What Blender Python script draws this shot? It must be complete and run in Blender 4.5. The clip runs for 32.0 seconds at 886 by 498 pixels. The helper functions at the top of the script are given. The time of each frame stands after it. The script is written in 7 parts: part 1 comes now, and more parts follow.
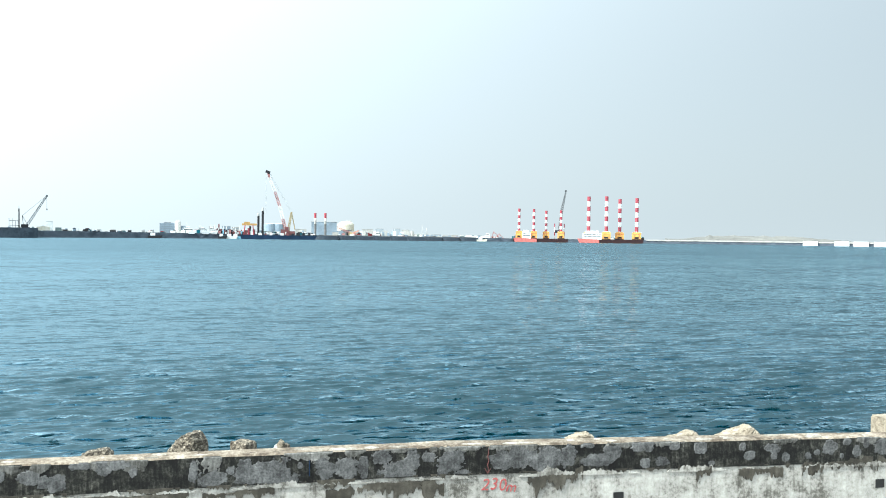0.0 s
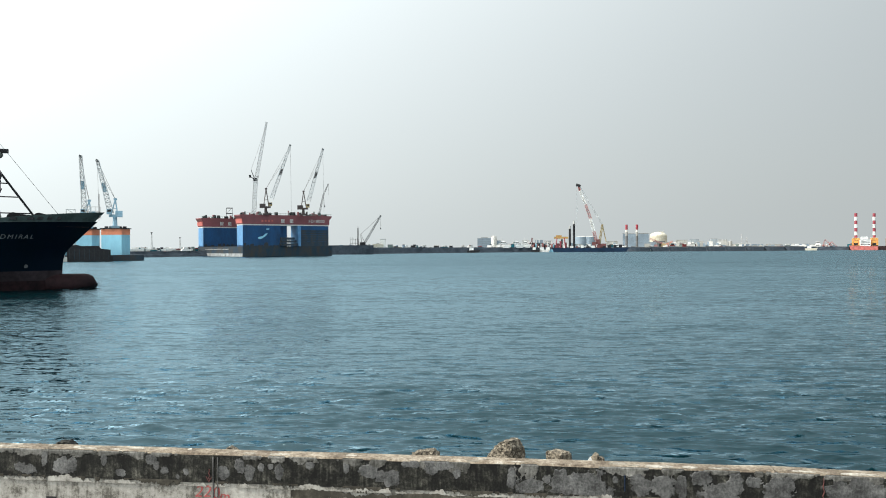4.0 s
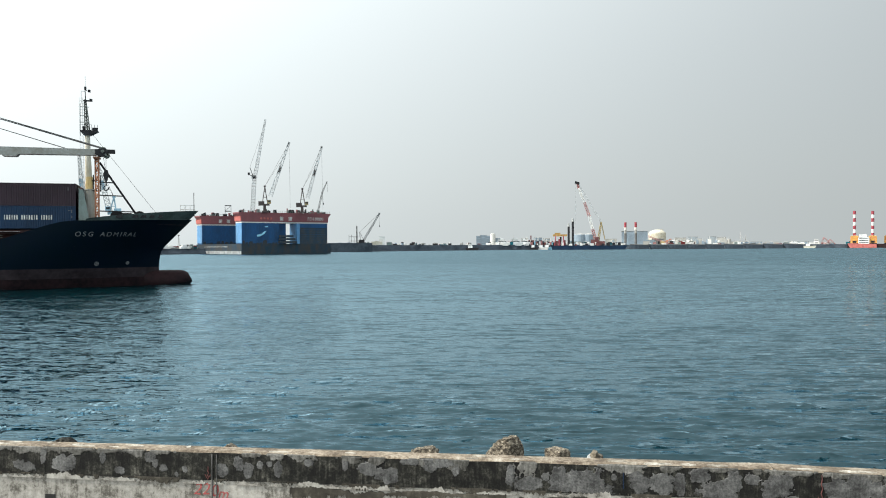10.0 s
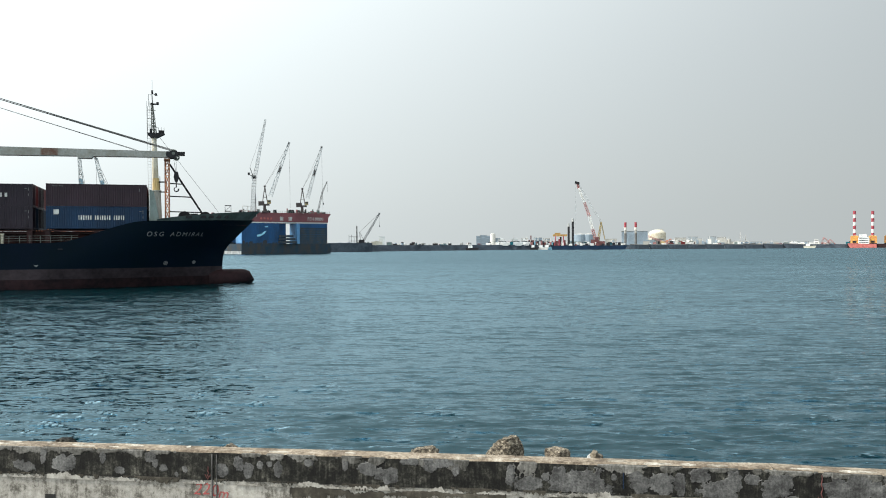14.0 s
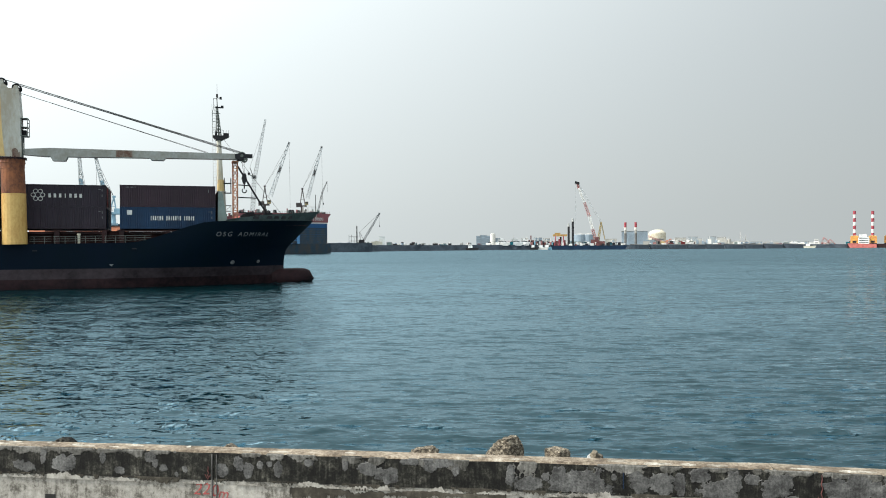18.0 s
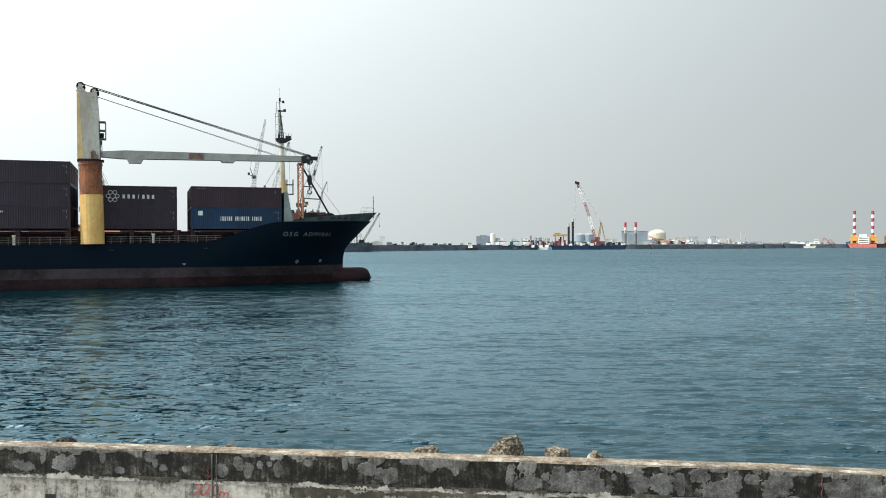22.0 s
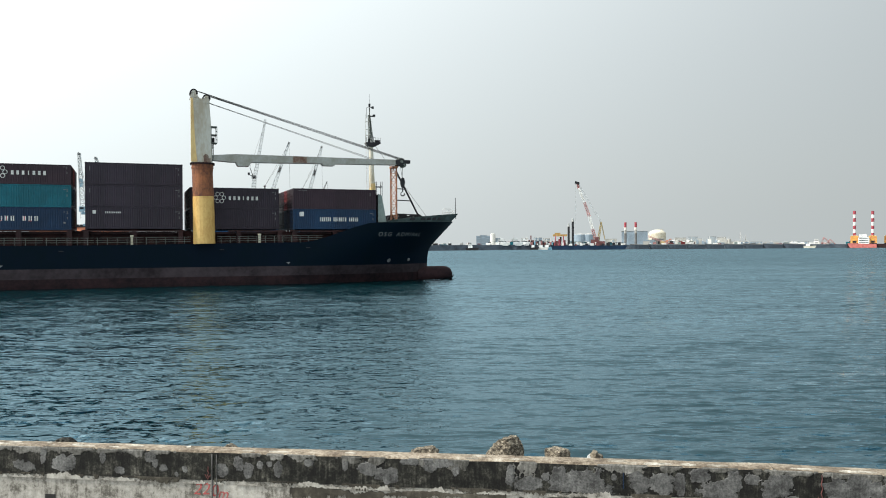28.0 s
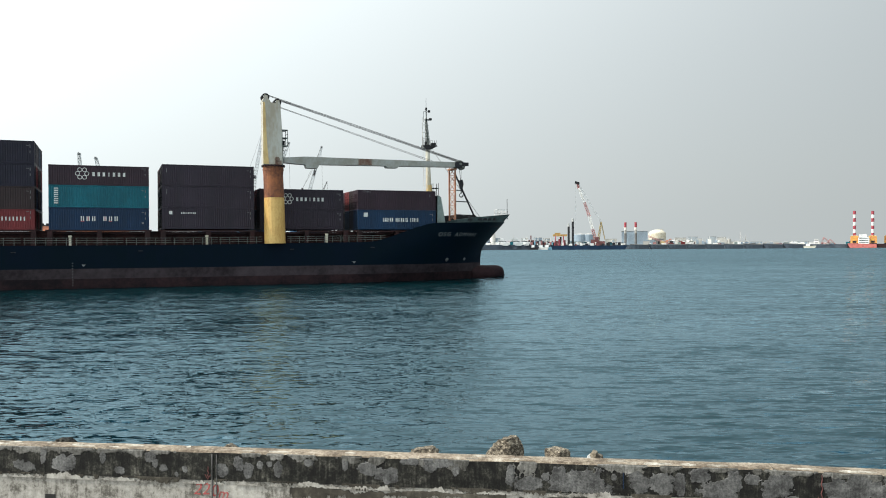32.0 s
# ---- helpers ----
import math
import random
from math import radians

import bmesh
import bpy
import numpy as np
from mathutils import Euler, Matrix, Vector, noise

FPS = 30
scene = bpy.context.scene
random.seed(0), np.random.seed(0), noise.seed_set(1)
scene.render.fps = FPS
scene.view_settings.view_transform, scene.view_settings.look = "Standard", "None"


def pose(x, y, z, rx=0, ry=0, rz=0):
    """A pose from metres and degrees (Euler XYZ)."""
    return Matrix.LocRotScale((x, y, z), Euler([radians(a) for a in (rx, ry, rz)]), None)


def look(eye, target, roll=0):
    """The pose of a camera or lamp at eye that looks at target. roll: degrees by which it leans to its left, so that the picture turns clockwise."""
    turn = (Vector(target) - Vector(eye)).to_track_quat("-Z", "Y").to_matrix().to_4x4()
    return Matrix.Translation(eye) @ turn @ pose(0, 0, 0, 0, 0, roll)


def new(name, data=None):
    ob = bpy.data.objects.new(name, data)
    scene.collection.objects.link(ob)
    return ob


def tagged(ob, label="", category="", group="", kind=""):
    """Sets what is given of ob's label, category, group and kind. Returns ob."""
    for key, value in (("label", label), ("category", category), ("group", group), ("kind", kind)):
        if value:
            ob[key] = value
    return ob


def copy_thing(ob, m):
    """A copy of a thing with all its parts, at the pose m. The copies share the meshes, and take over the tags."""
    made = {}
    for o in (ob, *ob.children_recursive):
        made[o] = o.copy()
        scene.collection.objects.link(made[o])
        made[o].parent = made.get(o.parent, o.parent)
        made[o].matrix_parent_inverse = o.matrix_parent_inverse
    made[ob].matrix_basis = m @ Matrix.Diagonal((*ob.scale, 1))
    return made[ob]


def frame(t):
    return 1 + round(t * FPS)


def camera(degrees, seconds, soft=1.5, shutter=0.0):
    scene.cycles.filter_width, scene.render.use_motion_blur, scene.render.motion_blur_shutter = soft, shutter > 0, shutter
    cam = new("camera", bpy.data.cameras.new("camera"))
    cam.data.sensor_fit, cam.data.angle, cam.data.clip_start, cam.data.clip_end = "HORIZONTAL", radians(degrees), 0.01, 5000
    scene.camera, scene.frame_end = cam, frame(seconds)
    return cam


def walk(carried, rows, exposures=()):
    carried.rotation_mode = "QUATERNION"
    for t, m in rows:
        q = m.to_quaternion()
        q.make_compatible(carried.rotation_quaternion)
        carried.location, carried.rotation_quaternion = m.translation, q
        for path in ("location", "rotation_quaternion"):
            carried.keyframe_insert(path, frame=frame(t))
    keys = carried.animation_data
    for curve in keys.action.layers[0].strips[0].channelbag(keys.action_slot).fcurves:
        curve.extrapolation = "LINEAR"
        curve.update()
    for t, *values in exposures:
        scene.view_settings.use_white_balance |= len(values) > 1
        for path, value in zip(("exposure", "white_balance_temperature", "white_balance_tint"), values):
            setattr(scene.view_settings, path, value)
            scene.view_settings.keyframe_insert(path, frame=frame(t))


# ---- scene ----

EYE = 5.25
cam = camera(56.0, 32.0, soft=1.0)
CAM_ROWS = [
    (0.0, -21.08, -0.81, -0.78), (0.5, -21.22, -0.57, -0.74), (0.7, -21.25, -0.74, -0.75),
    (1.0, -19.85, -0.70, -0.85), (1.2, -14.9, -0.92, -0.75), (1.4, -11.8, -0.95, -0.60),
    (1.6, -10.0, -0.93, -0.45), (1.8, -6.5, -0.78, -0.1), (2.0, -3.46, -0.57, -0.05),
    (2.2, -1.19, -0.47, 0.1), (2.5, 0.59, -0.23, 0.34), (3.0, 0.08, 0.07, 0.34),
    (3.5, 0.09, 0.02, 0.30), (5.5, 0.02, -0.15, 0.30), (6.5, 0.01, -0.15, 0.29),
    (7.5, -0.01, -0.11, 0.29), (8.5, -0.01, -0.2, 0.28), (10.0, 0.0, -0.21, 0.295),
    (20.0, 0.0, -0.21, 0.295), (32.0, 0.0, -0.21, 0.295)]
walk(cam, [(t, pose(0, 0, EYE, 90 + p, r, y)) for t, y, p, r in CAM_ROWS],
     exposures=[(0.0, 0.65, 5950, 5), (0.9, 0.64, 5950, 5), (1.6, 0.34, 6200, 8), (2.6, 0.06, 6500, 10), (32.0, 0.06, 6500, 10)])

# ---- sky and sun ----
SUN_LEFT, SUN_UP = 98.0, 43.0      # degrees to the left of +Y, and above the horizon
world = bpy.data.worlds.new("hazy_sky")
scene.world = world
world.use_nodes = True
wn, wl = world.node_tree.nodes, world.node_tree.links
sky = wn.new("ShaderNodeTexSky")
sky.sky_type, sky.sun_disc = 'NISHITA', False
sky.sun_elevation, sky.sun_rotation = radians(SUN_UP), radians(-SUN_LEFT)
sky.air_density, sky.dust_density, sky.ozone_density = 1.0, 6.0, 1.5
way = wn.new("ShaderNodeTexCoord")
toward = wn.new("ShaderNodeVectorMath")       # cosine of the angle to the sun: the haze scatters forward
toward.operation = 'DOT_PRODUCT'
sl, su = radians(SUN_LEFT), radians(SUN_UP)
SUN_WAY = Vector((-math.sin(sl) * math.cos(su), math.cos(sl) * math.cos(su), math.sin(su)))
toward.inputs[1].default_value = SUN_WAY
wl.new(way.outputs["Generated"], toward.inputs[0])
glow = wn.new("ShaderNodeMath")               # 0.36 d * d + 0.63 d + base, in two steps
glow.operation = 'MULTIPLY_ADD'
wl.new(toward.outputs["Value"], glow.inputs[0])
glow.inputs[1].default_value, glow.inputs[2].default_value = 0.36, 0.63
glow2 = wn.new("ShaderNodeMath")
glow2.operation = 'MULTIPLY_ADD'
wl.new(glow.outputs[0], glow2.inputs[0])
wl.new(toward.outputs["Value"], glow2.inputs[1])
rise = wn.new("ShaderNodeSeparateXYZ")
wl.new(way.outputs["Generated"], rise.inputs[0])
lift = wn.new("ShaderNodeMath")               # a little brighter away from the horizon
lift.operation = 'MULTIPLY_ADD'
wl.new(rise.outputs["Z"], lift.inputs[0])
aloft = wn.new("ShaderNodeMath")              # the haze overhead glows more on the sun's side
aloft.operation = 'MULTIPLY_ADD'
wl.new(toward.outputs["Value"], aloft.inputs[0])
aloft.inputs[1].default_value, aloft.inputs[2].default_value = 1.6, 0.32
wl.new(aloft.outputs[0], lift.inputs[1])
lift.inputs[2].default_value = 0.77
wl.new(lift.outputs[0], glow2.inputs[2])
tint = wn.new("ShaderNodeVectorMath")
tint.operation = 'SCALE'
tint.inputs[0].default_value = (8.54, 9.29, 9.35)
wl.new(glow2.outputs[0], tint.inputs["Scale"])
haze = wn.new("ShaderNodeMix")
haze.data_type = 'RGBA'
haze.inputs[0].default_value = 0.86
wl.new(sky.outputs[0], haze.inputs[6])
wl.new(tint.outputs[0], haze.inputs[7])
wl.new(haze.outputs[2], wn["Background"].inputs[0])
wn["Background"].inputs[1].default_value = 0.11
sun = new("sun", bpy.data.lights.new("sun", 'SUN'))
sun.data.energy, sun.data.angle, sun.data.color = 4.5, radians(1.0), (1.0, 0.93, 0.82)
sun.matrix_world = look(SUN_WAY * 100, (0, 0, 0))


# ---- materials ----
def mat(name, col, rough=0.7, metal=0.0, col2=None, var=0.35, scale=1.0, fine=12.0, bump=0.15, streak=0.0, spec=0.5, rand=0.0):
    """Two scales of noise between col and col2, relief from the finer one; streak stretches the stains downward."""
    m = bpy.data.materials.new(name)
    m.use_nodes = True
    n, l = m.node_tree.nodes, m.node_tree.links
    b = n["Principled BSDF"]
    b.inputs["Roughness"].default_value, b.inputs["Metallic"].default_value = rough, metal
    b.inputs["Specular IOR Level"].default_value = spec
    tc, mp = n.new("ShaderNodeTexCoord"), n.new("ShaderNodeMapping")
    l.new(tc.outputs["Object"], mp.inputs[0])
    mp.inputs["Scale"].default_value = (scale, scale, scale * (1 - 0.92 * streak))
    a, f = n.new("ShaderNodeTexNoise"), n.new("ShaderNodeTexNoise")
    for t, sc, d in ((a, 1.0, 6), (f, fine, 4)):
        t.inputs["Scale"].default_value, t.inputs["Detail"].default_value = sc, d
        t.inputs["Roughness"].default_value = 0.62
        l.new(mp.outputs[0], t.inputs["Vector"])
    add = n.new("ShaderNodeMath")
    add.operation = 'MULTIPLY_ADD'
    l.new(f.outputs[0], add.inputs[0])
    add.inputs[1].default_value = 0.45
    l.new(a.outputs[0], add.inputs[2])
    rmp = n.new("ShaderNodeMapRange")
    rmp.inputs[1].default_value, rmp.inputs[2].default_value = 0.725 - var * 0.40, 0.725 + var * 0.40
    l.new(add.outputs[0], rmp.inputs[0])
    mix = n.new("ShaderNodeMix")
    mix.data_type = 'RGBA'
    l.new(rmp.outputs[0], mix.inputs[0])
    c2 = col2 or tuple(c * 0.62 for c in col)
    mix.inputs[6].default_value, mix.inputs[7].default_value = (*col, 1), (*c2, 1)
    out = mix.outputs[2]
    if rand:
        info, hsv = n.new("ShaderNodeObjectInfo"), n.new("ShaderNodeHueSaturation")
        rr = n.new("ShaderNodeMapRange")
        rr.inputs[3].default_value, rr.inputs[4].default_value = 1 - rand, 1 + rand
        l.new(info.outputs["Random"], rr.inputs[0])
        l.new(rr.outputs[0], hsv.inputs["Value"])
        l.new(out, hsv.inputs["Color"])
        out = hsv.outputs[0]
    l.new(out, b.inputs["Base Color"])
    if bump:
        bp = n.new("ShaderNodeBump")
        bp.inputs["Strength"].default_value, bp.inputs["Distance"].default_value = bump, 0.03 / max(scale, 0.05)
        l.new(add.outputs[0], bp.inputs["Height"])
        l.new(bp.outputs[0], b.inputs["Normal"])
    return m


def water_material():
    m = bpy.data.materials.new("sea_water")
    m.use_nodes = True
    n, l = m.node_tree.nodes, m.node_tree.links
    n.remove(n["Principled BSDF"])
    body, gloss, fres, mixed = n.new("ShaderNodeBsdfDiffuse"), n.new("ShaderNodeBsdfGlossy"), n.new("ShaderNodeFresnel"), n.new("ShaderNodeMixShader")
    body.inputs["Color"].default_value = (0.0, 0.009, 0.011, 1)
    gloss.inputs["Color"].default_value = (0.625, 0.870, 1.0, 1)
    gloss.inputs["Roughness"].default_value, fres.inputs["IOR"].default_value = 0.065, 1.50
    l.new(fres.outputs[0], mixed.inputs[0])
    l.new(body.outputs[0], mixed.inputs[1])
    l.new(gloss.outputs[0], mixed.inputs[2])
    l.new(mixed.outputs[0], n["Material Output"].inputs["Surface"])
    tc, geo = n.new("ShaderNodeTexCoord"), n.new("ShaderNodeNewGeometry")
    total = geo.outputs["Normal"]
    # slopes of the ripples, from long to short, laid on the sheet's own normal
    for sx, sy, turn, weight in WAVELETS:
        mp, t = n.new("ShaderNodeMapping"), n.new("ShaderNodeTexNoise")
        mp.inputs["Rotation"].default_value = (0, 0, radians(turn))
        mp.inputs["Scale"].default_value = (sx, sy, 1)
        t.inputs["Scale"].default_value, t.inputs["Detail"].default_value = 1.0, 1.0
        t.inputs["Distortion"].default_value = 0.4
        l.new(tc.outputs["Object"], mp.inputs[0])
        l.new(mp.outputs[0], t.inputs["Vector"])
        sub, mul = n.new("ShaderNodeVectorMath"), n.new("ShaderNodeVectorMath")
        sub.operation, mul.operation = 'SUBTRACT', 'MULTIPLY_ADD'
        sub.inputs[1].default_value = (0.5, 0.5, 0.5)
        l.new(t.outputs["Color"], sub.inputs[0])
        l.new(sub.outputs[0], mul.inputs[0])
        mul.inputs[1].default_value = (weight * 0.6, weight, 0)
        l.new(total, mul.inputs[2])
        total = mul.outputs[0]
    cut, join = n.new("ShaderNodeSeparateXYZ"), n.new("ShaderNodeCombineXYZ")
    l.new(total, cut.inputs[0])
    # lee sides hide behind crests: past a slope fitted to the camera, normals fold back
    place, away, crest, over, fold, low, back = [n.new("ShaderNodeSeparateXYZ")] + [n.new("ShaderNodeMath") for _ in range(6)]
    for node, op in ((away, 'MAXIMUM'), (crest, 'DIVIDE'), (over, 'SUBTRACT'), (fold, 'MULTIPLY'), (low, 'MINIMUM'), (back, 'ADD')):
        node.operation = op
    l.new(tc.outputs["Object"], place.inputs[0])
    l.new(place.outputs["Y"], away.inputs[0])
    away.inputs[1].default_value = 8.0
    crest.inputs[0].default_value = EYE * 0.39
    l.new(away.outputs[0], crest.inputs[1])
    l.new(cut.outputs["Y"], over.inputs[0])
    l.new(crest.outputs[0], over.inputs[1])
    l.new(over.outputs[0], fold.inputs[0])
    fold.inputs[1].default_value = FOLD
    l.new(over.outputs[0], low.inputs[0])
    l.new(fold.outputs[0], low.inputs[1])
    l.new(low.outputs[0], back.inputs[0])
    l.new(crest.outputs[0], back.inputs[1])
    # farther out, normals tilt toward the camera, fitting which faces show at its low view
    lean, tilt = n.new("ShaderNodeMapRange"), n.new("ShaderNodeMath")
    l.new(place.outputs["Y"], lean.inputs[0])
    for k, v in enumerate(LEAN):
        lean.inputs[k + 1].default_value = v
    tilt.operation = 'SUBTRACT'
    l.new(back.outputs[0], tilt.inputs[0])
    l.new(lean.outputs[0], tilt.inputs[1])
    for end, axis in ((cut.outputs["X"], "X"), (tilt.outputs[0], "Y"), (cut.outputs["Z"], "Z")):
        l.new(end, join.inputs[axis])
    nrm = n.new("ShaderNodeVectorMath")
    nrm.operation = 'NORMALIZE'
    l.new(join.outputs[0], nrm.inputs[0])
    for shader in (gloss, fres):
        l.new(nrm.outputs[0], shader.inputs["Normal"])
    return m


FOLD = -0.30
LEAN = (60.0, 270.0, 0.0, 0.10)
WAVELETS = ((0.012, 0.05, 5, 0.24), (0.035, 0.11, 8, 0.26), (0.12, 0.34, -4, 0.34), (0.36, 1.5, 6, 0.92), (1.0, 3.9, 4, 1.36), (2.4, 8.2, -4, 1.00), (5.5, 16.0, 4, 0.50))
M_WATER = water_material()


def concrete(name, stops, streak=0.5, size=1.0, relief=0.6):
    """Weathered concrete: blotches, runs down the face, pits and specks; stops: (place, colour) of the ramp."""
    m = bpy.data.materials.new(name)
    m.use_nodes = True
    n, l = m.node_tree.nodes, m.node_tree.links
    b = n["Principled BSDF"]
    b.inputs["Roughness"].default_value = 0.92
    b.inputs["Specular IOR Level"].default_value = 0.25
    tc = n.new("ShaderNodeTexCoord")

    def field(scale, detail, rough, weight, chain):
        mp, t, ma = n.new("ShaderNodeMapping"), n.new("ShaderNodeTexNoise"), n.new("ShaderNodeMath")
        mp.inputs["Scale"].default_value = scale
        t.inputs["Scale"].default_value, t.inputs["Detail"].default_value, t.inputs["Roughness"].default_value = 1.0, detail, rough
        l.new(tc.outputs["Object"], mp.inputs[0])
        l.new(mp.outputs[0], t.inputs["Vector"])
        ma.operation = 'MULTIPLY_ADD'
        l.new(t.outputs[0], ma.inputs[0])
        ma.inputs[1].default_value = weight
        if chain is None:
            ma.inputs[2].default_value = 0.0
        else:
            l.new(chain, ma.inputs[2])
        return ma.outputs[0]

    k = 1 / size
    v = field((1.6 * k, 1.6 * k, 1.9 * k), 8, 0.68, 0.5, None)
    v = field((9 * k, 9 * k, 1.1 * k), 6, 0.6, 0.5 * streak, v)
    v = field((11 * k, 11 * k, 11 * k), 8, 0.75, 0.5 - 0.3 * streak, v)
    v = field((70 * k, 70 * k, 70 * k), 3, 0.6, 0.14, v)
    mean = 0.5 * (0.5 + 0.5 * streak + 0.5 - 0.3 * streak + 0.14)
    rg = n.new("ShaderNodeMapRange")
    rg.inputs[1].default_value, rg.inputs[2].default_value = mean - 0.16, mean + 0.16
    l.new(v, rg.inputs[0])
    ramp = n.new("ShaderNodeValToRGB")
    while len(ramp.color_ramp.elements) < len(stops):
        ramp.color_ramp.elements.new(0.5)
    for e, (p, c) in zip(ramp.color_ramp.elements, stops):
        e.position, e.color = p, (*c, 1)
    l.new(rg.outputs[0], ramp.inputs[0])
    info, hsv, rr = n.new("ShaderNodeObjectInfo"), n.new("ShaderNodeHueSaturation"), n.new("ShaderNodeMapRange")
    rr.inputs[3].default_value, rr.inputs[4].default_value = 0.85, 1.12
    l.new(info.outputs["Random"], rr.inputs[0])
    l.new(rr.outputs[0], hsv.inputs["Value"])
    l.new(ramp.outputs[0], hsv.inputs["Color"])
    l.new(hsv.outputs[0], b.inputs["Base Color"])
    bp = n.new("ShaderNodeBump")
    bp.inputs["Strength"].default_value, bp.inputs["Distance"].default_value = relief, 0.05 * size
    l.new(v, bp.inputs["Height"])
    l.new(bp.outputs[0], b.inputs["Normal"])
    return m


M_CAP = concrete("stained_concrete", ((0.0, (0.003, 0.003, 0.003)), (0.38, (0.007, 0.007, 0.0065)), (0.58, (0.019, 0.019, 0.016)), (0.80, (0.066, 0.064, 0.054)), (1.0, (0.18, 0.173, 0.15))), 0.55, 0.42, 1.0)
# cap's top coloured lighter and warmer than its face, painting in the sunlight
M_TOP = concrete("sunlight_painted_cap_top", ((0.0, (0.04, 0.031, 0.023)), (0.35, (0.115, 0.09, 0.066)), (0.6, (0.24, 0.20, 0.152)), (0.85, (0.38, 0.345, 0.29)), (1.0, (0.52, 0.49, 0.43))), 0.0, 0.7, 0.9)
M_LOWER = concrete("pale_concrete", ((0.0, (0.042, 0.040, 0.034)), (0.30, (0.12, 0.113, 0.098)), (0.48, (0.28, 0.268, 0.243)), (1.0, (0.48, 0.467, 0.43))), 0.5, 0.8, 0.8)
M_MORTAR = concrete("grey_mortar", ((0.0, (0.016, 0.016, 0.015)), (0.30, (0.044, 0.044, 0.044)), (0.55, (0.092, 0.092, 0.091)), (0.8, (0.152, 0.152, 0.149)), (1.0, (0.25, 0.248, 0.24))), 0.3, 0.36, 0.8)
M_PALEROCK = concrete("pale_stone", ((0.0, (0.06, 0.05, 0.036)), (0.35, (0.17, 0.142, 0.104)), (0.6, (0.28, 0.24, 0.182)), (1.0, (0.42, 0.375, 0.295))), 0.0, 0.2, 1.0)
M_ROCK = concrete("rough_rock", ((0.0, (0.010, 0.009, 0.008)), (0.38, (0.045, 0.038, 0.031)), (0.52, (0.125, 0.105, 0.078)), (0.72, (0.31, 0.27, 0.21)), (1.0, (0.62, 0.57, 0.48))), 0.0, 0.10, 1.0)
M_QUAY = mat("quay_concrete", (0.30, 0.29, 0.27), 0.9, scale=0.5)
M_FADED = mat("faded_red_paint", (0.13, 0.035, 0.03), 0.85, col2=(0.06, 0.03, 0.028), scale=9, var=0.5, bump=0.1)
M_RED = mat("red_paint", (0.34, 0.035, 0.045), 0.8, col2=(0.30, 0.12, 0.10), scale=14, var=0.4, bump=0.1)
M_HOLE = mat("drain_shade", (0.012, 0.012, 0.012), 0.9, bump=0)
M_HULL = mat("navy_black_hull_paint", (0.0016, 0.0056, 0.0125), 0.38, col2=(0.0013, 0.0058, 0.0100), scale=0.25, fine=9, bump=0.05, streak=0.6, spec=0.05)
M_BOOT = mat("red_antifouling", (0.027, 0.0145, 0.016), 0.6, col2=(0.008, 0.006, 0.0075), scale=0.22, fine=8, bump=0.1, var=0.4, spec=0.06)
M_BULWARK = mat("dark_grey_green_paint", (0.062, 0.085, 0.084), 0.6, col2=(0.034, 0.048, 0.047), scale=0.5, fine=8, bump=0.1, streak=0.5, spec=0.25)
M_GREEN = mat("grey_green_paint", (0.17, 0.22, 0.21), 0.6, col2=(0.10, 0.13, 0.12), scale=0.6, fine=9, bump=0.1)
M_DECK = mat("oxide_deck", (0.07, 0.025, 0.02), 0.8, scale=0.6)
M_STEEL = mat("dark_steel", (0.026, 0.026, 0.029), 0.65, metal=0.2, scale=1.0, spec=0.2)
M_COAMING = mat("dark_coaming_paint", (0.034, 0.014, 0.013), 0.8, col2=(0.012, 0.007, 0.008), scale=0.8, spec=0.1)
M_OXIDE = mat("oxide_red_steel", (0.036, 0.014, 0.014), 0.75, col2=(0.016, 0.009, 0.010), scale=0.8, spec=0.2)
M_WHITE = mat("white_paint", (0.72, 0.72, 0.70), 0.55, col2=(0.5, 0.48, 0.44), scale=0.6, var=0.5, bump=0.05)
M_DIMLETTER = mat("dim_letter_paint", (0.16, 0.16, 0.165), 0.6, scale=3, bump=0)
M_LETTER = mat("white_letter_paint", (0.62, 0.62, 0.60), 0.6, scale=3, bump=0)
M_CREAM = mat("rusty_cream_paint", (0.55, 0.54, 0.47), 0.6, col2=(0.42, 0.37, 0.27), scale=0.5, fine=7, bump=0.1, streak=0.6)
M_YELLOW = mat("yellow_paint", (0.58, 0.37, 0.12), 0.6, col2=(0.46, 0.26, 0.07), scale=0.6, fine=8, bump=0.1, streak=0.5)
M_JIB = mat("weathered_grey_cream_paint", (0.29, 0.30, 0.285), 0.65, col2=(0.20, 0.195, 0.17), scale=0.5, fine=7, bump=0.1, streak=0.3)
M_PATCHRUST = mat("dark_rust_patch", (0.10, 0.045, 0.030), 0.85, col2=(0.20, 0.17, 0.14), scale=1.2, fine=6, bump=0.2)
M_REST = mat("peeling_orange_paint", (0.42, 0.19, 0.10), 0.75, col2=(0.13, 0.05, 0.03), scale=1.4, fine=5, bump=0.2, var=0.5)
M_RUST = mat("rust", (0.25, 0.09, 0.035), 0.85, col2=(0.10, 0.035, 0.02), scale=0.9, fine=7, bump=0.3, streak=0.4)
M_ROPE = mat("grey_wire_rope", (0.085, 0.085, 0.085), 0.6, bump=0)
M_WIRE = mat("wire_rope", (0.03, 0.03, 0.03), 0.6, bump=0)
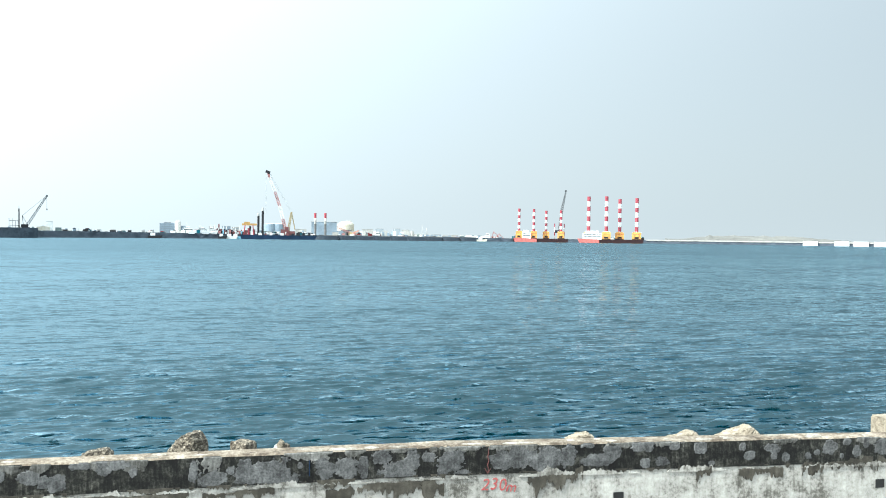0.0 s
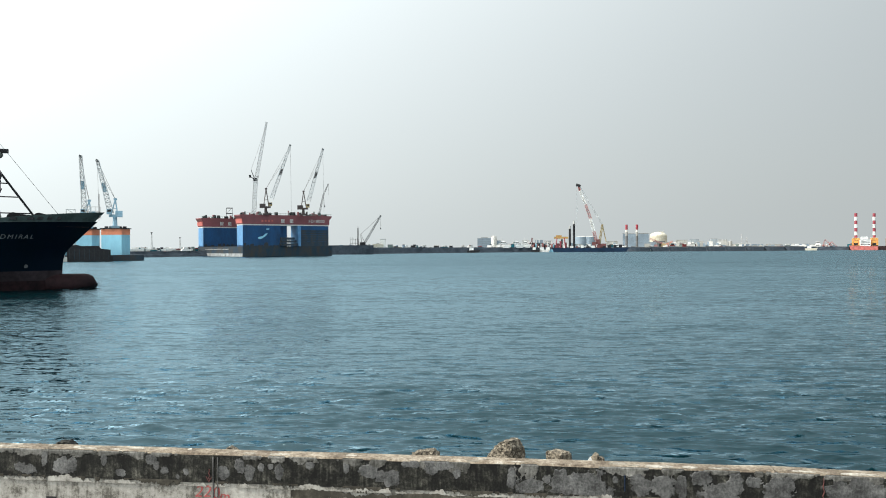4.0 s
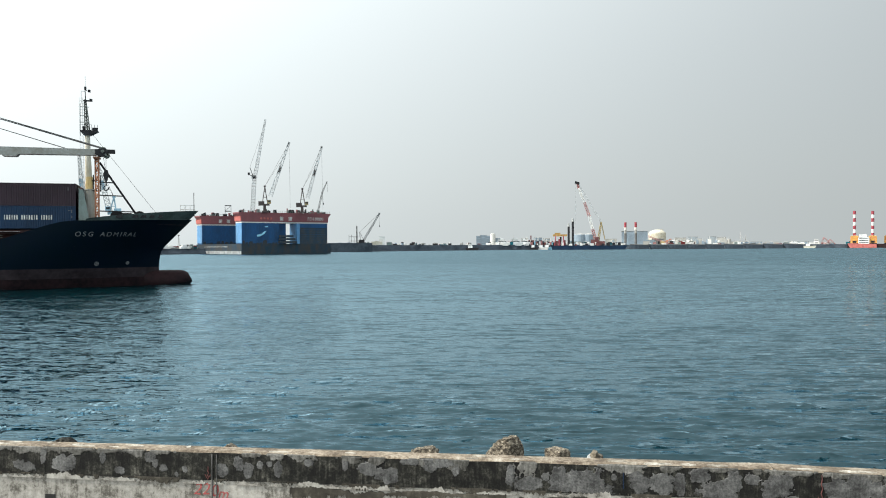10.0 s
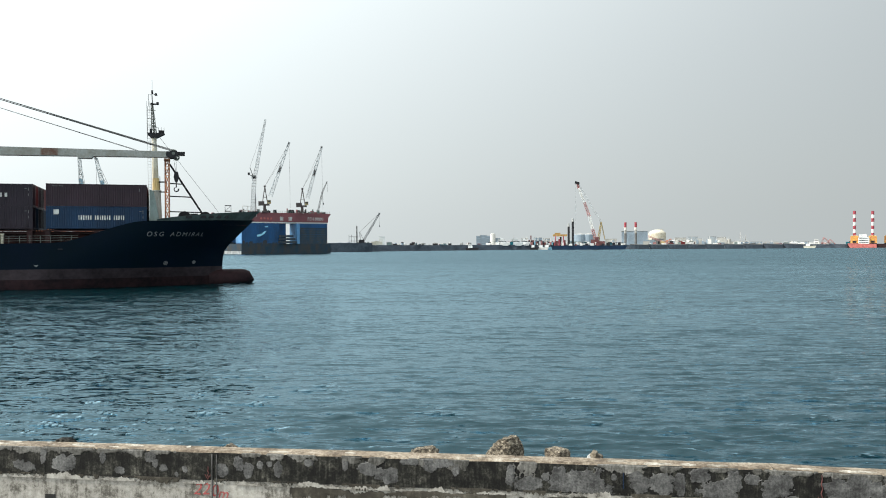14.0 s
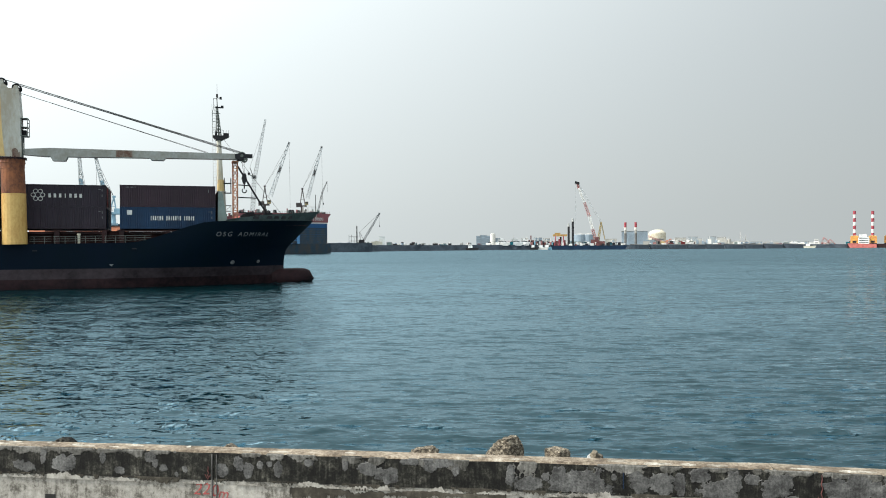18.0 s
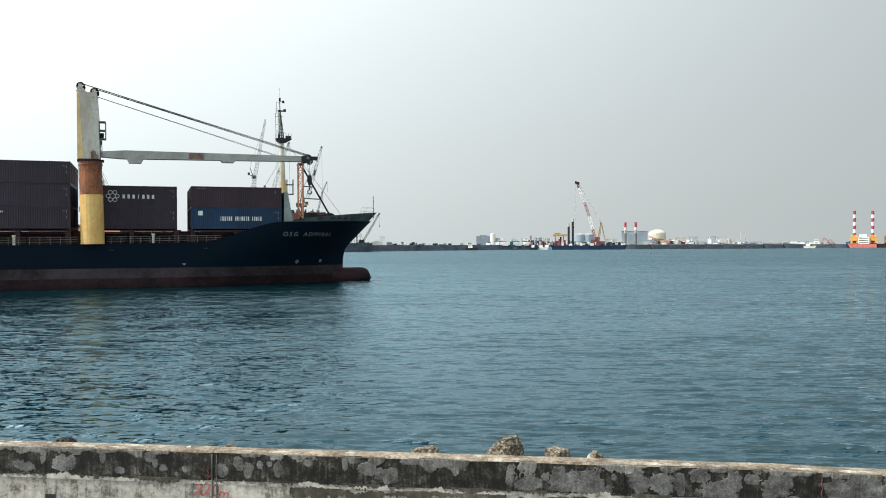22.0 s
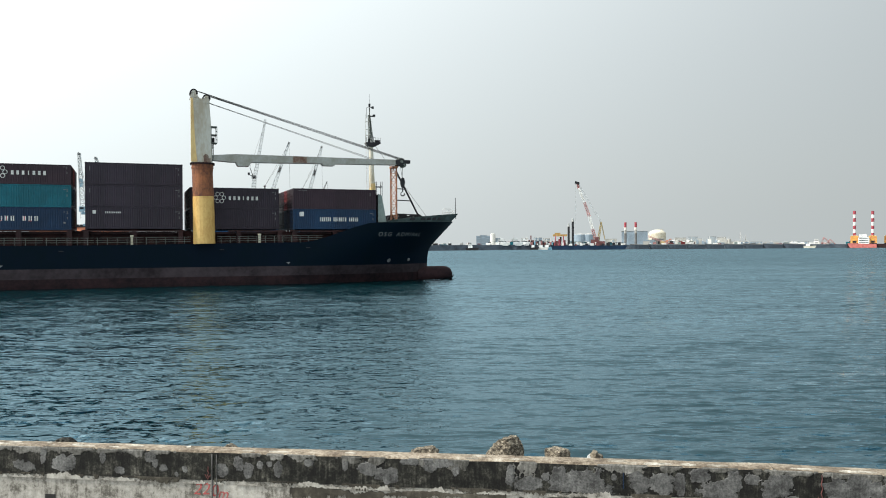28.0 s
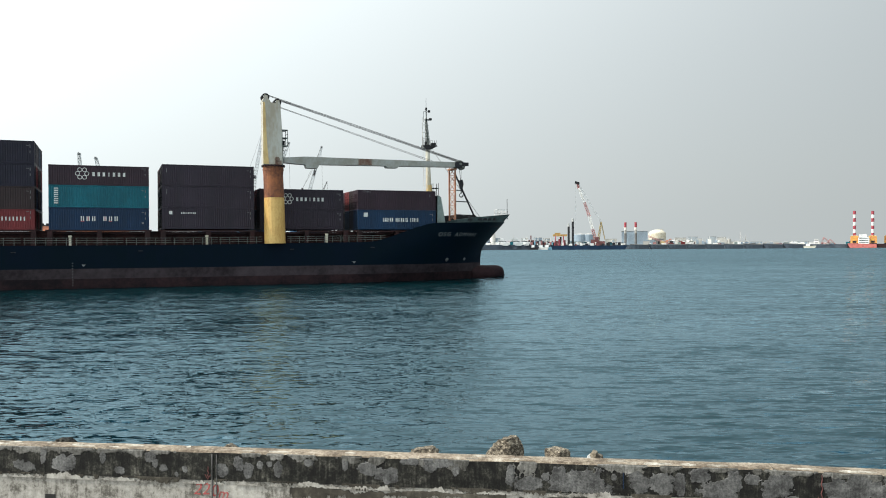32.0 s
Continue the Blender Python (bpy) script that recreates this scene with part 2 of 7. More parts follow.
M_CON = {k: mat("container_" + k, c, 0.5, col2=tuple(v * 0.7 for v in c), scale=0.5, fine=7, bump=0.05, streak=0.6, rand=0.1, spec=0.25) for k, c in {
    "maroon": (0.030, 0.016, 0.024), "plum": (0.026, 0.0185, 0.0285), "blue": (0.005, 0.026, 0.066), "navy": (0.004, 0.022, 0.060),
    "teal": (0.003, 0.100, 0.135), "red": (0.16, 0.024, 0.026), "indigo": (0.012, 0.011, 0.024), "brown": (0.028, 0.016, 0.017)}.items()}
M_DOCKBLUE = mat("blue_dock_paint", (0.010, 0.075, 0.205), 0.55, col2=(0.008, 0.035, 0.085), scale=0.12, fine=7, bump=0.05, streak=0.7, var=0.55, spec=0.3)
M_DOCKRED = mat("red_dock_paint", (0.20, 0.055, 0.064), 0.6, col2=(0.14, 0.044, 0.050), scale=0.08, fine=9, bump=0.05)
M_SKYBLUE = mat("light_blue_dock_paint", (0.26, 0.56, 0.70), 0.6, col2=(0.20, 0.44, 0.57), scale=0.06, fine=9, bump=0.05, streak=0.6)
M_ORANGE = mat("orange_paint", (0.66, 0.22, 0.11), 0.6, col2=(0.50, 0.16, 0.08), scale=0.1, fine=9, bump=0.05)
M_PONTOON = mat("weathered_pontoon", (0.022, 0.044, 0.066), 0.85, col2=(0.050, 0.047, 0.044), scale=0.25, fine=9, bump=0.2, streak=0.6, spec=0.08)
# distance haze painted in: the rubble's dark tone is lifted toward blue
M_SHORE = mat("haze_lifted_rubble_shore", (0.066, 0.080, 0.098), 0.95, col2=(0.030, 0.039, 0.050), scale=0.10, fine=8, bump=0.4, spec=0.1)
M_LAND = mat("dry_land", (0.20, 0.18, 0.14), 0.95, col2=(0.10, 0.10, 0.07), scale=0.02, fine=9, bump=0.2)
M_SAND = mat("pale_sand", (0.15, 0.147, 0.132), 0.95, scale=0.03, fine=9, bump=0.1)
M_CONC = mat("pale_far_concrete", (0.42, 0.42, 0.40), 0.85, scale=0.08, fine=9, bump=0.05)
# far walls carry the haze in their grey-blue colour
M_BLOCK = mat("haze_tinted_cladding", (0.24, 0.31, 0.38), 0.8, scale=0.05, bump=0.05)
M_PAPER = mat("bright_white_blocks", (0.80, 0.80, 0.78), 0.7, scale=0.2, bump=0.05)
M_SIGNAL = mat("faded_signal_red", (0.34, 0.045, 0.065), 0.6, scale=0.3, bump=0.02)
M_AMBER = mat("amber_paint", (0.72, 0.36, 0.07), 0.6, scale=0.2, bump=0.05)
M_BARGE = mat("blue_black_barge", (0.010, 0.028, 0.060), 0.7, scale=0.1, spec=0.15, bump=0.05)
M_GLASS = mat("dark_glazing", (0.02, 0.025, 0.03), 0.15, bump=0)
# windows and works walls paled by hand to stand for haze
M_PALEGLASS = mat("haze_paled_glazing", (0.20, 0.26, 0.32), 0.3, bump=0)
M_HAZE = mat("haze_paled_cladding", (0.34, 0.39, 0.43), 0.8, scale=0.05, bump=0.05)
M_LEAF = mat("far_foliage", (0.085, 0.085, 0.06), 0.95, col2=(0.05, 0.05, 0.035), scale=0.2, bump=0.3)


# ---- building helpers ----
def thing(name, m=None, label="", category="", group="", kind=""):
    ob = new(name)
    ob.matrix_basis = m or Matrix()
    return tagged(ob, label, category, group, kind)


def part(name, bm, material, parent=None, label="", smooth=False):
    me = bpy.data.meshes.new(name)
    bmesh.ops.recalc_face_normals(bm, faces=bm.faces)
    bm.to_mesh(me)
    bm.free()
    if smooth:
        me.shade_smooth()
    for one in material if isinstance(material, (list, tuple)) else (material,):
        me.materials.append(one)
    ob = new(name, me)
    ob.parent = parent
    return tagged(ob, label)


def box(bm, c, s, rz=0.0, ry=0.0, top=(1, 1)):
    """A box at c of size s; top: how much its upper face narrows in x and y."""
    m = pose(*c, 0, ry, rz)
    vs = []
    for z in (-0.5, 0.5):
        k = top if z > 0 else (1, 1)
        vs += [bm.verts.new(m @ Vector((x * s[0] * k[0], y * s[1] * k[1], z * s[2]))) for x, y in ((-0.5, -0.5), (0.5, -0.5), (0.5, 0.5), (-0.5, 0.5))]
    for f in ((0, 3, 2, 1), (4, 5, 6, 7), (0, 1, 5, 4), (1, 2, 6, 5), (2, 3, 7, 6), (3, 0, 4, 7)):
        bm.faces.new([vs[i] for i in f])
    return bm


def beam(bm, p, q, r, sides=6, r2=None):
    p, q = Vector(p), Vector(q)
    turn = (q - p).to_track_quat('Z', 'Y').to_matrix()
    rings = []
    for c, rad in ((p, r), (q, r if r2 is None else r2)):
        rings.append([bm.verts.new(c + turn @ Vector((rad * math.cos(2 * math.pi * (i + 0.5) / sides), rad * math.sin(2 * math.pi * (i + 0.5) / sides), 0))) for i in range(sides)])
    for i in range(sides):
        j = (i + 1) % sides
        bm.faces.new((rings[0][i], rings[0][j], rings[1][j], rings[1][i]))
    bm.faces.new(rings[0][::-1])
    bm.faces.new(rings[1])
    return bm


def prism(bm, pts, y0, y1):
    """Outline of (x, z) pulled from y0 to y1."""
    a = [bm.verts.new((x, y0, z)) for x, z in pts]
    b = [bm.verts.new((x, y1, z)) for x, z in pts]
    bm.faces.new(a)
    bm.faces.new(b[::-1])
    for i in range(len(pts)):
        j = (i + 1) % len(pts)
        bm.faces.new((a[i], b[i], b[j], a[j]))
    return bm


def lattice(bm, p, q, w0, w1, n, r):
    """A four-chord truss from p to q, w0 wide at p and w1 at q, with n bays."""
    p, q = Vector(p), Vector(q)
    turn = (q - p).to_track_quat('Z', 'Y').to_matrix()
    rows = []
    for i in range(n + 1):
        k = i / n
        w = (w0 + (w1 - w0) * k) / 2
        rows.append([p.lerp(q, k) + turn @ Vector((sx * w, sy * w, 0)) for sx, sy in ((-1, -1), (1, -1), (1, 1), (-1, 1))])
    for c in range(4):
        beam(bm, rows[0][c], rows[-1][c], r, 4)
    for i in range(n):
        for c in range(4):
            d = (c + 1) % 4
            a, b = (c, d) if i % 2 else (d, c)
            beam(bm, rows[i][a], rows[i + 1][b], r * 0.6, 3)
            beam(bm, rows[i + 1][c], rows[i + 1][d], r * 0.6, 3)
    return bm


def B():
    return bmesh.new()


def at(az, r, z=0.0, turn=0.0):
    """A pose at bearing az (degrees to the right of +Y) and range r, its -y side turned to the viewer."""
    a = radians(az)
    return pose(r * math.sin(a), r * math.cos(a), z, 0, 0, -az + turn)


def words(text, size, material, name, parent, m, depth=0.01, space=1.0, shear=0.0, thin=0.0):
    cu = bpy.data.curves.new(name, 'FONT')
    cu.body, cu.size, cu.extrude, cu.align_x, cu.align_y = text, size, depth, 'CENTER', 'CENTER'
    cu.space_character, cu.shear, cu.offset = space, shear, thin
    tmp = bpy.data.objects.new(name, cu)
    scene.collection.objects.link(tmp)
    me = bpy.data.meshes.new_from_object(tmp.evaluated_get(bpy.context.evaluated_depsgraph_get()))
    bpy.data.objects.remove(tmp)
    me.materials.clear()
    me.materials.append(material)
    ob = new(name, me)
    ob.parent, ob.matrix_basis = parent, m
    return ob


# ---- water ----
def make_water():
    """A sheet of short waves, fine near the wall and coarse far off, out to the horizon."""
    radii, r = [0.0, 4.0, 8.0], 11.0
    while r < 640:
        radii.append(r)
        r += min(r * r * 0.00021, r * 0.0085)
    radii += [700, 900, 1300, 2000, 3200, 4700]
    rng = np.random.default_rng(4)
    waves = []
    for i in range(58):
        lam = 0.40 * (1.068 ** i)
        ang = radians(84) + rng.normal(0, 0.19)
        waves.append((2 * math.pi / lam, ang, SEA * lam / (1 + (lam / 0.85) ** 2.8), rng.uniform(0, 6.28), lam))
    angs = np.radians(np.concatenate([np.linspace(-75, -35, 60), np.linspace(-34.9, 56, 1250), np.linspace(56.5, 75, 30)]))
    na = len(angs)
    R, A = np.meshgrid(np.array(radii), angs, indexing="ij")
    X, Y = R * np.sin(A), R * np.cos(A)
    Z = np.zeros_like(X)
    row = np.gradient(np.array(radii))
    step = np.maximum(row[:, None], 0.0013 * R)
    for k, ang, amp, ph, lam in waves:
        keep = np.clip((lam / np.maximum(step, 1e-3) - 2.2) / 2.5, 0, 1) * np.clip((620 - R) / 200, 0, 1)
        Z += keep * amp * np.sin(k * (X * math.cos(ang) + Y * math.sin(ang)) + ph)
    rough = 0.026 * np.clip((620 - R) / 200, 0.02, 1)          # peaked crests over flatter troughs
    Z = rough * 1.5 * (np.exp(0.6 * np.clip(Z / rough, -3, 2.4)) - 1.1)
    co = np.stack([X, Y, Z], -1).reshape(-1, 3)
    nr = len(radii)
    i, j = np.meshgrid(np.arange(nr - 1), np.arange(na - 1), indexing="ij")
    q = np.stack([i * na + j, i * na + j + 1, (i + 1) * na + j + 1, (i + 1) * na + j], -1).reshape(-1, 4)
    base = len(co)
    far = [(4700 * math.sin(a), 4700 * math.cos(a), 0) for a in np.linspace(radians(75), radians(285), 24)]
    co = np.vstack([co, np.array(far)])
    tri = np.array([[0, base + t + 1, base + t] for t in range(23)])
    me = bpy.data.meshes.new("water")
    me.vertices.add(len(co))
    me.vertices.foreach_set("co", co.astype(np.float32).ravel())
    me.loops.add(q.size + tri.size)
    me.loops.foreach_set("vertex_index", np.concatenate([q.ravel(), tri.ravel()]).astype(np.int32))
    me.polygons.add(len(q) + len(tri))
    me.polygons.foreach_set("loop_start", np.concatenate([np.arange(len(q)) * 4, q.size + np.arange(len(tri)) * 3]).astype(np.int32))
    me.update(calc_edges=True)
    me.shade_smooth()
    me.materials.append(M_WATER)
    return tagged(new("water", me), "rippled blue-green harbour water under a hazy sky", "water", kind="structure")


SEA = 0.0160
water = make_water()

# ---- near seawall ----
WALL = pose(0, 0, EYE - 3.5, 0, 0, -8.12)
FRONT, BACK = 13.35, 13.72


def top_at(s):
    return 0.055 if s < 3 else 0.055 - 0.021 * (s - 3)


seawall = thing("seawall", WALL, "weathered concrete seawall with a dark stained cap and mortar patches", "wall", kind="structure")
JOINTS = [-30, -22, -14.2, -8.9, -5.84, -0.77, 3.2, 5.53, 9.03, 13.4, 19, 26]
for a, b in zip(JOINTS, JOINTS[1:]):
    bm = B()
    n = 14
    rows = []
    for i in range(n + 1):
        s = a + 0.003 + (b - a - 0.006) * i / n
        t = top_at(s)
        w = [noise.noise(Vector((s * 1.7, k * 3.1, 0))) * 0.012 for k in range(5)]
        prof = [(FRONT, t - 0.49 + w[0]), (FRONT + w[1] * 0.4, t - 0.2), (FRONT + 0.012 + w[1] * 0.5, t - 0.028 + w[2]), (FRONT + 0.045, t + w[2]), (BACK - 0.05, t + 0.004 + w[3]), (BACK, t - 0.03), (BACK, t - 0.49)]
        rows.append([bm.verts.new((s, y, z)) for y, z in prof])
    for i in range(n):
        for k in range(6):
            f = bm.faces.new((rows[i][k], rows[i + 1][k], rows[i + 1][k + 1], rows[i][k + 1]))
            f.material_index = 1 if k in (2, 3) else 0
    bm.faces.new(rows[0])
    bm.faces.new(rows[-1][::-1])
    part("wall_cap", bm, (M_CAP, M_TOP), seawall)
    bm = B()
    rows = []
    for i in range(n + 1):
        s = a + (b - a) * i / n
        t = top_at(s) - 0.49 + 0.03 * noise.noise(Vector((s * 2.3, 7, 0)))
        rows.append([bm.verts.new((s, y, z)) for y, z in ((FRONT + 0.02, -1.9), (FRONT + 0.02 + 0.006 * noise.noise(Vector((s, 3, 1))), -1.0), (FRONT + 0.02, t + 0.02), (BACK - 0.02, t + 0.02), (BACK + 0.1, -1.9))])
    for i in range(n):
        for k in range(4):
            bm.faces.new((rows[i][k], rows[i + 1][k], rows[i + 1][k + 1], rows[i][k + 1]))
    part("wall_panel", bm, M_LOWER, seawall)


def mortar(s, h, w, t, seed, material=None, name="mortar_patch", proud=0.004, ragged=0.8):
    """A thin smear with a ragged, broken outline: a relief that rises out of the wall's face where it is thick enough."""
    bm = B()
    step = 0.0135
    nx, nz = int(w * 1.5 / step) + 2, int(t * 1.5 / step) + 2
    grid = {}
    for i in range(nx + 1):
        for k in range(nz + 1):
            x, z = s + (i - nx / 2) * step, h + (k - nz / 2) * step
            p = Vector((x, seed * 0.37, z))
            d = (abs((x - s) * 2 / w) ** 2.3 + abs((z - h) * 2 / t) ** 2.3) ** (1 / 2.3)
            f = 1.0 - d + ragged * (0.50 * noise.noise(p * 4.0) + 0.42 * noise.noise(p * 10) + 0.26 * noise.noise(p * 24) + 0.12 * noise.noise(p * 52))
            top = top_at(x)
            f = min(f, (top - 0.022 - z) * 12, (z - top + 0.478) * 12)
            q = max(0.0, min(1.0, (f + 0.045) / 0.09))
            grid[i, k] = (x, FRONT + 0.009 - (0.009 + proud) * q * q * (3 - 2 * q) - 0.0012 * noise.noise(p * 30), z, f)
    made = {}
    for i in range(nx):
        for k in range(nz):
            corners = ((i, k), (i + 1, k), (i + 1, k + 1), (i, k + 1))
            if max(grid[c][3] for c in corners) > -0.06:
                for c in corners:
                    if c not in made:
                        made[c] = bm.verts.new(grid[c][:3])
                bm.faces.new([made[c] for c in corners])
    if not bm.faces:
        bm.free()
        return None
    return part(name, bm, material or M_MORTAR, seawall)


for args in ((-9.3, -.30, .42, .20), (-8.55, -.22, .50, .28), (-8.95, -.12, .12, .26), (-7.85, -.10, .12, .22), (-7.51, -.33, .22, .15), (-6.97, -.08, .2, .16), (-6.88, -.17, .1, .14), (-6.74, -.25, .14, .13),
             (-6.5, -.35, .08, .08), (-6.35, -.27, .11, .13), (-5.7, -.28, .22, .22), (-5.39, -.14, .16, .24), (-5.22, -.25, .18, .26), (-5.01, -.15, .12, .16), (-4.85, -.13, .1, .1), (-4.7, -.23, .14, .26)):
    mortar(*args, seed=round(args[0] * 100))
for args in ((-4.18, -.09, .16, .14), (-3.56, -.12, .1, .18), (-3.15, -.15, .3, .22), (-2.98, -.25, .2, .2), (-2.79, -.24, .27, .25), (-2.45, -.02, .4, .1), (-2.14, -.07, .22, .2), (-1.9, -.03, .34, .13), (-1.72, -.14, .14, .16),
             (-.84, -.22, .13, .40), (-.51, -.31, .46, .30), (-.27, -.19, .12, .14), (-.06, -.12, .22, .2), (.2, -.26, .84, .42), (.52, -.36, .5, .22), (.79, -.15, .10, .15), (1.12, -.13, .22, .18), (1.2, -.27, .26, .26), (1.52, -.26, .36, .34), (1.81, -.24, .17, .42), (2.1, -.11, .36, .22), (2.36, -.29, .60, .32), (2.6, -.16, .26, .3)):
    mortar(*args, seed=round(args[0] * 100))
for args in ((2.9, -.12, .28, .2), (3.3, -.2, .46, .34), (3.1, -.38, .24, .2), (3.45, -.42, .26, .14), (4.35, -.2, .85, .38), (4.9, -.24, .6, .36), (5.3, -.2, .36, .34), (5.7, -.04, .26, .1), (5.85, -.3, .6, .24), (6.15, -.2, .3, .22), (6.65, -.1, .3, .16), (6.82, -.13, .2, .2), (6.76, -.4, .18, .16),
             (7.1, -.38, .3, .18), (7.33, -.14, .22, .15), (7.8, -.18, .26, .2), (8.05, -.46, .14, .1), (8.66, -.2, .14, .14), (8.82, -.36, .2, .16)):
    mortar(*args, seed=round(args[0] * 100))
for args in ((9.28, -.25, .42, .18), (9.3, -.4, .16, .13), (9.55, -.42, .14, .14), (10.02, -.42, .14, .15), (10.2, -.36, .14, .1), (10.47, -.3, .3, .2), (10.72, -.46, .1, .12), (10.85, -.2, .16, .14), (11.05, -.38, .2, .2), (11.25, -.2, .14, .2), (11.58, -.34, .3, .3), (12.0, -.3, .2, .3), (12.5, -.35, .3, .2)):
    mortar(*args, seed=round(args[0] * 100))
M_MOULD = concrete("dark_mould", ((0.0, (0.02, 0.019, 0.016)), (0.5, (0.05, 0.045, 0.036)), (1.0, (0.12, 0.11, 0.09))), 0.6)


def film(s0, s1, low, high, seed, material, name):
    """A ragged film of plaster or mould on the wall between two wandering edges; low and high map s to a height."""
    bm = B()
    prev = None
    n = max(8, int((s1 - s0) / 0.012))
    for i in range(n + 1):
        s = s0 + (s1 - s0) * i / n
        a, b = low(s), high(s)
        if b - a < 0.012:
            prev = None
            continue
        cur = [bm.verts.new((s, y, z)) for y, z in ((FRONT + 0.022, a), (FRONT - 0.004, a + 0.004), (FRONT - 0.006, b - 0.004), (FRONT + 0.022, b))]
        if prev:
            for k in range(3):
                bm.faces.new((prev[k], cur[k], cur[k + 1], prev[k + 1]))
        prev = cur
    return part(name, bm, material, seawall)


def wander(s, seed, amount):
    return amount * (noise.noise(Vector((s * 1.1, seed, 0))) + 0.55 * noise.noise(Vector((s * 3.7, seed, 5))) + 0.4 * noise.noise(Vector((s * 11, seed, 9))) + 0.25 * noise.noise(Vector((s * 31, seed, 2))))


for k, (a, b) in enumerate(zip(JOINTS, JOINTS[1:])):
    film(a + 0.02, b - 0.02, lambda s: top_at(s) - 0.56, lambda s, k=k: top_at(s) - 0.52 + wander(s, k, 0.13) + 0.02 * noise.noise(Vector((s * 60, k, 4))), k, M_LOWER, "plaster_skirt")
    # mould below the cap; the dark film also paints the shade under its edge
    film(a + 0.02, b - 0.02, lambda s, k=k: top_at(s) - 0.47 - max(0, wander(s, k + 40, 0.22)), lambda s: top_at(s) - 0.46, k, M_MOULD, "mould_run")
for s0, s1, h, amount in ((7.75, 8.05, -0.6, 0.5), (8.6, 9.5, -0.66, 0.3), (9.9, 11.4, -0.6, 0.55), (11.5, 12.4, -0.6, 0.4), (5.45, 5.6, -0.5, 0.6), (-2.6, -0.9, -0.55, 0.16), (-4.5, -3.1, -0.57, 0.42), (-3.2, -2.3, -0.57, 0.26), (1.9, 3.0, -0.56, 0.22), (1.2, 2.2, -0.58, 0.5), (2.3, 3.15, -0.60, 0.55), (-0.7, 0.4, -0.55, 0.3), (4.6, 5.5, -0.58, 0.4)):
    film(s0, s1, lambda s: h - abs(wander(s, 70, amount)), lambda s: h + 0.05 + wander(s, 71, amount * 0.25), 1, M_MOULD, "mould_stain")
# dark blocks painting the shade of drain holes, and the red paint marks
for s, h in ((-8.83, -.86), (6.27, -.97), (11.58, -1.02), (-14.5, -.9)):
    bm = B()
    box(bm, (s, FRONT + 0.06, h), (0.19, 0.1, 0.16))
    part("drain_hole", bm, M_HOLE, seawall, "dark square block painted as a shaded drain opening")
for s, h in ((-5.96, -0.60), (4.02, -0.64)):
    word = "220" if s < 0 else "230"
    for k, ch in enumerate(word):
        words(ch, 0.28, M_RED, "painted_figure", seawall, pose(s - 0.17 + 0.15 * k, FRONT + 0.012, h + 0.015 * (k % 2) - 0.01 * k, 90, 4 - 5 * k, 0), 0.004, 1.0, 0.22, 0.0)
    words("m", 0.24, M_RED, "painted_figure", seawall, pose(s + 0.29, FRONT + 0.012, h - 0.06, 90, 6, 0), 0.004, 1.0, 0.2, 0.0)
for s, h0, h1 in ((3.9, -0.02, -0.44), (-5.93, -0.2, -0.42)):
    bm = B()
    line = [Vector((s + 0.012 * math.sin(9 * k), FRONT - 0.004, h0 + (h1 - h0) * k / 6)) for k in range(7)]
    for a, b in zip(line, line[1:]):
        beam(bm, a, b, 0.008, 5)
    beam(bm, line[-1], line[-1] + Vector((-0.05, 0, 0.09)), 0.007, 5)
    beam(bm, line[-1], line[-1] + Vector((0.05, 0, 0.08)), 0.007, 5)
    part("painted_arrow", bm, M_FADED, seawall)

for s, w, h0, h1, m in ((-5.86, 0.018, 0.0, -1.2, M_MORTAR), (-5.78, 0.014, 0.0, -1.2, M_MORTAR), (0.94, 0.012, -0.08, -0.33, M_CON["navy"])):
    bm = B()
    box(bm, (s, FRONT - 0.002, (h0 + h1) / 2), (w, 0.02, h0 - h1))
    part("vertical_strip", bm, m, seawall)

# lime and worn white edges along the top
rnd = random.Random(77)
M_LIMEGREY = concrete("grey_lime_run", ((0.0, (0.020, 0.020, 0.018)), (0.35, (0.065, 0.063, 0.057)), (0.6, (0.13, 0.127, 0.118)), (1.0, (0.28, 0.272, 0.255))), 0.6, 0.45, 0.7)
M_LIME = concrete("lime_streak", ((0.0, (0.10, 0.085, 0.065)), (0.4, (0.26, 0.235, 0.195)), (0.7, (0.42, 0.395, 0.345)), (1.0, (0.58, 0.56, 0.51))), 0.0, 0.4, 0.6)
for s0, run, deep in ((-9.75, 0.5, 0.10), (-9.25, 0.6, 0.13), (-8.75, 0.35, 0.09), (-8.3, 0.6, 0.12), (-7.75, 0.4, 0.10), (-7.3, 0.35, 0.16), (-6.75, 0.5, 0.07), (-5.2, 0.3, 0.07), (-4.75, 0.28, 0.12), (-4.3, 0.45, 0.13),
                      (-3.5, 0.4, 0.12), (-3.05, 0.22, 0.18), (-2.2, 0.55, 0.12), (-1.7, 0.35, 0.2), (-0.6, 0.25, 0.3), (0.75, 0.3, 0.14), (1.0, 0.4, 0.16), (1.65, 0.3, 0.12), (2.4, 0.4, 0.10), (3.5, 0.9, 0.10), (4.4, 0.7, 0.10), (6.4, 0.5, 0.10), (7.2, 0.4, 0.12), (9.6, 0.5, 0.10), (11.3, 0.4, 0.12)):
    mortar(s0, top_at(s0) - 0.025, run, deep * 1.3, round(s0 * 53), M_LIMEGREY, "lime_run", 0.003, 1.6)
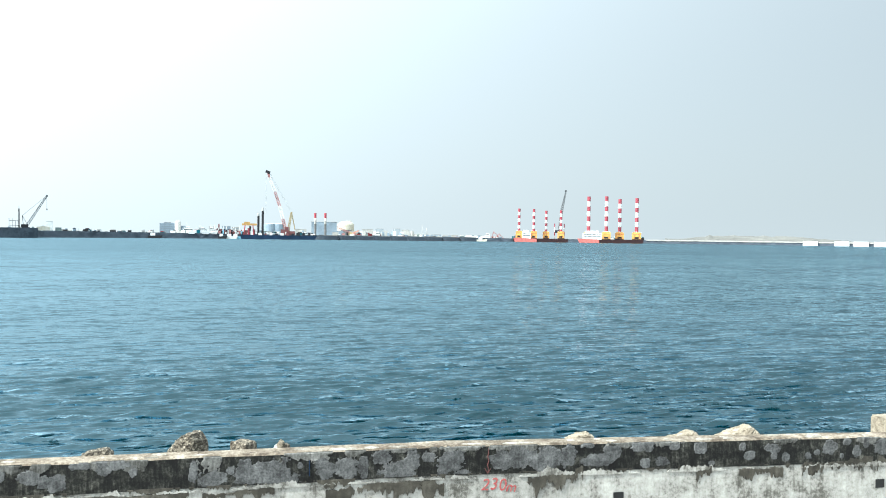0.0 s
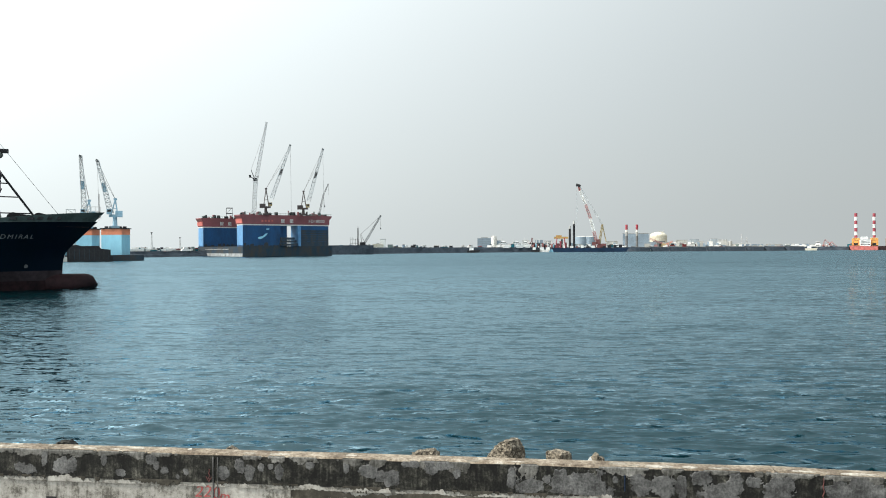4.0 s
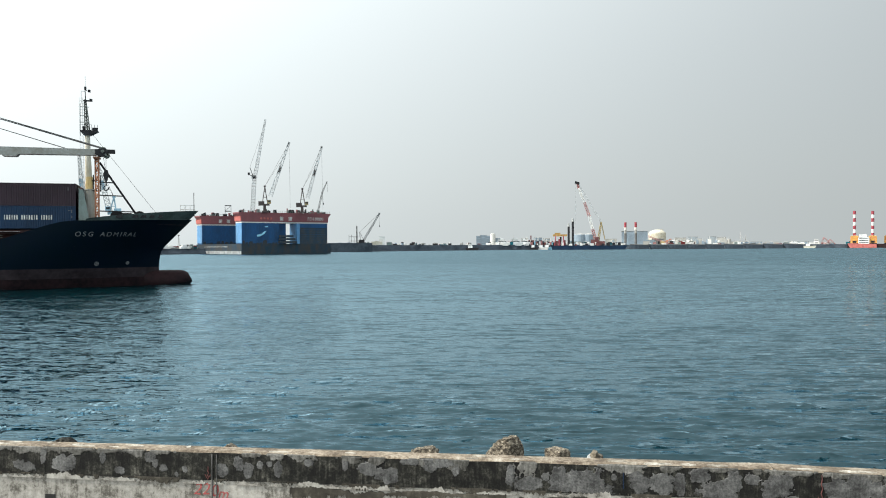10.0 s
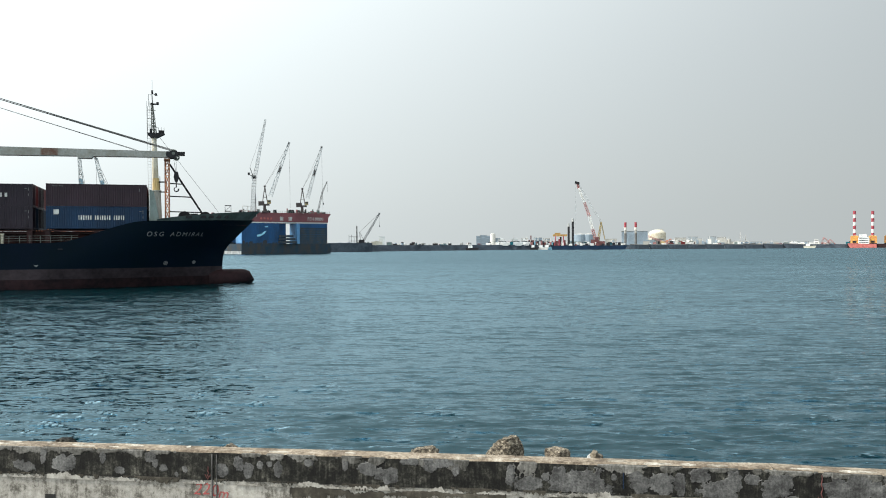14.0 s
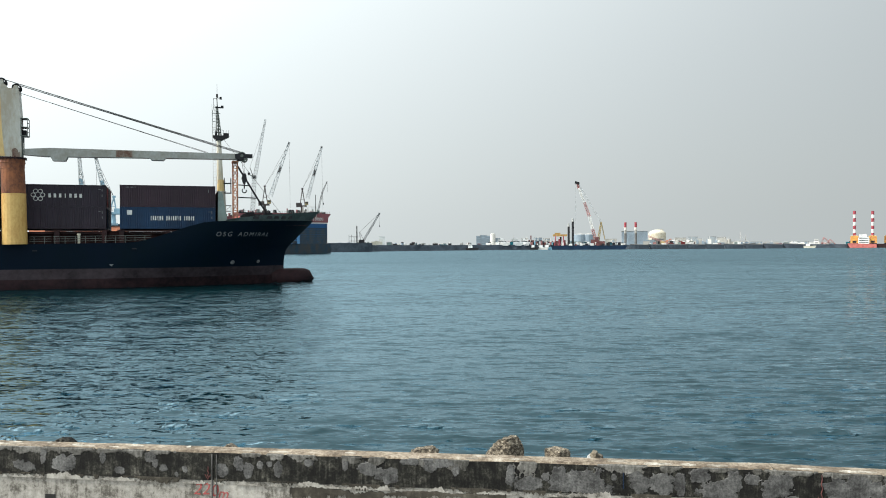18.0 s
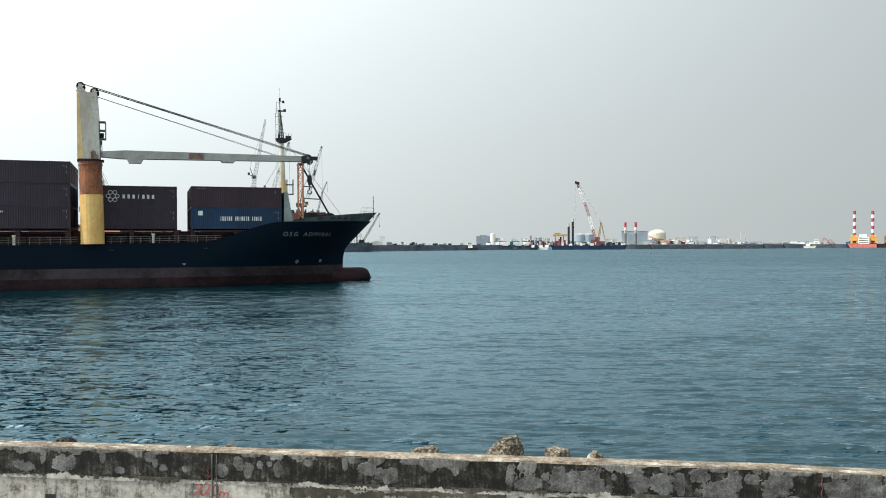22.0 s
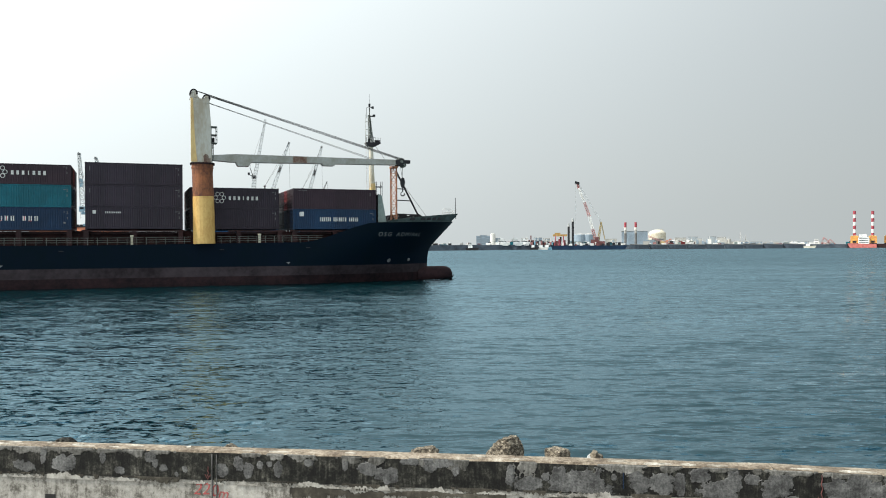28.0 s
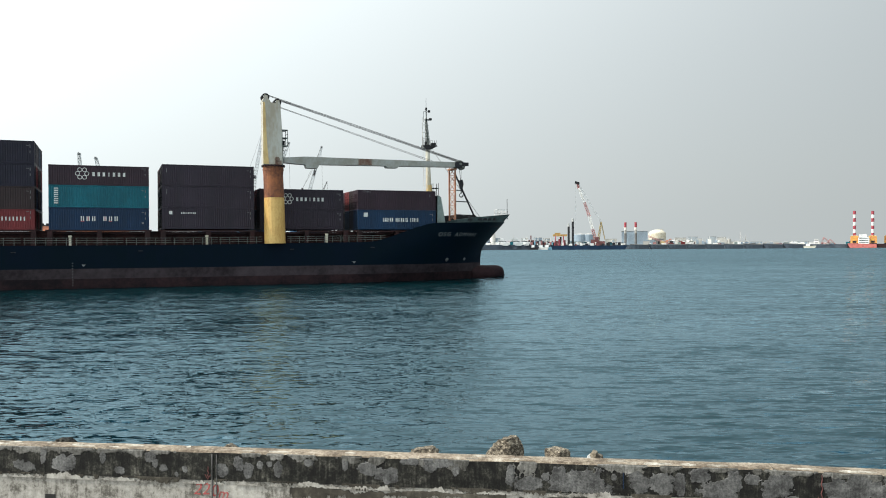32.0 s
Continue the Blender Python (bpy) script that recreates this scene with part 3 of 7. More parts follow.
for k in range(46):
    s0, run = rnd.uniform(-10.5, 13.0), rnd.uniform(0.08, 0.38)
    d0, wide = FRONT + (rnd.uniform(0.045, 0.07) if k % 3 else rnd.uniform(0.12, 0.24)), rnd.uniform(0.03, 0.09)
    bm = B()
    n = max(5, int(run / 0.05))
    prev = None
    for i in range(n + 1):
        q = i / n
        x = s0 + run * q
        half = wide * (0.1 + 0.9 * math.sin(math.pi * q)) * (0.5 + 0.9 * rnd.random()) / 2
        z = top_at(x) + 0.015
        cur = [bm.verts.new((x, d0 - half * 0.4, z - 0.02)), bm.verts.new((x, d0, z)), bm.verts.new((x, d0 + half * 1.6, z)), bm.verts.new((x, d0 + half * 2, z - 0.02))]
        if prev:
            for c in range(3):
                bm.faces.new((prev[c], cur[c], cur[c + 1], prev[c + 1]))
        prev = cur
    part("lime_streak", bm, M_LIME, seawall)

# ground on the landward side
bm = B()
box(bm, (0, -30, -0.15), (400, 86.5, 0.3))
quay = part("ground", bm, M_QUAY)
quay.matrix_basis = WALL @ pose(0, 0, -1.6)
tagged(quay, "grey concrete quay behind the seawall", "ground", kind="structure")


def rock(s, d, h, size, seed, label, outline, slant=0.25, yaw=0.0, material=None):
    """A broken stone: outline is its silhouette (x, z from 0 to 1), which leans back by slant; h its top above the wall."""
    rnd = random.Random(seed)
    bm = B()
    for x, z in outline:
        for y in (-0.5 + slant * z + rnd.uniform(-0.06, 0.06), 0.5 - 0.2 * z + rnd.uniform(-0.08, 0.08)):
            bm.verts.new(((x - 0.5) * size[0], y * size[1], (z - 1) * size[2]))
    for _ in range(5):
        x = rnd.uniform(0.2, 0.8)
        bm.verts.new(((x - 0.5) * size[0], -0.56 * size[1], rnd.uniform(-0.95, -0.5) * size[2]))
    bmesh.ops.convex_hull(bm, input=bm.verts)
    bmesh.ops.delete(bm, geom=[v for v in bm.verts if not v.link_faces], context='VERTS')
    bmesh.ops.triangulate(bm, faces=bm.faces)
    for _ in range(5 if size[0] > 0.5 else 4):
        bmesh.ops.subdivide_edges(bm, edges=[e for e in bm.edges if e.calc_length() > 0.028], cuts=1)
        bmesh.ops.triangulate(bm, faces=bm.faces)
    bm.normal_update()
    for v in bm.verts:
        q = v.co + Vector((seed, 0, 0))
        k = 0.016 * noise.noise(q * 5) + 0.015 * noise.noise(q * 14) + 0.017 * noise.noise(q * 33)
        v.co += v.normal * k * min(1.0, size[0] / 0.5)
    ob = part("rock", bm, material or M_ROCK)
    ob.matrix_basis = WALL @ pose(s, d, h, 0, 0, yaw)
    return tagged(ob, label, "rock", "rocks behind the seawall")


rock(-0.97, 14.45, 0.21, (0.56, 0.46, 0.9), 3, "large pitted brown rock resting behind the seawall", ((-0.04, 0), (0.02, 0.66), (0.2, 0.8), (0.55, 0.98), (0.82, 1.0), (0.93, 0.84), (1, 0.5), (1, 0)), 0.06, -34)
rock(-0.07, 14.4, 0.03, (0.34, 0.31, 0.7), 8, "squat brown block of rock behind the seawall", ((0, 0), (0.0, 0.93), (0.08, 0.985), (0.5, 1.0), (0.92, 0.99), (1, 0.94), (1, 0)), 0.02, -43)
for s, h, w, seed, m in ((0.44, -0.02, 0.09, 12, M_PAPER), (0.52, 0.055, 0.13, 13, M_PALEROCK), (0.60, -0.005, 0.14, 14, M_ROCK), (0.50, -0.01, 0.10, 16, M_PALEROCK)):
    rock(s, 14.2 + 0.01 * seed % 0.05, h, (w, 0.14, 0.5), seed, "small broken whitish stone behind the seawall", ((0, 0), (0.1, 0.86), (0.45, 1.0), (0.9, 0.93), (1, 0)), 0.12, -20, m)
rock(-2.40, 14.3, 0.005, (0.50, 0.4, 0.55), 15, "low flat grey stone behind the seawall", ((0, 0), (0.05, 0.84), (0.4, 0.96), (0.8, 1.0), (1, 0.85), (1, 0)))
rock(-9.2, 14.3, -0.03, (0.44, 0.4, 0.55), 21, "low dark stone behind the seawall", ((0, 0), (0.05, 0.84), (0.4, 0.98), (0.8, 1.0), (1, 0.85), (1, 0)), 0.25, 0.0, M_CAP)
rock(-5.93, 14.25, -0.03, (0.36, 0.3, 0.55), 23, "small pale stone behind the seawall", ((0, 0), (0.1, 0.8), (0.5, 1.0), (0.9, 0.85), (1, 0)))
rock(5.95, 14.35, -0.07, (0.56, 0.45, 0.6), 27, "rounded pale brown stone behind the seawall", ((0, 0), (0.03, 0.8), (0.4, 0.95), (0.7, 1.0), (0.97, 0.85), (1, 0)), 0.25, -15, M_PALEROCK)
rock(8.08, 14.45, -0.15, (0.62, 0.5, 0.6), 31, "pale tan stone slab behind the seawall", ((0, 0), (0.02, 0.74), (0.5, 0.93), (0.72, 1.0), (0.9, 0.97), (1, 0.8), (1, 0)), 0.25, -15, M_PALEROCK)
rock(9.35, 14.55, -0.11, (0.84, 0.6, 0.75), 36, "wide pale tan stone slab behind the seawall", ((0, 0), (0.02, 0.68), (0.3, 0.80), (0.68, 1.0), (0.78, 0.98), (1, 0.72), (1, 0)), 0.25, -15, M_PALEROCK)
bm = B()
box(bm, (0, 0, 0), (0.6, 0.6, 0.62))
bmesh.ops.bevel(bm, geom=bm.edges[:], offset=0.03, segments=2)
blk = part("concrete_block", bm, M_PALEROCK)
blk.matrix_basis = WALL @ pose(12.83, 14.45, -0.35, 0, 0, 6)
tagged(blk, "square tan concrete block standing behind the seawall", "block")


def revetment():
    """The bank of armour stones between the wall and the water."""
    rnd = random.Random(5)
    bm = B()
    for i in range(420):
        s, k = rnd.uniform(-24, 24), rnd.random()
        d = 14.1 + 2.6 * k
        r = rnd.uniform(0.28, 0.48)
        g = bmesh.ops.create_icosphere(bm, subdivisions=1, radius=r)["verts"]
        m = pose(s, d, -1.25 - 0.75 * k, rnd.uniform(0, 360), rnd.uniform(0, 360), 0)
        for v in g:
            v.co = m @ (v.co * (1 + rnd.uniform(-0.2, 0.15)))
    box(bm, (0, 15.2, -1.85), (60, 2.9, 1.0))
    ob = part("armour_stones", bm, M_ROCK)
    ob.matrix_basis = WALL
    tagged(ob, "heaped brown armour stones sloping into the water", "stones", kind="stuff")


revetment()

# ---- the ship: x forward, y to port, z above the water ----
HALF = 7.4
STERN = -84.0
ship = thing("container_ship", pose(0, 0, 0), "navy-black feeder container ship with a red boot top, under way", "ship")


def stem_at(z):
    """How far forward the stem lies at height z."""
    if z < 2.6:
        return 22.2
    if z < 5.0:
        return 22.2 + 0.4 * ((z - 2.6) / 2.4) ** 2
    return 22.6 + 3.7 * ((z - 5.0) / 3.75) ** 1.02


def deck_at(u):
    """Height of the hull's upper edge."""
    k = max(0.0, min(1.0, (u - 3.4) / 8.6))
    k = k * k * (3 - 2 * k)
    return 5.55 + 0.012 * max(0.0, u + 25) + (8.62 - 5.85) * k + 0.012 * max(0.0, u - 13)


def half_at(u, z):
    zz = max(-3.0, min(9.0, z))
    start = -9 + 19 * (zz + 3) / 12
    end = stem_at(z)
    if u <= start:
        b = HALF
    else:
        k = min(1.0, (u - start) / (end - start))
        b = HALF * (1 - k ** (1.75 + 0.12 * max(0.0, zz))) ** (1.02 - 0.02 * max(0.0, zz))
    if u < STERN + 14:
        b *= 0.8 + 0.2 * (u - STERN) / 14
    if z < -1:
        b *= 0.96
    return max(b, 0.06)


def stations():
    return [(i / 17) * 0.62 for i in range(18)] + [0.62 + 0.38 * (1 - (1 - k / 30) ** 1.3) for k in range(1, 31)]


def hull_rows(zs, name, material, label):
    """A skin over the stations; zs(u) gives the heights from the lower to the upper edge."""
    bm = B()
    st = stations()
    for side in (-1, 1):
        grid = []
        for t in st:
            u_top = STERN + (26.3 - STERN) * t
            col = []
            for z in zs(u_top):
                u = STERN + (stem_at(z) - STERN) * t
                col.append(bm.verts.new((u, side * half_at(u, z) if t < 1 else side * 0.05, z)))
            grid.append(col)
        for a, b in zip(grid, grid[1:]):
            for i in range(len(a) - 1):
                bm.faces.new((a[i], b[i], b[i + 1], a[i + 1]))
    bmesh.ops.remove_doubles(bm, verts=bm.verts, dist=0.001)
    return part(name, bm, material, ship, label, smooth=True)


BOOT = 2.55
M_WET = mat("wet_black_paint", (0.006, 0.005, 0.006), 0.25, bump=0.05, spec=0.5)
hull_rows(lambda u: [-3.0, -1.5, -0.3, 0.6, 1.25], "lower_hull", M_BOOT, "dull red antifouling paint, scuffed and stained")
M_SCUFF = mat("scuffed_boot_paint", (0.046, 0.036, 0.040), 0.6, col2=(0.016, 0.012, 0.014), scale=0.2, fine=9, bump=0.1, var=0.45, spec=0.06)
hull_rows(lambda u: [1.25, 1.9, BOOT], "boot_top", M_SCUFF, "scuffed greyish-red boot top")
hull_rows(lambda u: [BOOT + (deck_at(u) - BOOT) * k / 9 for k in range(10)], "upper_hull", M_HULL, "glossy navy-black hull side")
# bulbous bow
bm = B()
rings = []
for i in range(13):
    k = i / 12
    u = 20.3 + 6.25 * k
    r = 1.32 * (1 if k < 0.72 else math.sqrt(max(0.0, 1 - ((k - 0.72) / 0.28) ** 2.2)))
    rings.append([bm.verts.new((u, (r + 0.02) * 0.95 * math.cos(a), 0.75 + (r + 0.02) * math.sin(a))) for a in [2 * math.pi * j / 20 for j in range(20)]])
for a, b in zip(rings, rings[1:]):
    for j in range(20):
        bm.faces.new((a[j], a[(j + 1) % 20], b[(j + 1) % 20], b[j]))
bm.faces.new(rings[-1])
bulb = part("bulbous_bow", bm, M_BOOT, ship, "rounded red bulb awash at the waterline", smooth=True)
bm = B()
wet = []
for i in range(11):
    k = i / 10
    u = 20.5 + 6.1 * k
    r = 1.345 * (1 if k < 0.72 else math.sqrt(max(0.02, 1 - ((k - 0.72) / 0.29) ** 2.2))) + 0.02
    top = -0.55 + 0.5 * k ** 4 + 0.05 * math.sin(3.1 * u) + 0.04 * math.sin(7.7 * u)
    wet.append([bm.verts.new((u, r * 0.96 * math.cos(a), 0.75 + r * math.sin(a))) for a in [math.pi - top + (math.pi + 2 * top) * j / 12 for j in range(13)]])
for a, b in zip(wet, wet[1:]):
    for j in range(12):
        bm.faces.new((a[j], a[j + 1], b[j + 1], b[j]))
part("wet_band", bm, M_WET, bulb, "black wet band at the waterline", smooth=True)
# bulwark of the forecastle, rising to the bow
bm = B()
st = [k / 24 for k in range(25)]
for side in (-1, 1):
    prev = None
    for t in st:
        u0 = 13.6 + (26.3 - 13.6) * t
        z0 = deck_at(u0)
        rise = 0.18 + 1.12 * t ** 0.75
        u1 = u0 + 1.25 * t * t
        b0 = half_at(u0, z0) if t < 1 else 0.05
        b1 = b0 + 0.22 * (1 - t) + (0.0 if t == 1 else 0.02)
        cur = [bm.verts.new(p) for p in ((u0, side * b0, z0), (u1, side * b1, z0 + rise), (u1 - 0.08, side * max(0.02, b1 - 0.14), z0 + rise), (u0 - 0.08, side * max(0.02, b0 - 0.14), z0))]
        if prev:
            for i in range(3):
                bm.faces.new((prev[i], cur[i], cur[i + 1], prev[i + 1]))
        prev = cur
part("bulwark", bm, M_BULWARK, ship, "weathered dark grey-green bulwark round the bow")
bm = B()
for i in range(26):
    u = 13.6 + 12.4 * i / 26
    beam(bm, (u, -half_at(u, deck_at(u)) - 0.03, deck_at(u)), (u + 12.4 / 26, -half_at(min(26.1, u + 12.4 / 26), deck_at(u + 12.4 / 26)) - 0.03, deck_at(u + 12.4 / 26)), 0.05, 4)
part("rubbing_strake", bm, M_BULWARK, ship)


def deck_sheet(u0, u1, z, name, material):
    bm = B()
    n = 24
    prev = None
    for i in range(n + 1):
        u = u0 + (u1 - u0) * i / n
        b = max(0.05, half_at(u, z) - 0.12)
        cur = [bm.verts.new((u, s * b, zz)) for zz in (z, z - 0.12) for s in (-1, 1)]
        if prev:
            bm.faces.new((prev[0], cur[0], cur[1], prev[1]))
            bm.faces.new((prev[2], prev[3], cur[3], cur[2]))
            bm.faces.new((prev[0], prev[2], cur[2], cur[0]))
            bm.faces.new((prev[1], cur[1], cur[3], prev[3]))
        prev = cur
    return part(name, bm, material, ship)


deck_sheet(STERN, 12.0, 5.42, "main_deck", M_DECK)
deck_sheet(11.6, 25.6, 8.45, "forecastle_deck", M_DECK)
bm = B()
box(bm, (11.9, 0, 6.9), (0.3, 13.2, 3.0))
part("forecastle_bulkhead", bm, M_DECK, ship)
bm = B()
box(bm, (STERN + 0.1, 0, 2.4), (0.3, 11.4, 6.2))
part("transom", bm, M_HULL, ship)
# hatch coamings and covers
for u0, u1 in ((-82, -56), (-54.8, -42.6), (-41.0, -28.9), (-27.3, -15.1), (-13.6, -1.8), (-0.2, 11.6)):
    bm = B()
    box(bm, ((u0 + u1) / 2, 0.4, 6.25), (u1 - u0 - 0.6, 10.6, 1.7))
    part("hatch_coaming", bm, M_COAMING, ship)
    bm = B()
    box(bm, ((u0 + u1) / 2, 0.3, 7.2), (u1 - u0 - 0.3, 11.6, 0.3))
    part("hatch_cover", bm, M_OXIDE, ship)
for u in (-55.4, -41.8, -28.1, -14.35, -1.0):
    bm = B()
    box(bm, (u, 0.4, 6.4), (1.9, 11.0, 2.1))
    for k in range(5):
        box(bm, (u, -5.15, 5.8 + 0.4 * k), (1.7, 0.1, 0.08))
    part("cross_deck_house", bm, M_COAMING, ship, "low dark house between the hatches")
# container stanchions along the side, two to a bay
for u in (-54.6, -48.7, -42.8, -40.9, -35.0, -29.1, -27.1, -21.2, -15.3, -7.6, -1.9, 0.2, 6.0):
    bm = B()
    z0 = 5.4
    box(bm, (u, -5.95, (z0 + 7.5) / 2), (0.62, 0.5, 7.5 - z0))
    box(bm, (u, -5.7, 7.52), (1.1, 1.0, 0.16))
    part("container_stanchion", bm, M_OXIDE, ship)
for a, b in ((-54.6, -42.8), (-40.9, -29.1), (-27.1, -15.3), (-9.0, -1.9), (0.2, 11.5)):
    bm = B()
    box(bm, ((a + b) / 2, -5.9, 7.46), (b - a, 0.35, 0.2))
    part("stanchion_girder", bm, M_OXIDE, ship)
M_RAIL = mat("dull_rail_paint", (0.12, 0.135, 0.12), 0.6, scale=2, bump=0)
# deck rail in lengths
for u in range(-56, 4, 6):
    bm = B()
    b = HALF - 0.15
    for k in range(5):
        uu = u + 1.2 * k + 0.3
        if -14.2 < uu < -10.4:
            continue
        beam(bm, (uu, -b, deck_at(uu) - 0.1), (uu, -b, deck_at(uu) + 0.95), 0.032, 4)
    for h in (0.35, 0.65, 0.95):
        for a0, a1 in ((u + 0.1, min(u + 5.9, -14)), (max(u + 0.1, -10.6), u + 5.9)):
            if a1 > a0:
                beam(bm, (a0, -b, deck_at(a0) + h), (a1, -b, deck_at(a1) + h), 0.028, 4)
    part("deck_rail", bm, M_RAIL, ship, "thin dull grey deck railing")
for u in (-52, -38.5, -21.5, -4.9):
    bm = B()
    box(bm, (u, -HALF + 0.5, deck_at(u) + 0.5), (0.3, 0.3, 1.25))
    beam(bm, (u, -HALF + 0.5, deck_at(u) + 1.1), (u, -HALF + 0.5, deck_at(u) + 1.3), 0.24, 8)
    part("deck_ventilator", bm, M_CREAM, ship, "small cream ventilator")

# deck crane
M_HOUSE = mat("rust_streaked_cream_paint", (0.42, 0.42, 0.385), 0.6, col2=(0.30, 0.27, 0.21), scale=0.5, fine=7, bump=0.1, streak=0.7)
CY = -7.1
STEP = Matrix.Translation((-0.2, 0, 0))
DROP = -0.38       # the crane house sits this much below its drawn heights
M_FLANK = mat("sunlit_and_rusted_cream_paint", (0.60, 0.44, 0.19), 0.65, col2=(0.42, 0.27, 0.11), scale=0.4, fine=6, bump=0.1, streak=0.6)
bm = B()
beam(bm, (-12.1, CY, 5.72), (-12.2, CY, 12.1), 1.45, 20, 1.40)
crane = part("deck_crane", bm, M_YELLOW, ship, "yellow lower column of a rusty cream deck crane")
crane.matrix_basis = STEP
bm = B()
beam(bm, (-12.2, CY, 12.1), (-12.3, CY, 15.2), 1.39, 20, 1.36)
beam(bm, (-12.3, CY, 15.2), (-12.3, CY, 16.4), 1.36, 20, 1.44)
beam(bm, (-12.3, CY, 15.9), (-12.3, CY, 16.05), 1.47, 20)
part("crane_column", bm, M_RUST, crane, "rust-brown upper column")
bm = B()
beam(bm, (-12.3, CY, 16.4), (-12.3, CY, 16.62), 1.53, 20)
for k in range(20):
    a = k * math.pi / 10
    box(bm, (-12.3 + 1.56 * math.cos(a), CY + 1.56 * math.sin(a), 16.5), (0.12, 0.12, 0.3))
part("slewing_ring", bm, M_OXIDE, crane)
bm = B()
prism(bm, [(-13.75, 17.05), (-11.15, 17.05), (-11.2, 22.0), (-11.45, 25.6), (-12.7, 25.6), (-13.0, 26.1), (-13.8, 26.1)], CY - 0.95, CY + 0.95)
bmesh.ops.bevel(bm, geom=bm.edges[:], offset=0.08, segments=2)
part("crane_house", bm, M_HOUSE, crane, "tall rust-streaked grey-cream crane house").location.z = DROP
# sunlight on the house's left edge, painted as a yellow strip above real rust
bm = B()
prism(bm, [(-13.82, 17.1), (-13.02, 17.1), (-13.25, 19.4), (-13.42, 22.5), (-13.52, 25.5), (-13.84, 25.9)], CY - 0.962, CY - 0.94)
part("crane_flank", bm, M_FLANK, crane, "vertical strip painted as sunlit yellow, rusty below").location.z = DROP
for u, z in ((-13.4, 26.4), (-11.75, 25.75)):
    bm = B()
    for y in (-0.62, -0.2, 0.2, 0.62):
        ring = [Vector((u + 0.46 * math.cos(a), CY + y, z + 0.46 * math.sin(a))) for a in [j * math.pi / 8 for j in range(16)]]
        for p, q in zip(ring, ring[1:] + ring[:1]):
            beam(bm, p, q, 0.075, 5)
        for j in range(0, 16, 4):
            beam(bm, (u, CY + y, z), ring[j], 0.05, 4)
    beam(bm, (u, CY - 0.95, z), (u, CY + 0.95, z), 0.13, 8)
    part("sheave", bm, M_STEEL, crane, "dark spoked rope sheave").location.z = DROP
    for y in (-0.92, 0.92):
        bm = B()
        prism(bm, [(u - 0.5, z - 0.75), (u + 0.4, z - 0.75), (u + 0.18, z + 0.25), (u - 0.2, z + 0.25)], CY + y - 0.05, CY + y + 0.05)
        part("sheave_cheek", bm, M_HOUSE, crane, "grey bearing plate").location.z = DROP
bm = B()
for z in (19.7, 20.8, 21.9):
    box(bm, (-10.85, CY - 0.2, z), (0.85, 1.7, 0.08))
for u in (-11.2, -10.45):
    for y in (-1.0, 0.6):
        beam(bm, (u, CY + y, 19.7), (u, CY + y, 21.9), 0.055, 4)
    for z in (20.2, 21.35):
        beam(bm, (u, CY - 1.0, z), (u, CY + 0.6, z), 0.035, 4)
beam(bm, (-11.1, CY - 0.6, 17.1), (-11.1, CY - 0.6, 19.7), 0.07, 5)
beam(bm, (-10.9, CY - 0.6, 17.6), (-10.9, CY - 0.6, 19.7), 0.05, 5)
for k in range(6):
    beam(bm, (-11.1, CY - 0.6, 17.4 + 0.4 * k), (-10.9, CY - 0.6, 17.5 + 0.4 * k), 0.04, 4)
part("crane_cab", bm, M_RAIL, crane, "open grey driver's cab with glazed frames").location.z = DROP
bm = B()
box(bm, (-10.95, CY + 0.2, 20.15), (0.5, 0.9, 0.7))
box(bm, (-11.15, CY - 0.1, 19.2), (0.35, 0.8, 0.5))
part("control_box", bm, M_STEEL, crane).location.z = DROP
bm = B()
prism(bm, [(-11.6, 17.05), (-8.5, 16.85), (15.0, 17.15), (15.7, 17.3), (15.7, 17.9), (-8.0, 17.95), (-11.3, 17.7)], CY - 0.6, CY + 0.6)
jib = part("jib", bm, M_JIB, ship, "long grey-cream box-girder jib with rust patches")
jib.matrix_basis = STEP
for u, w, h in ((-6.9, 1.5, 0.55), (5.0, 1.5, 0.3)):
    bm = B()
    box(bm, (u, CY, 16.88 + (u + 7) * 0.0128 - h / 2), (w, 1.3, h), top=(1.35, 1))
    part("jib_bracket", bm, M_JIB, jib)
bm = B()
box(bm, (0.85, CY, 17.46), (2.0, 1.215, 0.88))
part("rust_patch", bm, M_PATCHRUST, jib)
bm = B()
beam(bm, (-11.9, CY - 1.05, 17.4), (-11.9, CY + 1.05, 17.4), 0.36, 12)
box(bm, (-11.75, CY, 16.95), (0.9, 2.1, 0.6))
part("jib_pivot", bm, M_PATCHRUST, jib)
bm = B()
box(bm, (16.75, CY, 17.68), (1.0, 0.7, 0.5))
for y in (-0.62, 0.62):
    prism(bm, [(14.9, 17.25), (15.5, 17.0), (16.2, 17.1), (16.45, 17.5), (16.2, 18.05), (14.9, 17.9)], CY + y - 0.05, CY + y + 0.05)
part("jib_head", bm, M_STEEL, jib, "dark sheave block at the jib head")
for u, z, r in ((15.8, 17.65, 0.50), (16.2, 17.2, 0.32)):
    bm = B()
    for y in (-0.45, 0, 0.45):
        ring = [Vector((u + r * math.cos(a), CY + y, z + r * math.sin(a))) for a in [j * math.pi / 8 for j in range(16)]]
        for p, q in zip(ring, ring[1:] + ring[:1]):
            beam(bm, p, q, 0.09, 5)
    beam(bm, (u, CY - 0.75, z), (u, CY + 0.75, z), r * 0.42, 10)
    part("head_sheave", bm, M_RAIL, jib, "worn grey sheave wheel")
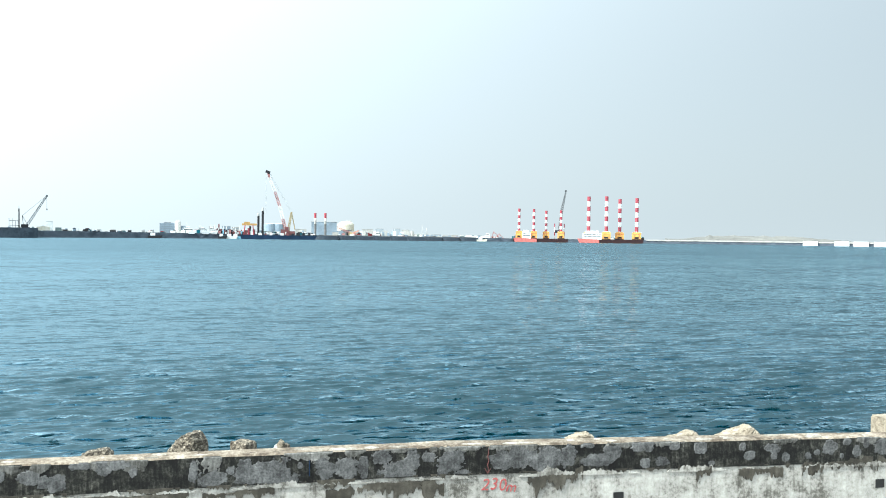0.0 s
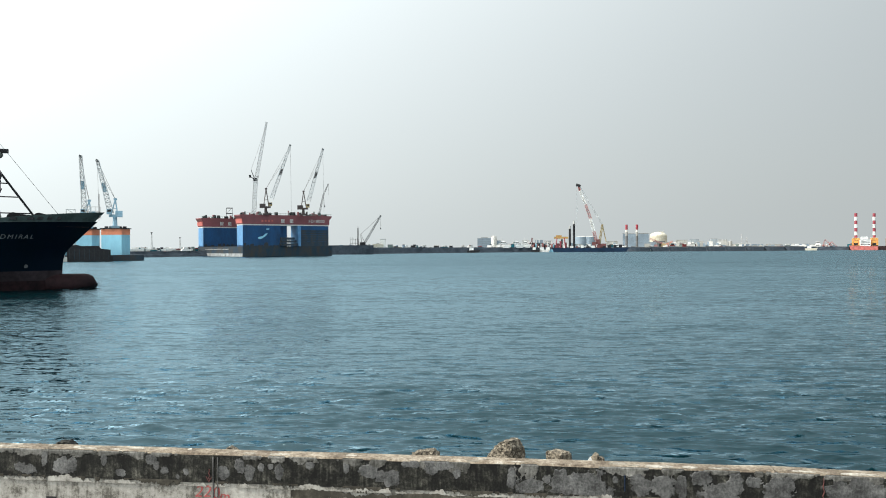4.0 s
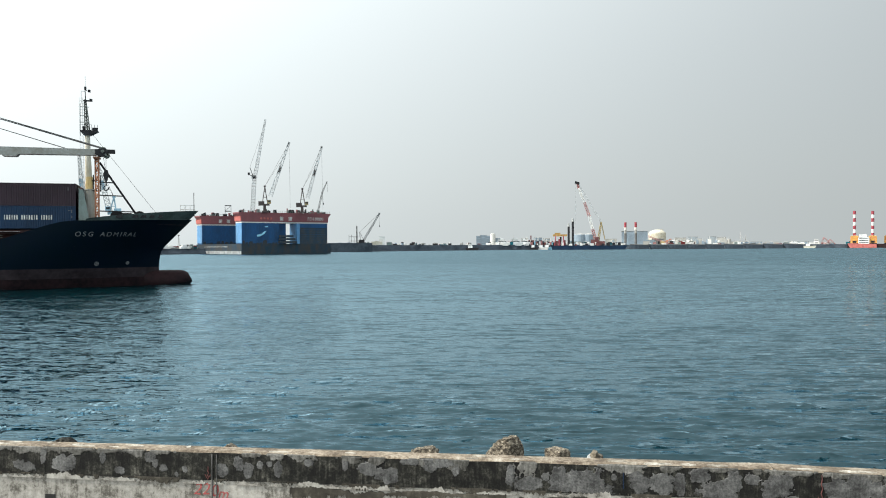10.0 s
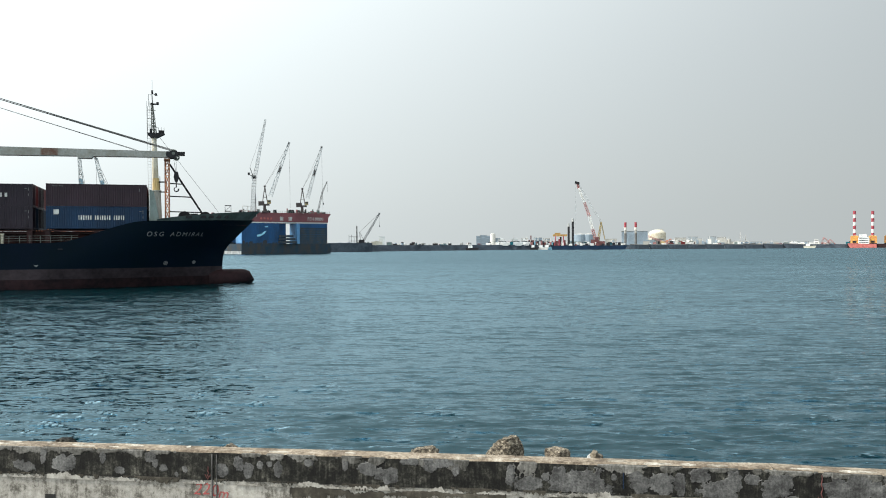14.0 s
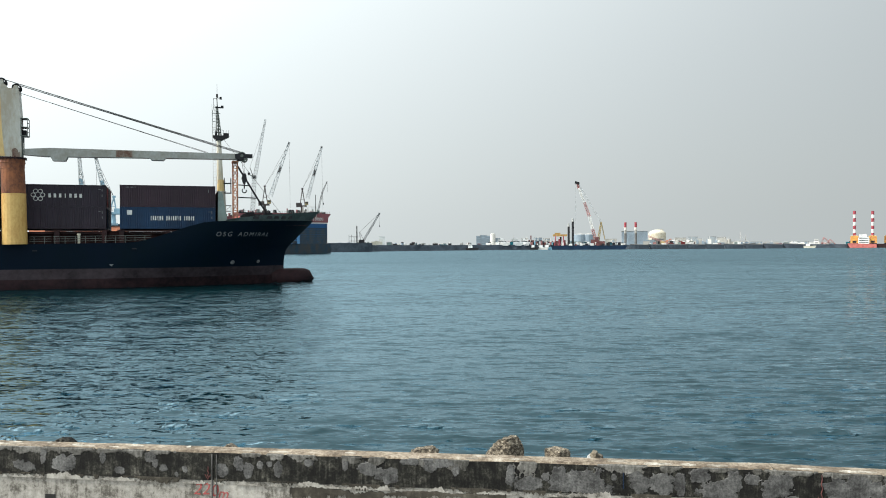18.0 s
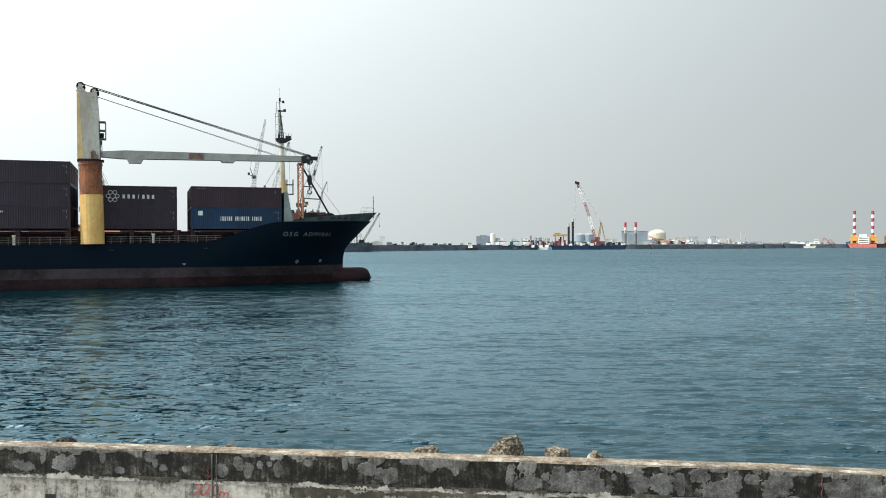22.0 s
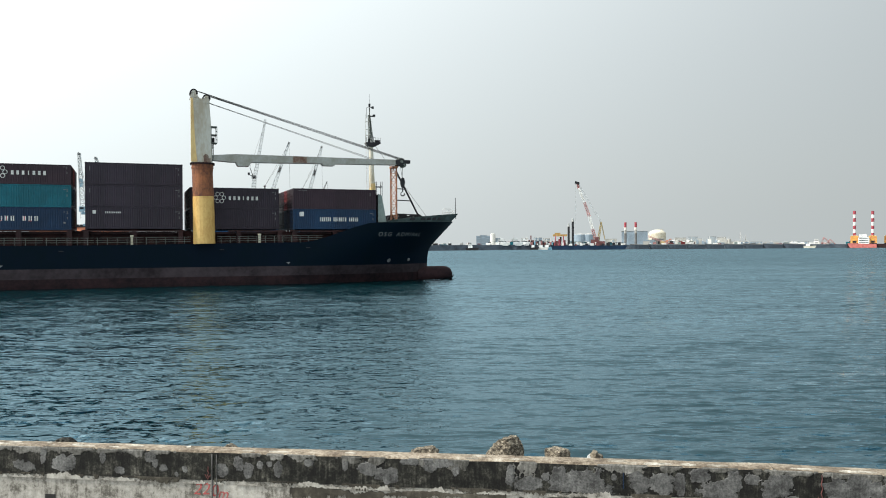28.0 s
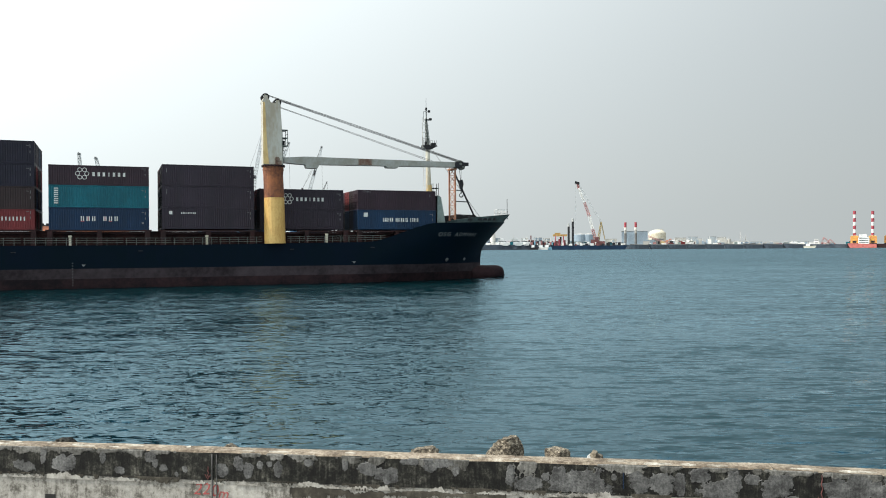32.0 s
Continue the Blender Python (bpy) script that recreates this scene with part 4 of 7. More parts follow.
for k, (a, b) in enumerate((((-13.2, 26.42), (15.9, 18.1)), ((-11.7, 25.82), (15.7, 18.05)), ((-11.4, 24.8), (11.4, 17.95)))):
    for y in (-0.45, 0.45):
        bm = B()
        beam(bm, (a[0], CY + y, a[1] + 0.12 * y), (b[0], CY + y, b[1]), 0.042 if k < 2 else 0.032, 5)
        part("luffing_wire", bm, M_ROPE, jib)
bm = B()
beam(bm, (16.15, CY, 17.2), (16.15, CY, 15.2), 0.03, 4)
beam(bm, (15.8, CY, 17.2), (16.1, CY, 15.2), 0.03, 4)
prism(bm, [(15.95, 15.3), (16.35, 15.3), (16.5, 14.6), (16.3, 13.9), (16.0, 13.9), (15.8, 14.6)], CY - 0.18, CY + 0.18)
beam(bm, (16.15, CY, 13.9), (16.15, CY, 13.2), 0.09, 6)
for k in range(6):
    a, b = radians(20 - 44 * k), radians(20 - 44 * (k + 1))
    beam(bm, (16.15 + 0.3 * math.cos(a), CY, 12.95 + 0.3 * math.sin(a)), (16.15 + 0.3 * math.cos(b), CY, 12.95 + 0.3 * math.sin(b)), 0.09 - 0.006 * k, 6)
part("hook_block", bm, M_STEEL, jib, "black hook block hanging on wires")
# boom rest on the forecastle
POSTS = ((14.55, -5.75), (15.05, -6.9))
bm = B()
for u, y in POSTS:
    box(bm, (u, y, 12.7), (0.2, 0.2, 8.4))
(ua, ya), (ub, yb) = POSTS
for k in range(7):
    z = 9.1 + 1.15 * k
    beam(bm, (ua, ya, z), (ub, yb, z + 1.15), 0.06, 5)
    beam(bm, (ub, yb, z), (ua, ya, z + 1.15), 0.06, 5)
    beam(bm, (ua, ya, z), (ub, yb, z), 0.07, 4)
box(bm, (14.8, -6.35, 16.9), (0.8, 1.9, 0.22))
rest = part("boom_rest", bm, M_REST, ship, "rust-orange boom rest of two braced posts")
bm = B()
beam(bm, (15.15, -6.5, 16.3), (19.9, -4.0, 9.0), 0.14, 6)
for z in (13.75, 12.05, 10.0):
    q = (16.3 - z) / 7.3
    beam(bm, (15.05, -6.8, z), (15.15 + 4.75 * q, -6.5 + 2.5 * q, z), 0.08, 5)
part("raked_brace", bm, M_STEEL, rest)
# spray plate forward of the boxes
for y in (-5.95, 5.8):
    bm = B()
    prism(bm, [(12.5, 8.3), (13.9, 8.3), (13.1, 12.7), (12.55, 13.0)], y, y + 0.15)
    part("plate_bracket", bm, M_GREEN, ship, "grey-green raked end bracket")
bm = B()
box(bm, (12.6, 0, 10.6), (0.12, 11.6, 4.6))
part("breakwater_plate", bm, M_STEEL, ship, "dark plate across the foredeck")
# mast
MX, MY = 13.2, -0.3
bm = B()
beam(bm, (MX + 0.12, MY, 13.1), (MX, MY, 15.0), 0.50, 12, 0.45)
beam(bm, (MX, MY, 15.0), (MX - 0.15, MY, 21.0), 0.43, 10, 0.32)
mast = part("foremast", bm, M_CREAM, ship, "pale tapered foremast streaked with yellow")
bm = B()
beam(bm, (MX + 0.22, MY, 8.4), (MX + 0.12, MY, 13.1), 0.70, 12, 0.60)
beam(bm, (MX + 0.12, MY, 13.1), (MX + 0.12, MY, 13.25), 0.68, 12)
part("mast_pedestal", bm, M_HOUSE, mast, "broad grey mast foot with rust runs")
bm = B()
beam(bm, (MX + 0.1, MY, 13.26), (MX + 0.05, MY, 14.9), 0.515, 12, 0.475)
part("rust_collar", bm, M_FLANK, mast, "ochre-rusted collar above the mast foot")
bm = B()
lattice(bm, (MX - 0.12, MY, 21.2), (MX - 0.4, MY, 25.4), 0.62, 0.22, 9, 0.055)
beam(bm, (MX - 0.12, MY, 21.2), (MX - 0.4, MY, 26.9), 0.10, 6, 0.06)
for z in (22.3, 23.2, 24.4):
    beam(bm, (MX - 1.0, MY, z), (MX + 0.1, MY, z), 0.045, 4)
beam(bm, (MX - 1.0, MY, 20.4), (MX - 1.0, MY, 24.9), 0.04, 4)
part("topmast", bm, M_RAIL, mast, "grey lattice topmast")
bm = B()
prism(bm, [(MX - 1.0, 21.2), (MX + 1.25, 21.2), (MX + 1.3, 21.05), (MX + 0.25, 20.5), (MX - 0.5, 20.5), (MX - 1.0, 21.05)], MY - 0.6, MY + 0.6)
box(bm, (MX + 0.85, MY, 21.42), (0.7, 0.6, 0.35))
box(bm, (MX - 0.55, MY - 0.3, 21.5), (0.3, 0.3, 0.5))
for k in range(7):
    x = MX - 1.0 + 2.2 * k / 6
    beam(bm, (x, MY - 0.58, 21.15), (x, MY - 0.58, 21.95), 0.03, 4)
beam(bm, (MX - 1.0, MY - 0.58, 21.95), (MX + 0.4, MY - 0.58, 21.95), 0.03, 4)
part("mast_platform", bm, M_STEEL, mast)
bm = B()
box(bm, (MX - 0.05, MY, 25.25), (1.15, 0.6, 0.12))
box(bm, (MX + 0.35, MY, 25.4), (0.35, 0.35, 0.25))
for x in (-0.85, -0.35):
    beam(bm, (MX + x, MY - 0.2, 24.9), (MX + x, MY - 0.2, 26.5), 0.035, 4)
beam(bm, (MX - 0.85, MY - 0.2, 26.5), (MX - 0.35, MY - 0.2, 26.5), 0.035, 4)
beam(bm, (MX - 0.35, MY, 26.7), (MX + 0.35, MY, 26.45), 0.05, 4)
box(bm, (MX - 0.35, MY, 26.95), (0.26, 0.26, 0.42))
box(bm, (MX + 0.15, MY, 26.6), (0.3, 0.25, 0.35))
beam(bm, (MX - 0.35, MY, 27.1), (MX - 0.35, MY, 28.6), 0.022, 4)
part("mast_lights", bm, M_STEEL, mast)
bm = B()
for x in (-0.95, -0.55):
    beam(bm, (MX + x + 0.1, MY - 0.3, 9), (MX + x - 0.15, MY - 0.3, 25.6), 0.035, 4)
for k in range(41):
    z = 9.2 + 0.4 * k
    beam(bm, (MX - 0.95, MY - 0.3, z), (MX - 0.5, MY - 0.3, z), 0.025, 4)
part("mast_ladder", bm, M_WHITE, mast)
bm = B()
for z in (13.0, 14.4):
    box(bm, (MX + 1.0, MY, z), (1.1, 0.9, 0.12))
for x in (0.6, 1.5):
    for y in (-0.4, 0.4):
        beam(bm, (MX + x, MY + y, 13.0), (MX + x, MY + y, 15.2), 0.05, 4)
part("lamp_platform", bm, M_STEEL, mast)
bm = B()
beam(bm, (MX, MY, 21.4), (22.4, -0.6, 9.3), 0.03, 4)
part("forestay", bm, M_WIRE, mast)
# windlasses, fairleads, rail and flagstaff on the forecastle
for u, y in ((17.0, -2.6), (17.0, 2.6), (19.8, -1.3)):
    bm = B()
    beam(bm, (u, y - 1.3, 9.35), (u, y + 1.3, 9.35), 0.68, 14)
    for yy in (-1.4, 0, 1.4):
        beam(bm, (u, y + yy - 0.06, 9.35), (u, y + yy + 0.06, 9.35), 0.85, 14)
    box(bm, (u, y, 8.75), (2.6, 3.2, 0.5))
    box(bm, (u + 1.3, y, 9.3), (1.0, 1.4, 1.2))
    part("windlass", bm, M_STEEL, ship, "dark mooring windlass")
for u in (17.5, 19.4, 20.4, 21.4, 22.4):
    bm = B()
    b = half_at(u, deck_at(u)) + 0.1
    box(bm, (u, -b, deck_at(u) + 0.42), (0.75, 0.3, 0.36))
    part("fairlead", bm, M_STEEL, ship)
bm = B()
for y in (-0.5, 0.5):
    for u in (25.1, 25.8, 26.4, 27.0):
        beam(bm, (u, y, 9.6), (u, y, 11.15), 0.035, 4)
    for h in (10.55, 11.15):
        beam(bm, (25.1, y, h), (27.0, y, h), 0.03, 4)
beam(bm, (25.1, -0.5, 11.15), (25.1, 0.5, 11.15), 0.03, 4)
beam(bm, (25.1, -0.5, 9.7), (25.8, -0.5, 11.1), 0.03, 4)
part("pulpit_rail", bm, M_WHITE, ship, "small white pulpit rail at the stem head")
bm = B()
beam(bm, (26.9, -0.5, 9.6), (26.9, -0.5, 12.9), 0.05, 5)
part("flagstaff", bm, M_STEEL, ship)
# name on the bow, hull marks
def hull_pose(u, z):
    """A pose on the starboard skin, its z axis pointing outward."""
    p = Vector((u, -half_at(u, z), z))
    du = Vector((u + 0.3, -half_at(u + 0.3, z), z)) - p
    dz = Vector((u, -half_at(u, z + 0.3), z + 0.3)) - p
    x, n = du.normalized(), du.cross(dz).normalized()
    y = n.cross(x)
    m = Matrix((x, y, n)).transposed().to_4x4()
    return Matrix.Translation(p + n * 0.05) @ m


for letter, u in zip("OSG ADMIRAL", [12.5, 13.25, 14.0, 0, 15.4, 16.15, 16.95, 17.55, 18.05, 18.65, 19.25]):
    if letter != " ":
        words(letter, 0.9, M_DIMLETTER, "name_letter", ship, hull_pose(u, 7.0), 0.01, 1.0, 0.18)
for u, z, r in ((14.5, 3.15, 0.28), (18.2, 3.2, 0.22)):
    bm = B()
    for k in range(4):
        a = k * math.pi / 4
        beam(bm, (-r * math.cos(a), -r * math.sin(a), 0), (r * math.cos(a), r * math.sin(a), 0), 0.05, 4)
    for k in range(12):
        a, b = k * math.pi / 6, (k + 1) * math.pi / 6
        beam(bm, (r * math.cos(a), r * math.sin(a), 0), (r * math.cos(b), r * math.sin(b), 0), 0.04, 4)
    ob = part("thruster_mark", bm, M_DIMLETTER, ship)
    ob.matrix_basis = hull_pose(u, z)
for u in (-1.0, -36.9):
    bm = B()
    prism(bm, [(-0.26, 0.14), (0.26, 0.14), (0, -0.14)], -0.02, 0.02)
    ob = part("tug_mark", bm, M_DIMLETTER, ship)
    ob.matrix_basis = pose(u, -HALF - 0.03, 2.95)
M_FAINT = mat("faint_mark_paint", (0.10, 0.10, 0.10), 0.7, scale=3, bump=0)
for k in range(9):
    bm = B()
    box(bm, (0, 0, 0), (0.16, 0.03, 0.10))
    ob = part("draught_mark", bm, M_FAINT, ship)
    ob.matrix_basis = pose(-38.2, -HALF - 0.03, 0.4 + 0.36 * k)
for u, z in ((1.8, 5.1), (-10, 4.9), (-30, 4.8), (-45, 4.7)):
    bm = B()
    box(bm, (u, -HALF - 0.05, z), (0.55, 0.12, 0.12))
    part("scupper_lip", bm, M_STEEL, ship)


# ---- containers ----
M_BRIGHTRED = mat("container_letter_red", (0.45, 0.08, 0.10), 0.6, scale=3, bump=0)
CL, CW, HIGH, LOW = 12.19, 2.44, 2.896, 2.591


def container(colour, words_colour, CH):
    """One forty-foot box of height CH; its origin is the middle of its base."""
    m = M_CON[colour]
    ob = thing("shipping_container", pose(0, 0, 0), words_colour + " corrugated steel shipping container stacked on the ship", "container", "containers on the ship")
    bm = B()
    for sx in (-1, 1):
        for sy in (-1, 1):
            box(bm, (sx * (CL / 2 - 0.09), sy * (CW / 2 - 0.08), CH / 2), (0.18, 0.16, CH - 0.01))
            for z in (0.06, CH - 0.06):
                box(bm, (sx * (CL / 2 - 0.085), sy * (CW / 2 - 0.08), z), (0.19, 0.18, 0.125))
    for sy in (-1, 1):
        box(bm, (0, sy * (CW / 2 - 0.06), 0.1), (CL - 0.36, 0.11, 0.18))
        box(bm, (0, sy * (CW / 2 - 0.05), CH - 0.06), (CL - 0.36, 0.09, 0.10))
    for sx in (-1, 1):
        box(bm, (sx * (CL / 2 - 0.07), 0, 0.1), (0.13, CW - 0.32, 0.18))
        box(bm, (sx * (CL / 2 - 0.07), 0, CH - 0.06), (0.13, CW - 0.32, 0.12))
    part("frame", bm, m, ob)
    xs, ys, x, k = [], [], -CL / 2 + 0.18, 0
    while x < CL / 2 - 0.18:
        xs.append(x)
        ys.append(0.030 if k % 4 in (1, 2) else 0.0)
        x += 0.07
        k += 1
    xs.append(CL / 2 - 0.18)
    ys.append(0.0)
    for s in (-1, 1):
        bm = B()
        lo = [bm.verts.new((a, s * (CW / 2 - 0.03 - d), 0.18)) for a, d in zip(xs, ys)]
        hi = [bm.verts.new((a, s * (CW / 2 - 0.03 - d), CH - 0.1)) for a, d in zip(xs, ys)]
        for i in range(len(xs) - 1):
            bm.faces.new((lo[i], lo[i + 1], hi[i + 1], hi[i]))
        part("side_panel", bm, m, ob)
    bm = B()
    box(bm, (0, 0, CH - 0.06), (CL - 0.3, CW - 0.2, 0.06))
    box(bm, (0, 0, 0.18), (CL - 0.3, CW - 0.2, 0.08))
    part("roof", bm, m, ob)
    bm = B()
    ps = [(-1.02 + 0.17 * i, 0.05 if i % 2 else 0) for i in range(13)]
    for (y0, d0), (y1, d1) in zip(ps, ps[1:]):
        bm.faces.new([bm.verts.new(v) for v in ((CL / 2 - 0.04 - d0, y0, 0.18), (CL / 2 - 0.04 - d1, y1, 0.18), (CL / 2 - 0.04 - d1, y1, CH - 0.1), (CL / 2 - 0.04 - d0, y0, CH - 0.1))])
    part("end_panel", bm, m, ob)
    for s in (-1, 1):
        bm = B()
        box(bm, (-CL / 2 + 0.06, s * 0.56, CH / 2 + 0.02), (0.06, 1.08, CH - 0.3))
        for k in range(5):
            box(bm, (-CL / 2 + 0.03, s * 0.56, 0.45 + 0.5 * k), (0.03, 0.98, 0.28))
        door = part("door", bm, m, ob)
        bm = B()
        for y in (0.3, 0.8):
            beam(bm, (-CL / 2 + 0.005, s * y, 0.15), (-CL / 2 + 0.005, s * y, CH - 0.12), 0.022, 5)
        part("lock_rod", bm, M_STEEL, door)
    return ob


def marks(ob, items, material=None):
    """Plain bars that stand for writing on the starboard side: x, z, width, height."""
    for x, z, w, h in items:
        bm = B()
        box(bm, (x, -CW / 2 + (0.018 if material is not M_BRIGHTRED else 0.008), z), (w, 0.03, h))
        part("lettering_bar", bm, material or M_LETTER, ob)


def letter_bars(x0, z, n, pitch, h, gaps=()):
    return [(x0 + pitch * i, z, pitch * (0.55 if i % 3 else 0.34), h) for i in range(n) if i not in gaps]


def flower(ob, x, z, r):
    bm = B()
    for k in range(6):
        a = k * math.pi / 3
        cx, cz = x + 0.66 * r * math.cos(a), z + 0.66 * r * math.sin(a)
        ring = [(cx + 0.30 * r * math.cos(b), cz + 0.30 * r * math.sin(b)) for b in [j * math.pi / 6 for j in range(12)]]
        for (p, q), (p2, q2) in zip(ring, ring[1:] + ring[:1]):
            beam(bm, (p, -CW / 2 + 0.01, q), (p2, -CW / 2 + 0.01, q2), 0.055, 4)
    part("logo_mark", bm, M_LETTER, ob)


NAMES = {"maroon": "dark maroon", "plum": "dark plum-brown", "blue": "deep blue", "navy": "navy blue", "teal": "bright teal", "red": "brick red", "indigo": "dark indigo", "brown": "dark brown"}
BOXES = []      # (container, its pose on the ship)
PLAIN = {}
ROWS = [-6.0 + CW / 2 + 2.5 * k for k in range(5)]


def stow(colour, u0, y, z, high, decorate=None):
    m = pose(u0 + CL / 2, y, z)
    if decorate:
        ob = container(colour, NAMES[colour], high)
        decorate(ob)
    elif (colour, high) in PLAIN:
        ob = copy_thing(PLAIN[colour, high], m)
    else:
        ob = container(colour, NAMES[colour], high)
        PLAIN[colour, high] = ob
    BOXES.append((ob, m))


ends = [(5.62, 2.2, 0.07, 0.4), (5.62, 1.5, 0.07, 0.3), (5.3, 2.3, 0.3, 0.06)]


def deco_ferry(ob):
    marks(ob, letter_bars(-2.2, 1.42, 20, 0.285, 0.58, (6, 14)))
    marks(ob, ends, M_DIMLETTER)
    marks(ob, [(-4.9, 2.15, 0.62, 0.62)])


def deco_flower(ob):
    flower(ob, -2.1, 1.5, 0.85)
    marks(ob, [(-0.72 + 0.62 * i, 1.45, 0.30 if i != 3 else 0.12, 0.52) for i in range(7)])
    marks(ob, ends, M_DIMLETTER)


def deco_bold(ob):
    marks(ob, [(-2.1 + 0.68 * i + d, 1.45, 0.13, 0.62) for i in (0, 1, 2, 4, 5, 6) for d in (-0.13, 0.13)])
    marks(ob, [(-1.42, 1.45, 0.1, 0.5), (0.62, 1.45, 0.1, 0.5), (-2.1, 1.12, 0.4, 0.07), (1.3, 1.12, 0.4, 0.07)], M_BRIGHTRED)
    marks(ob, ends + [(5.3, 0.9, 0.25, 0.2)], M_DIMLETTER)


def deco_teal(ob):
    marks(ob, [(-5.2, 0.55 + 0.27 * i, 0.5, 0.15) for i in range(8)])
    marks(ob, ends, M_DIMLETTER)


def deco_plain(ob):
    marks(ob, ends + [(-5.5, 2.1, 0.06, 0.6)], M_DIMLETTER)


def deco_code(ob):
    marks(ob, letter_bars(-3.6, 2.15, 9, 0.22, 0.22) + [(-5.0, 2.2, 0.4, 0.45)])
    marks(ob, ends, M_DIMLETTER)


def deco_line(ob):
    marks(ob, [(2.4 + 0.42 * i, 1.4, 0.16, 0.5) for i in range(7)])
    marks(ob, ends, M_DIMLETTER)
    flower(ob, 1.3, 1.5, 0.7)


def deco_small(ob):
    marks(ob, letter_bars(-5.3, 2.6, 8, 0.16, 0.12) + [(5.2, 2.2, 0.08, 0.4)], M_DIMLETTER)


MIX = ["plum", "maroon", "indigo", "brown", "blue", "red"]
BAYS = ((0.0, [("blue", HIGH, deco_ferry), ("maroon", HIGH, deco_small)]), (-13.97, [("plum", HIGH, deco_plain), ("plum", HIGH, deco_flower)]),
        (-27.2, [("plum", HIGH, deco_code), ("plum", HIGH, deco_plain), ("plum", HIGH, deco_plain)]),
        (-41.05, [("navy", HIGH, deco_bold), ("teal", HIGH, deco_teal), ("maroon", LOW, deco_flower)]),
        (-54.85, [("red", LOW, deco_line), ("brown", HIGH, deco_plain), ("indigo", HIGH, deco_plain), ("indigo", HIGH, deco_plain)]))
for u0, tiers in BAYS:
    for row, y in enumerate(ROWS):
        z = 7.6 if u0 < -40 else 7.75
        for tier, (colour, high, deco) in enumerate(tiers):
            yy = y + (1.6 if u0 == -13.97 else 0)
            if row == 0:
                stow(colour, u0, yy, z, high, deco)
            else:
                stow(MIX[(row * 2 + tier + round(-u0)) % len(MIX)], u0, yy, z, high)
            z += high + 0.015
    bm = B()
    for row, y in enumerate(ROWS):
        for sx in (0.1, CL - 0.1):
            for sy in (-CW / 2 + 0.1, CW / 2 - 0.1):
                box(bm, (u0 + sx, y + sy + (1.6 if u0 == -13.97 else 0), 7.6), (0.2, 0.2, 0.3))
    part("twist_locks", bm, M_STEEL, ship)


# ---- ripples pushed up by the bulb: rigid crests that travel with the ship ----
bow_wave = thing("bow_wave", pose(0, 0, 0), "low ripples fanning out from the ship's bulb", "wave")
for side in (-1, 1):
    for u0, spread, n, high in ((27.1, 0.42, 16, 0.13), (25.3, 0.30, 22, 0.10), (20.5, 0.16, 30, 0.08)):
        bm = B()
        prev = None
        for i in range(n + 1):
            k = i / n
            u = u0 - 0.55 * i
            y = side * (0.25 + spread * 0.55 * i + (1.2 if u0 < 26 else 0.0) + (4.4 if u0 < 21 else 0.0))
            h = high * math.sin(math.pi * min(1.0, 0.15 + k)) * (1 + 0.4 * noise.noise(Vector((u, side, 3))))
            w = 0.5 + 0.3 * k
            cur = [bm.verts.new((u, y + side * q * w, z)) for q, z in ((-1, -0.12), (-0.35, h * 0.6), (0, h), (0.45, h * 0.5), (1, -0.12))]
            if prev:
                for c in range(4):
                    bm.faces.new((prev[c], cur[c], cur[c + 1], prev[c + 1]))
            prev = cur
        part("ripple_crest", bm, M_WATER, bow_wave, "", True)


# ---- far shore ----
SHORE = [(-75, 420), (-50, 450), (-38, 490), (-26, 560), (-17, 665), (-7.5, 800), (0, 940), (6, 1040), (12.5, 1085), (20, 1120), (25, 1240), (29, 1305), (35, 1345), (47, 1365), (62, 1380), (78, 1400)]


def shore_r(az):
    for (a, r), (b, q) in zip(SHORE, SHORE[1:]):
        if a <= az <= b:
            return r + (q - r) * (az - a) / (b - a)
    return SHORE[-1][1]


def shore_top(az):
    return 4.2 + 2.2 * max(0, min(1, (az + 8.5) / 1.5)) - 0.3 * max(0, min(1, (az + 4) / 8)) - 1.2 * max(0, min(1, (az - 5) / 20))


def polar(az, r, z):
    a = radians(az)
    return (r * math.sin(a), r * math.cos(a), z)


bm = B()
prev = None
az = -75.0
while az <= 78:
    r, t = shore_r(az), shore_top(az)
    w = [noise.noise(Vector((az * 3.7, k * 5.0, 0))) for k in range(4)]
    cur = [bm.verts.new(polar(az, rr, zz)) for rr, zz in ((r - 7, -1.5), (r - 4 + w[0], 1.2 + 0.7 * w[1]), (r - 1.5 + w[2], t - 1.6 + 0.5 * w[3]), (r, t + 0.4 * w[1]), (r + 14, t + 0.3 * w[0]), (r + 16, t - 1.0))]
    if prev:
        for i in range(5):
            bm.faces.new((prev[i], cur[i], cur[i + 1], prev[i + 1]))
    prev = cur
    az += 0.25
part("breakwater", bm, M_SHORE)
tagged(bpy.data.objects["breakwater"], "long low dark rubble breakwater across the harbour", "breakwater", kind="structure")
bm = B()
prev = None
for k in range(78):
    az = -75 + 153 * k / 77
    r, t = shore_r(az) + 15.5, shore_top(az) - 0.6
    cur = [bm.verts.new(polar(az, rr, zz)) for rr, zz in ((r, t - 2), (r, t), (r + 500, t), (4600, t - 1.5))]
    if prev:
        for i in range(3):
            bm.faces.new((prev[i], cur[i], cur[i + 1], prev[i + 1]))
    prev = cur
land = part("land", bm, M_LAND)
tagged(land, "flat dry reclaimed land behind the breakwater", "land", kind="structure")


def scaled(z, r0, r):
    """A height read at range r0, carried out to range r on the same line of sight."""
    return EYE + (z - EYE) * r / r0


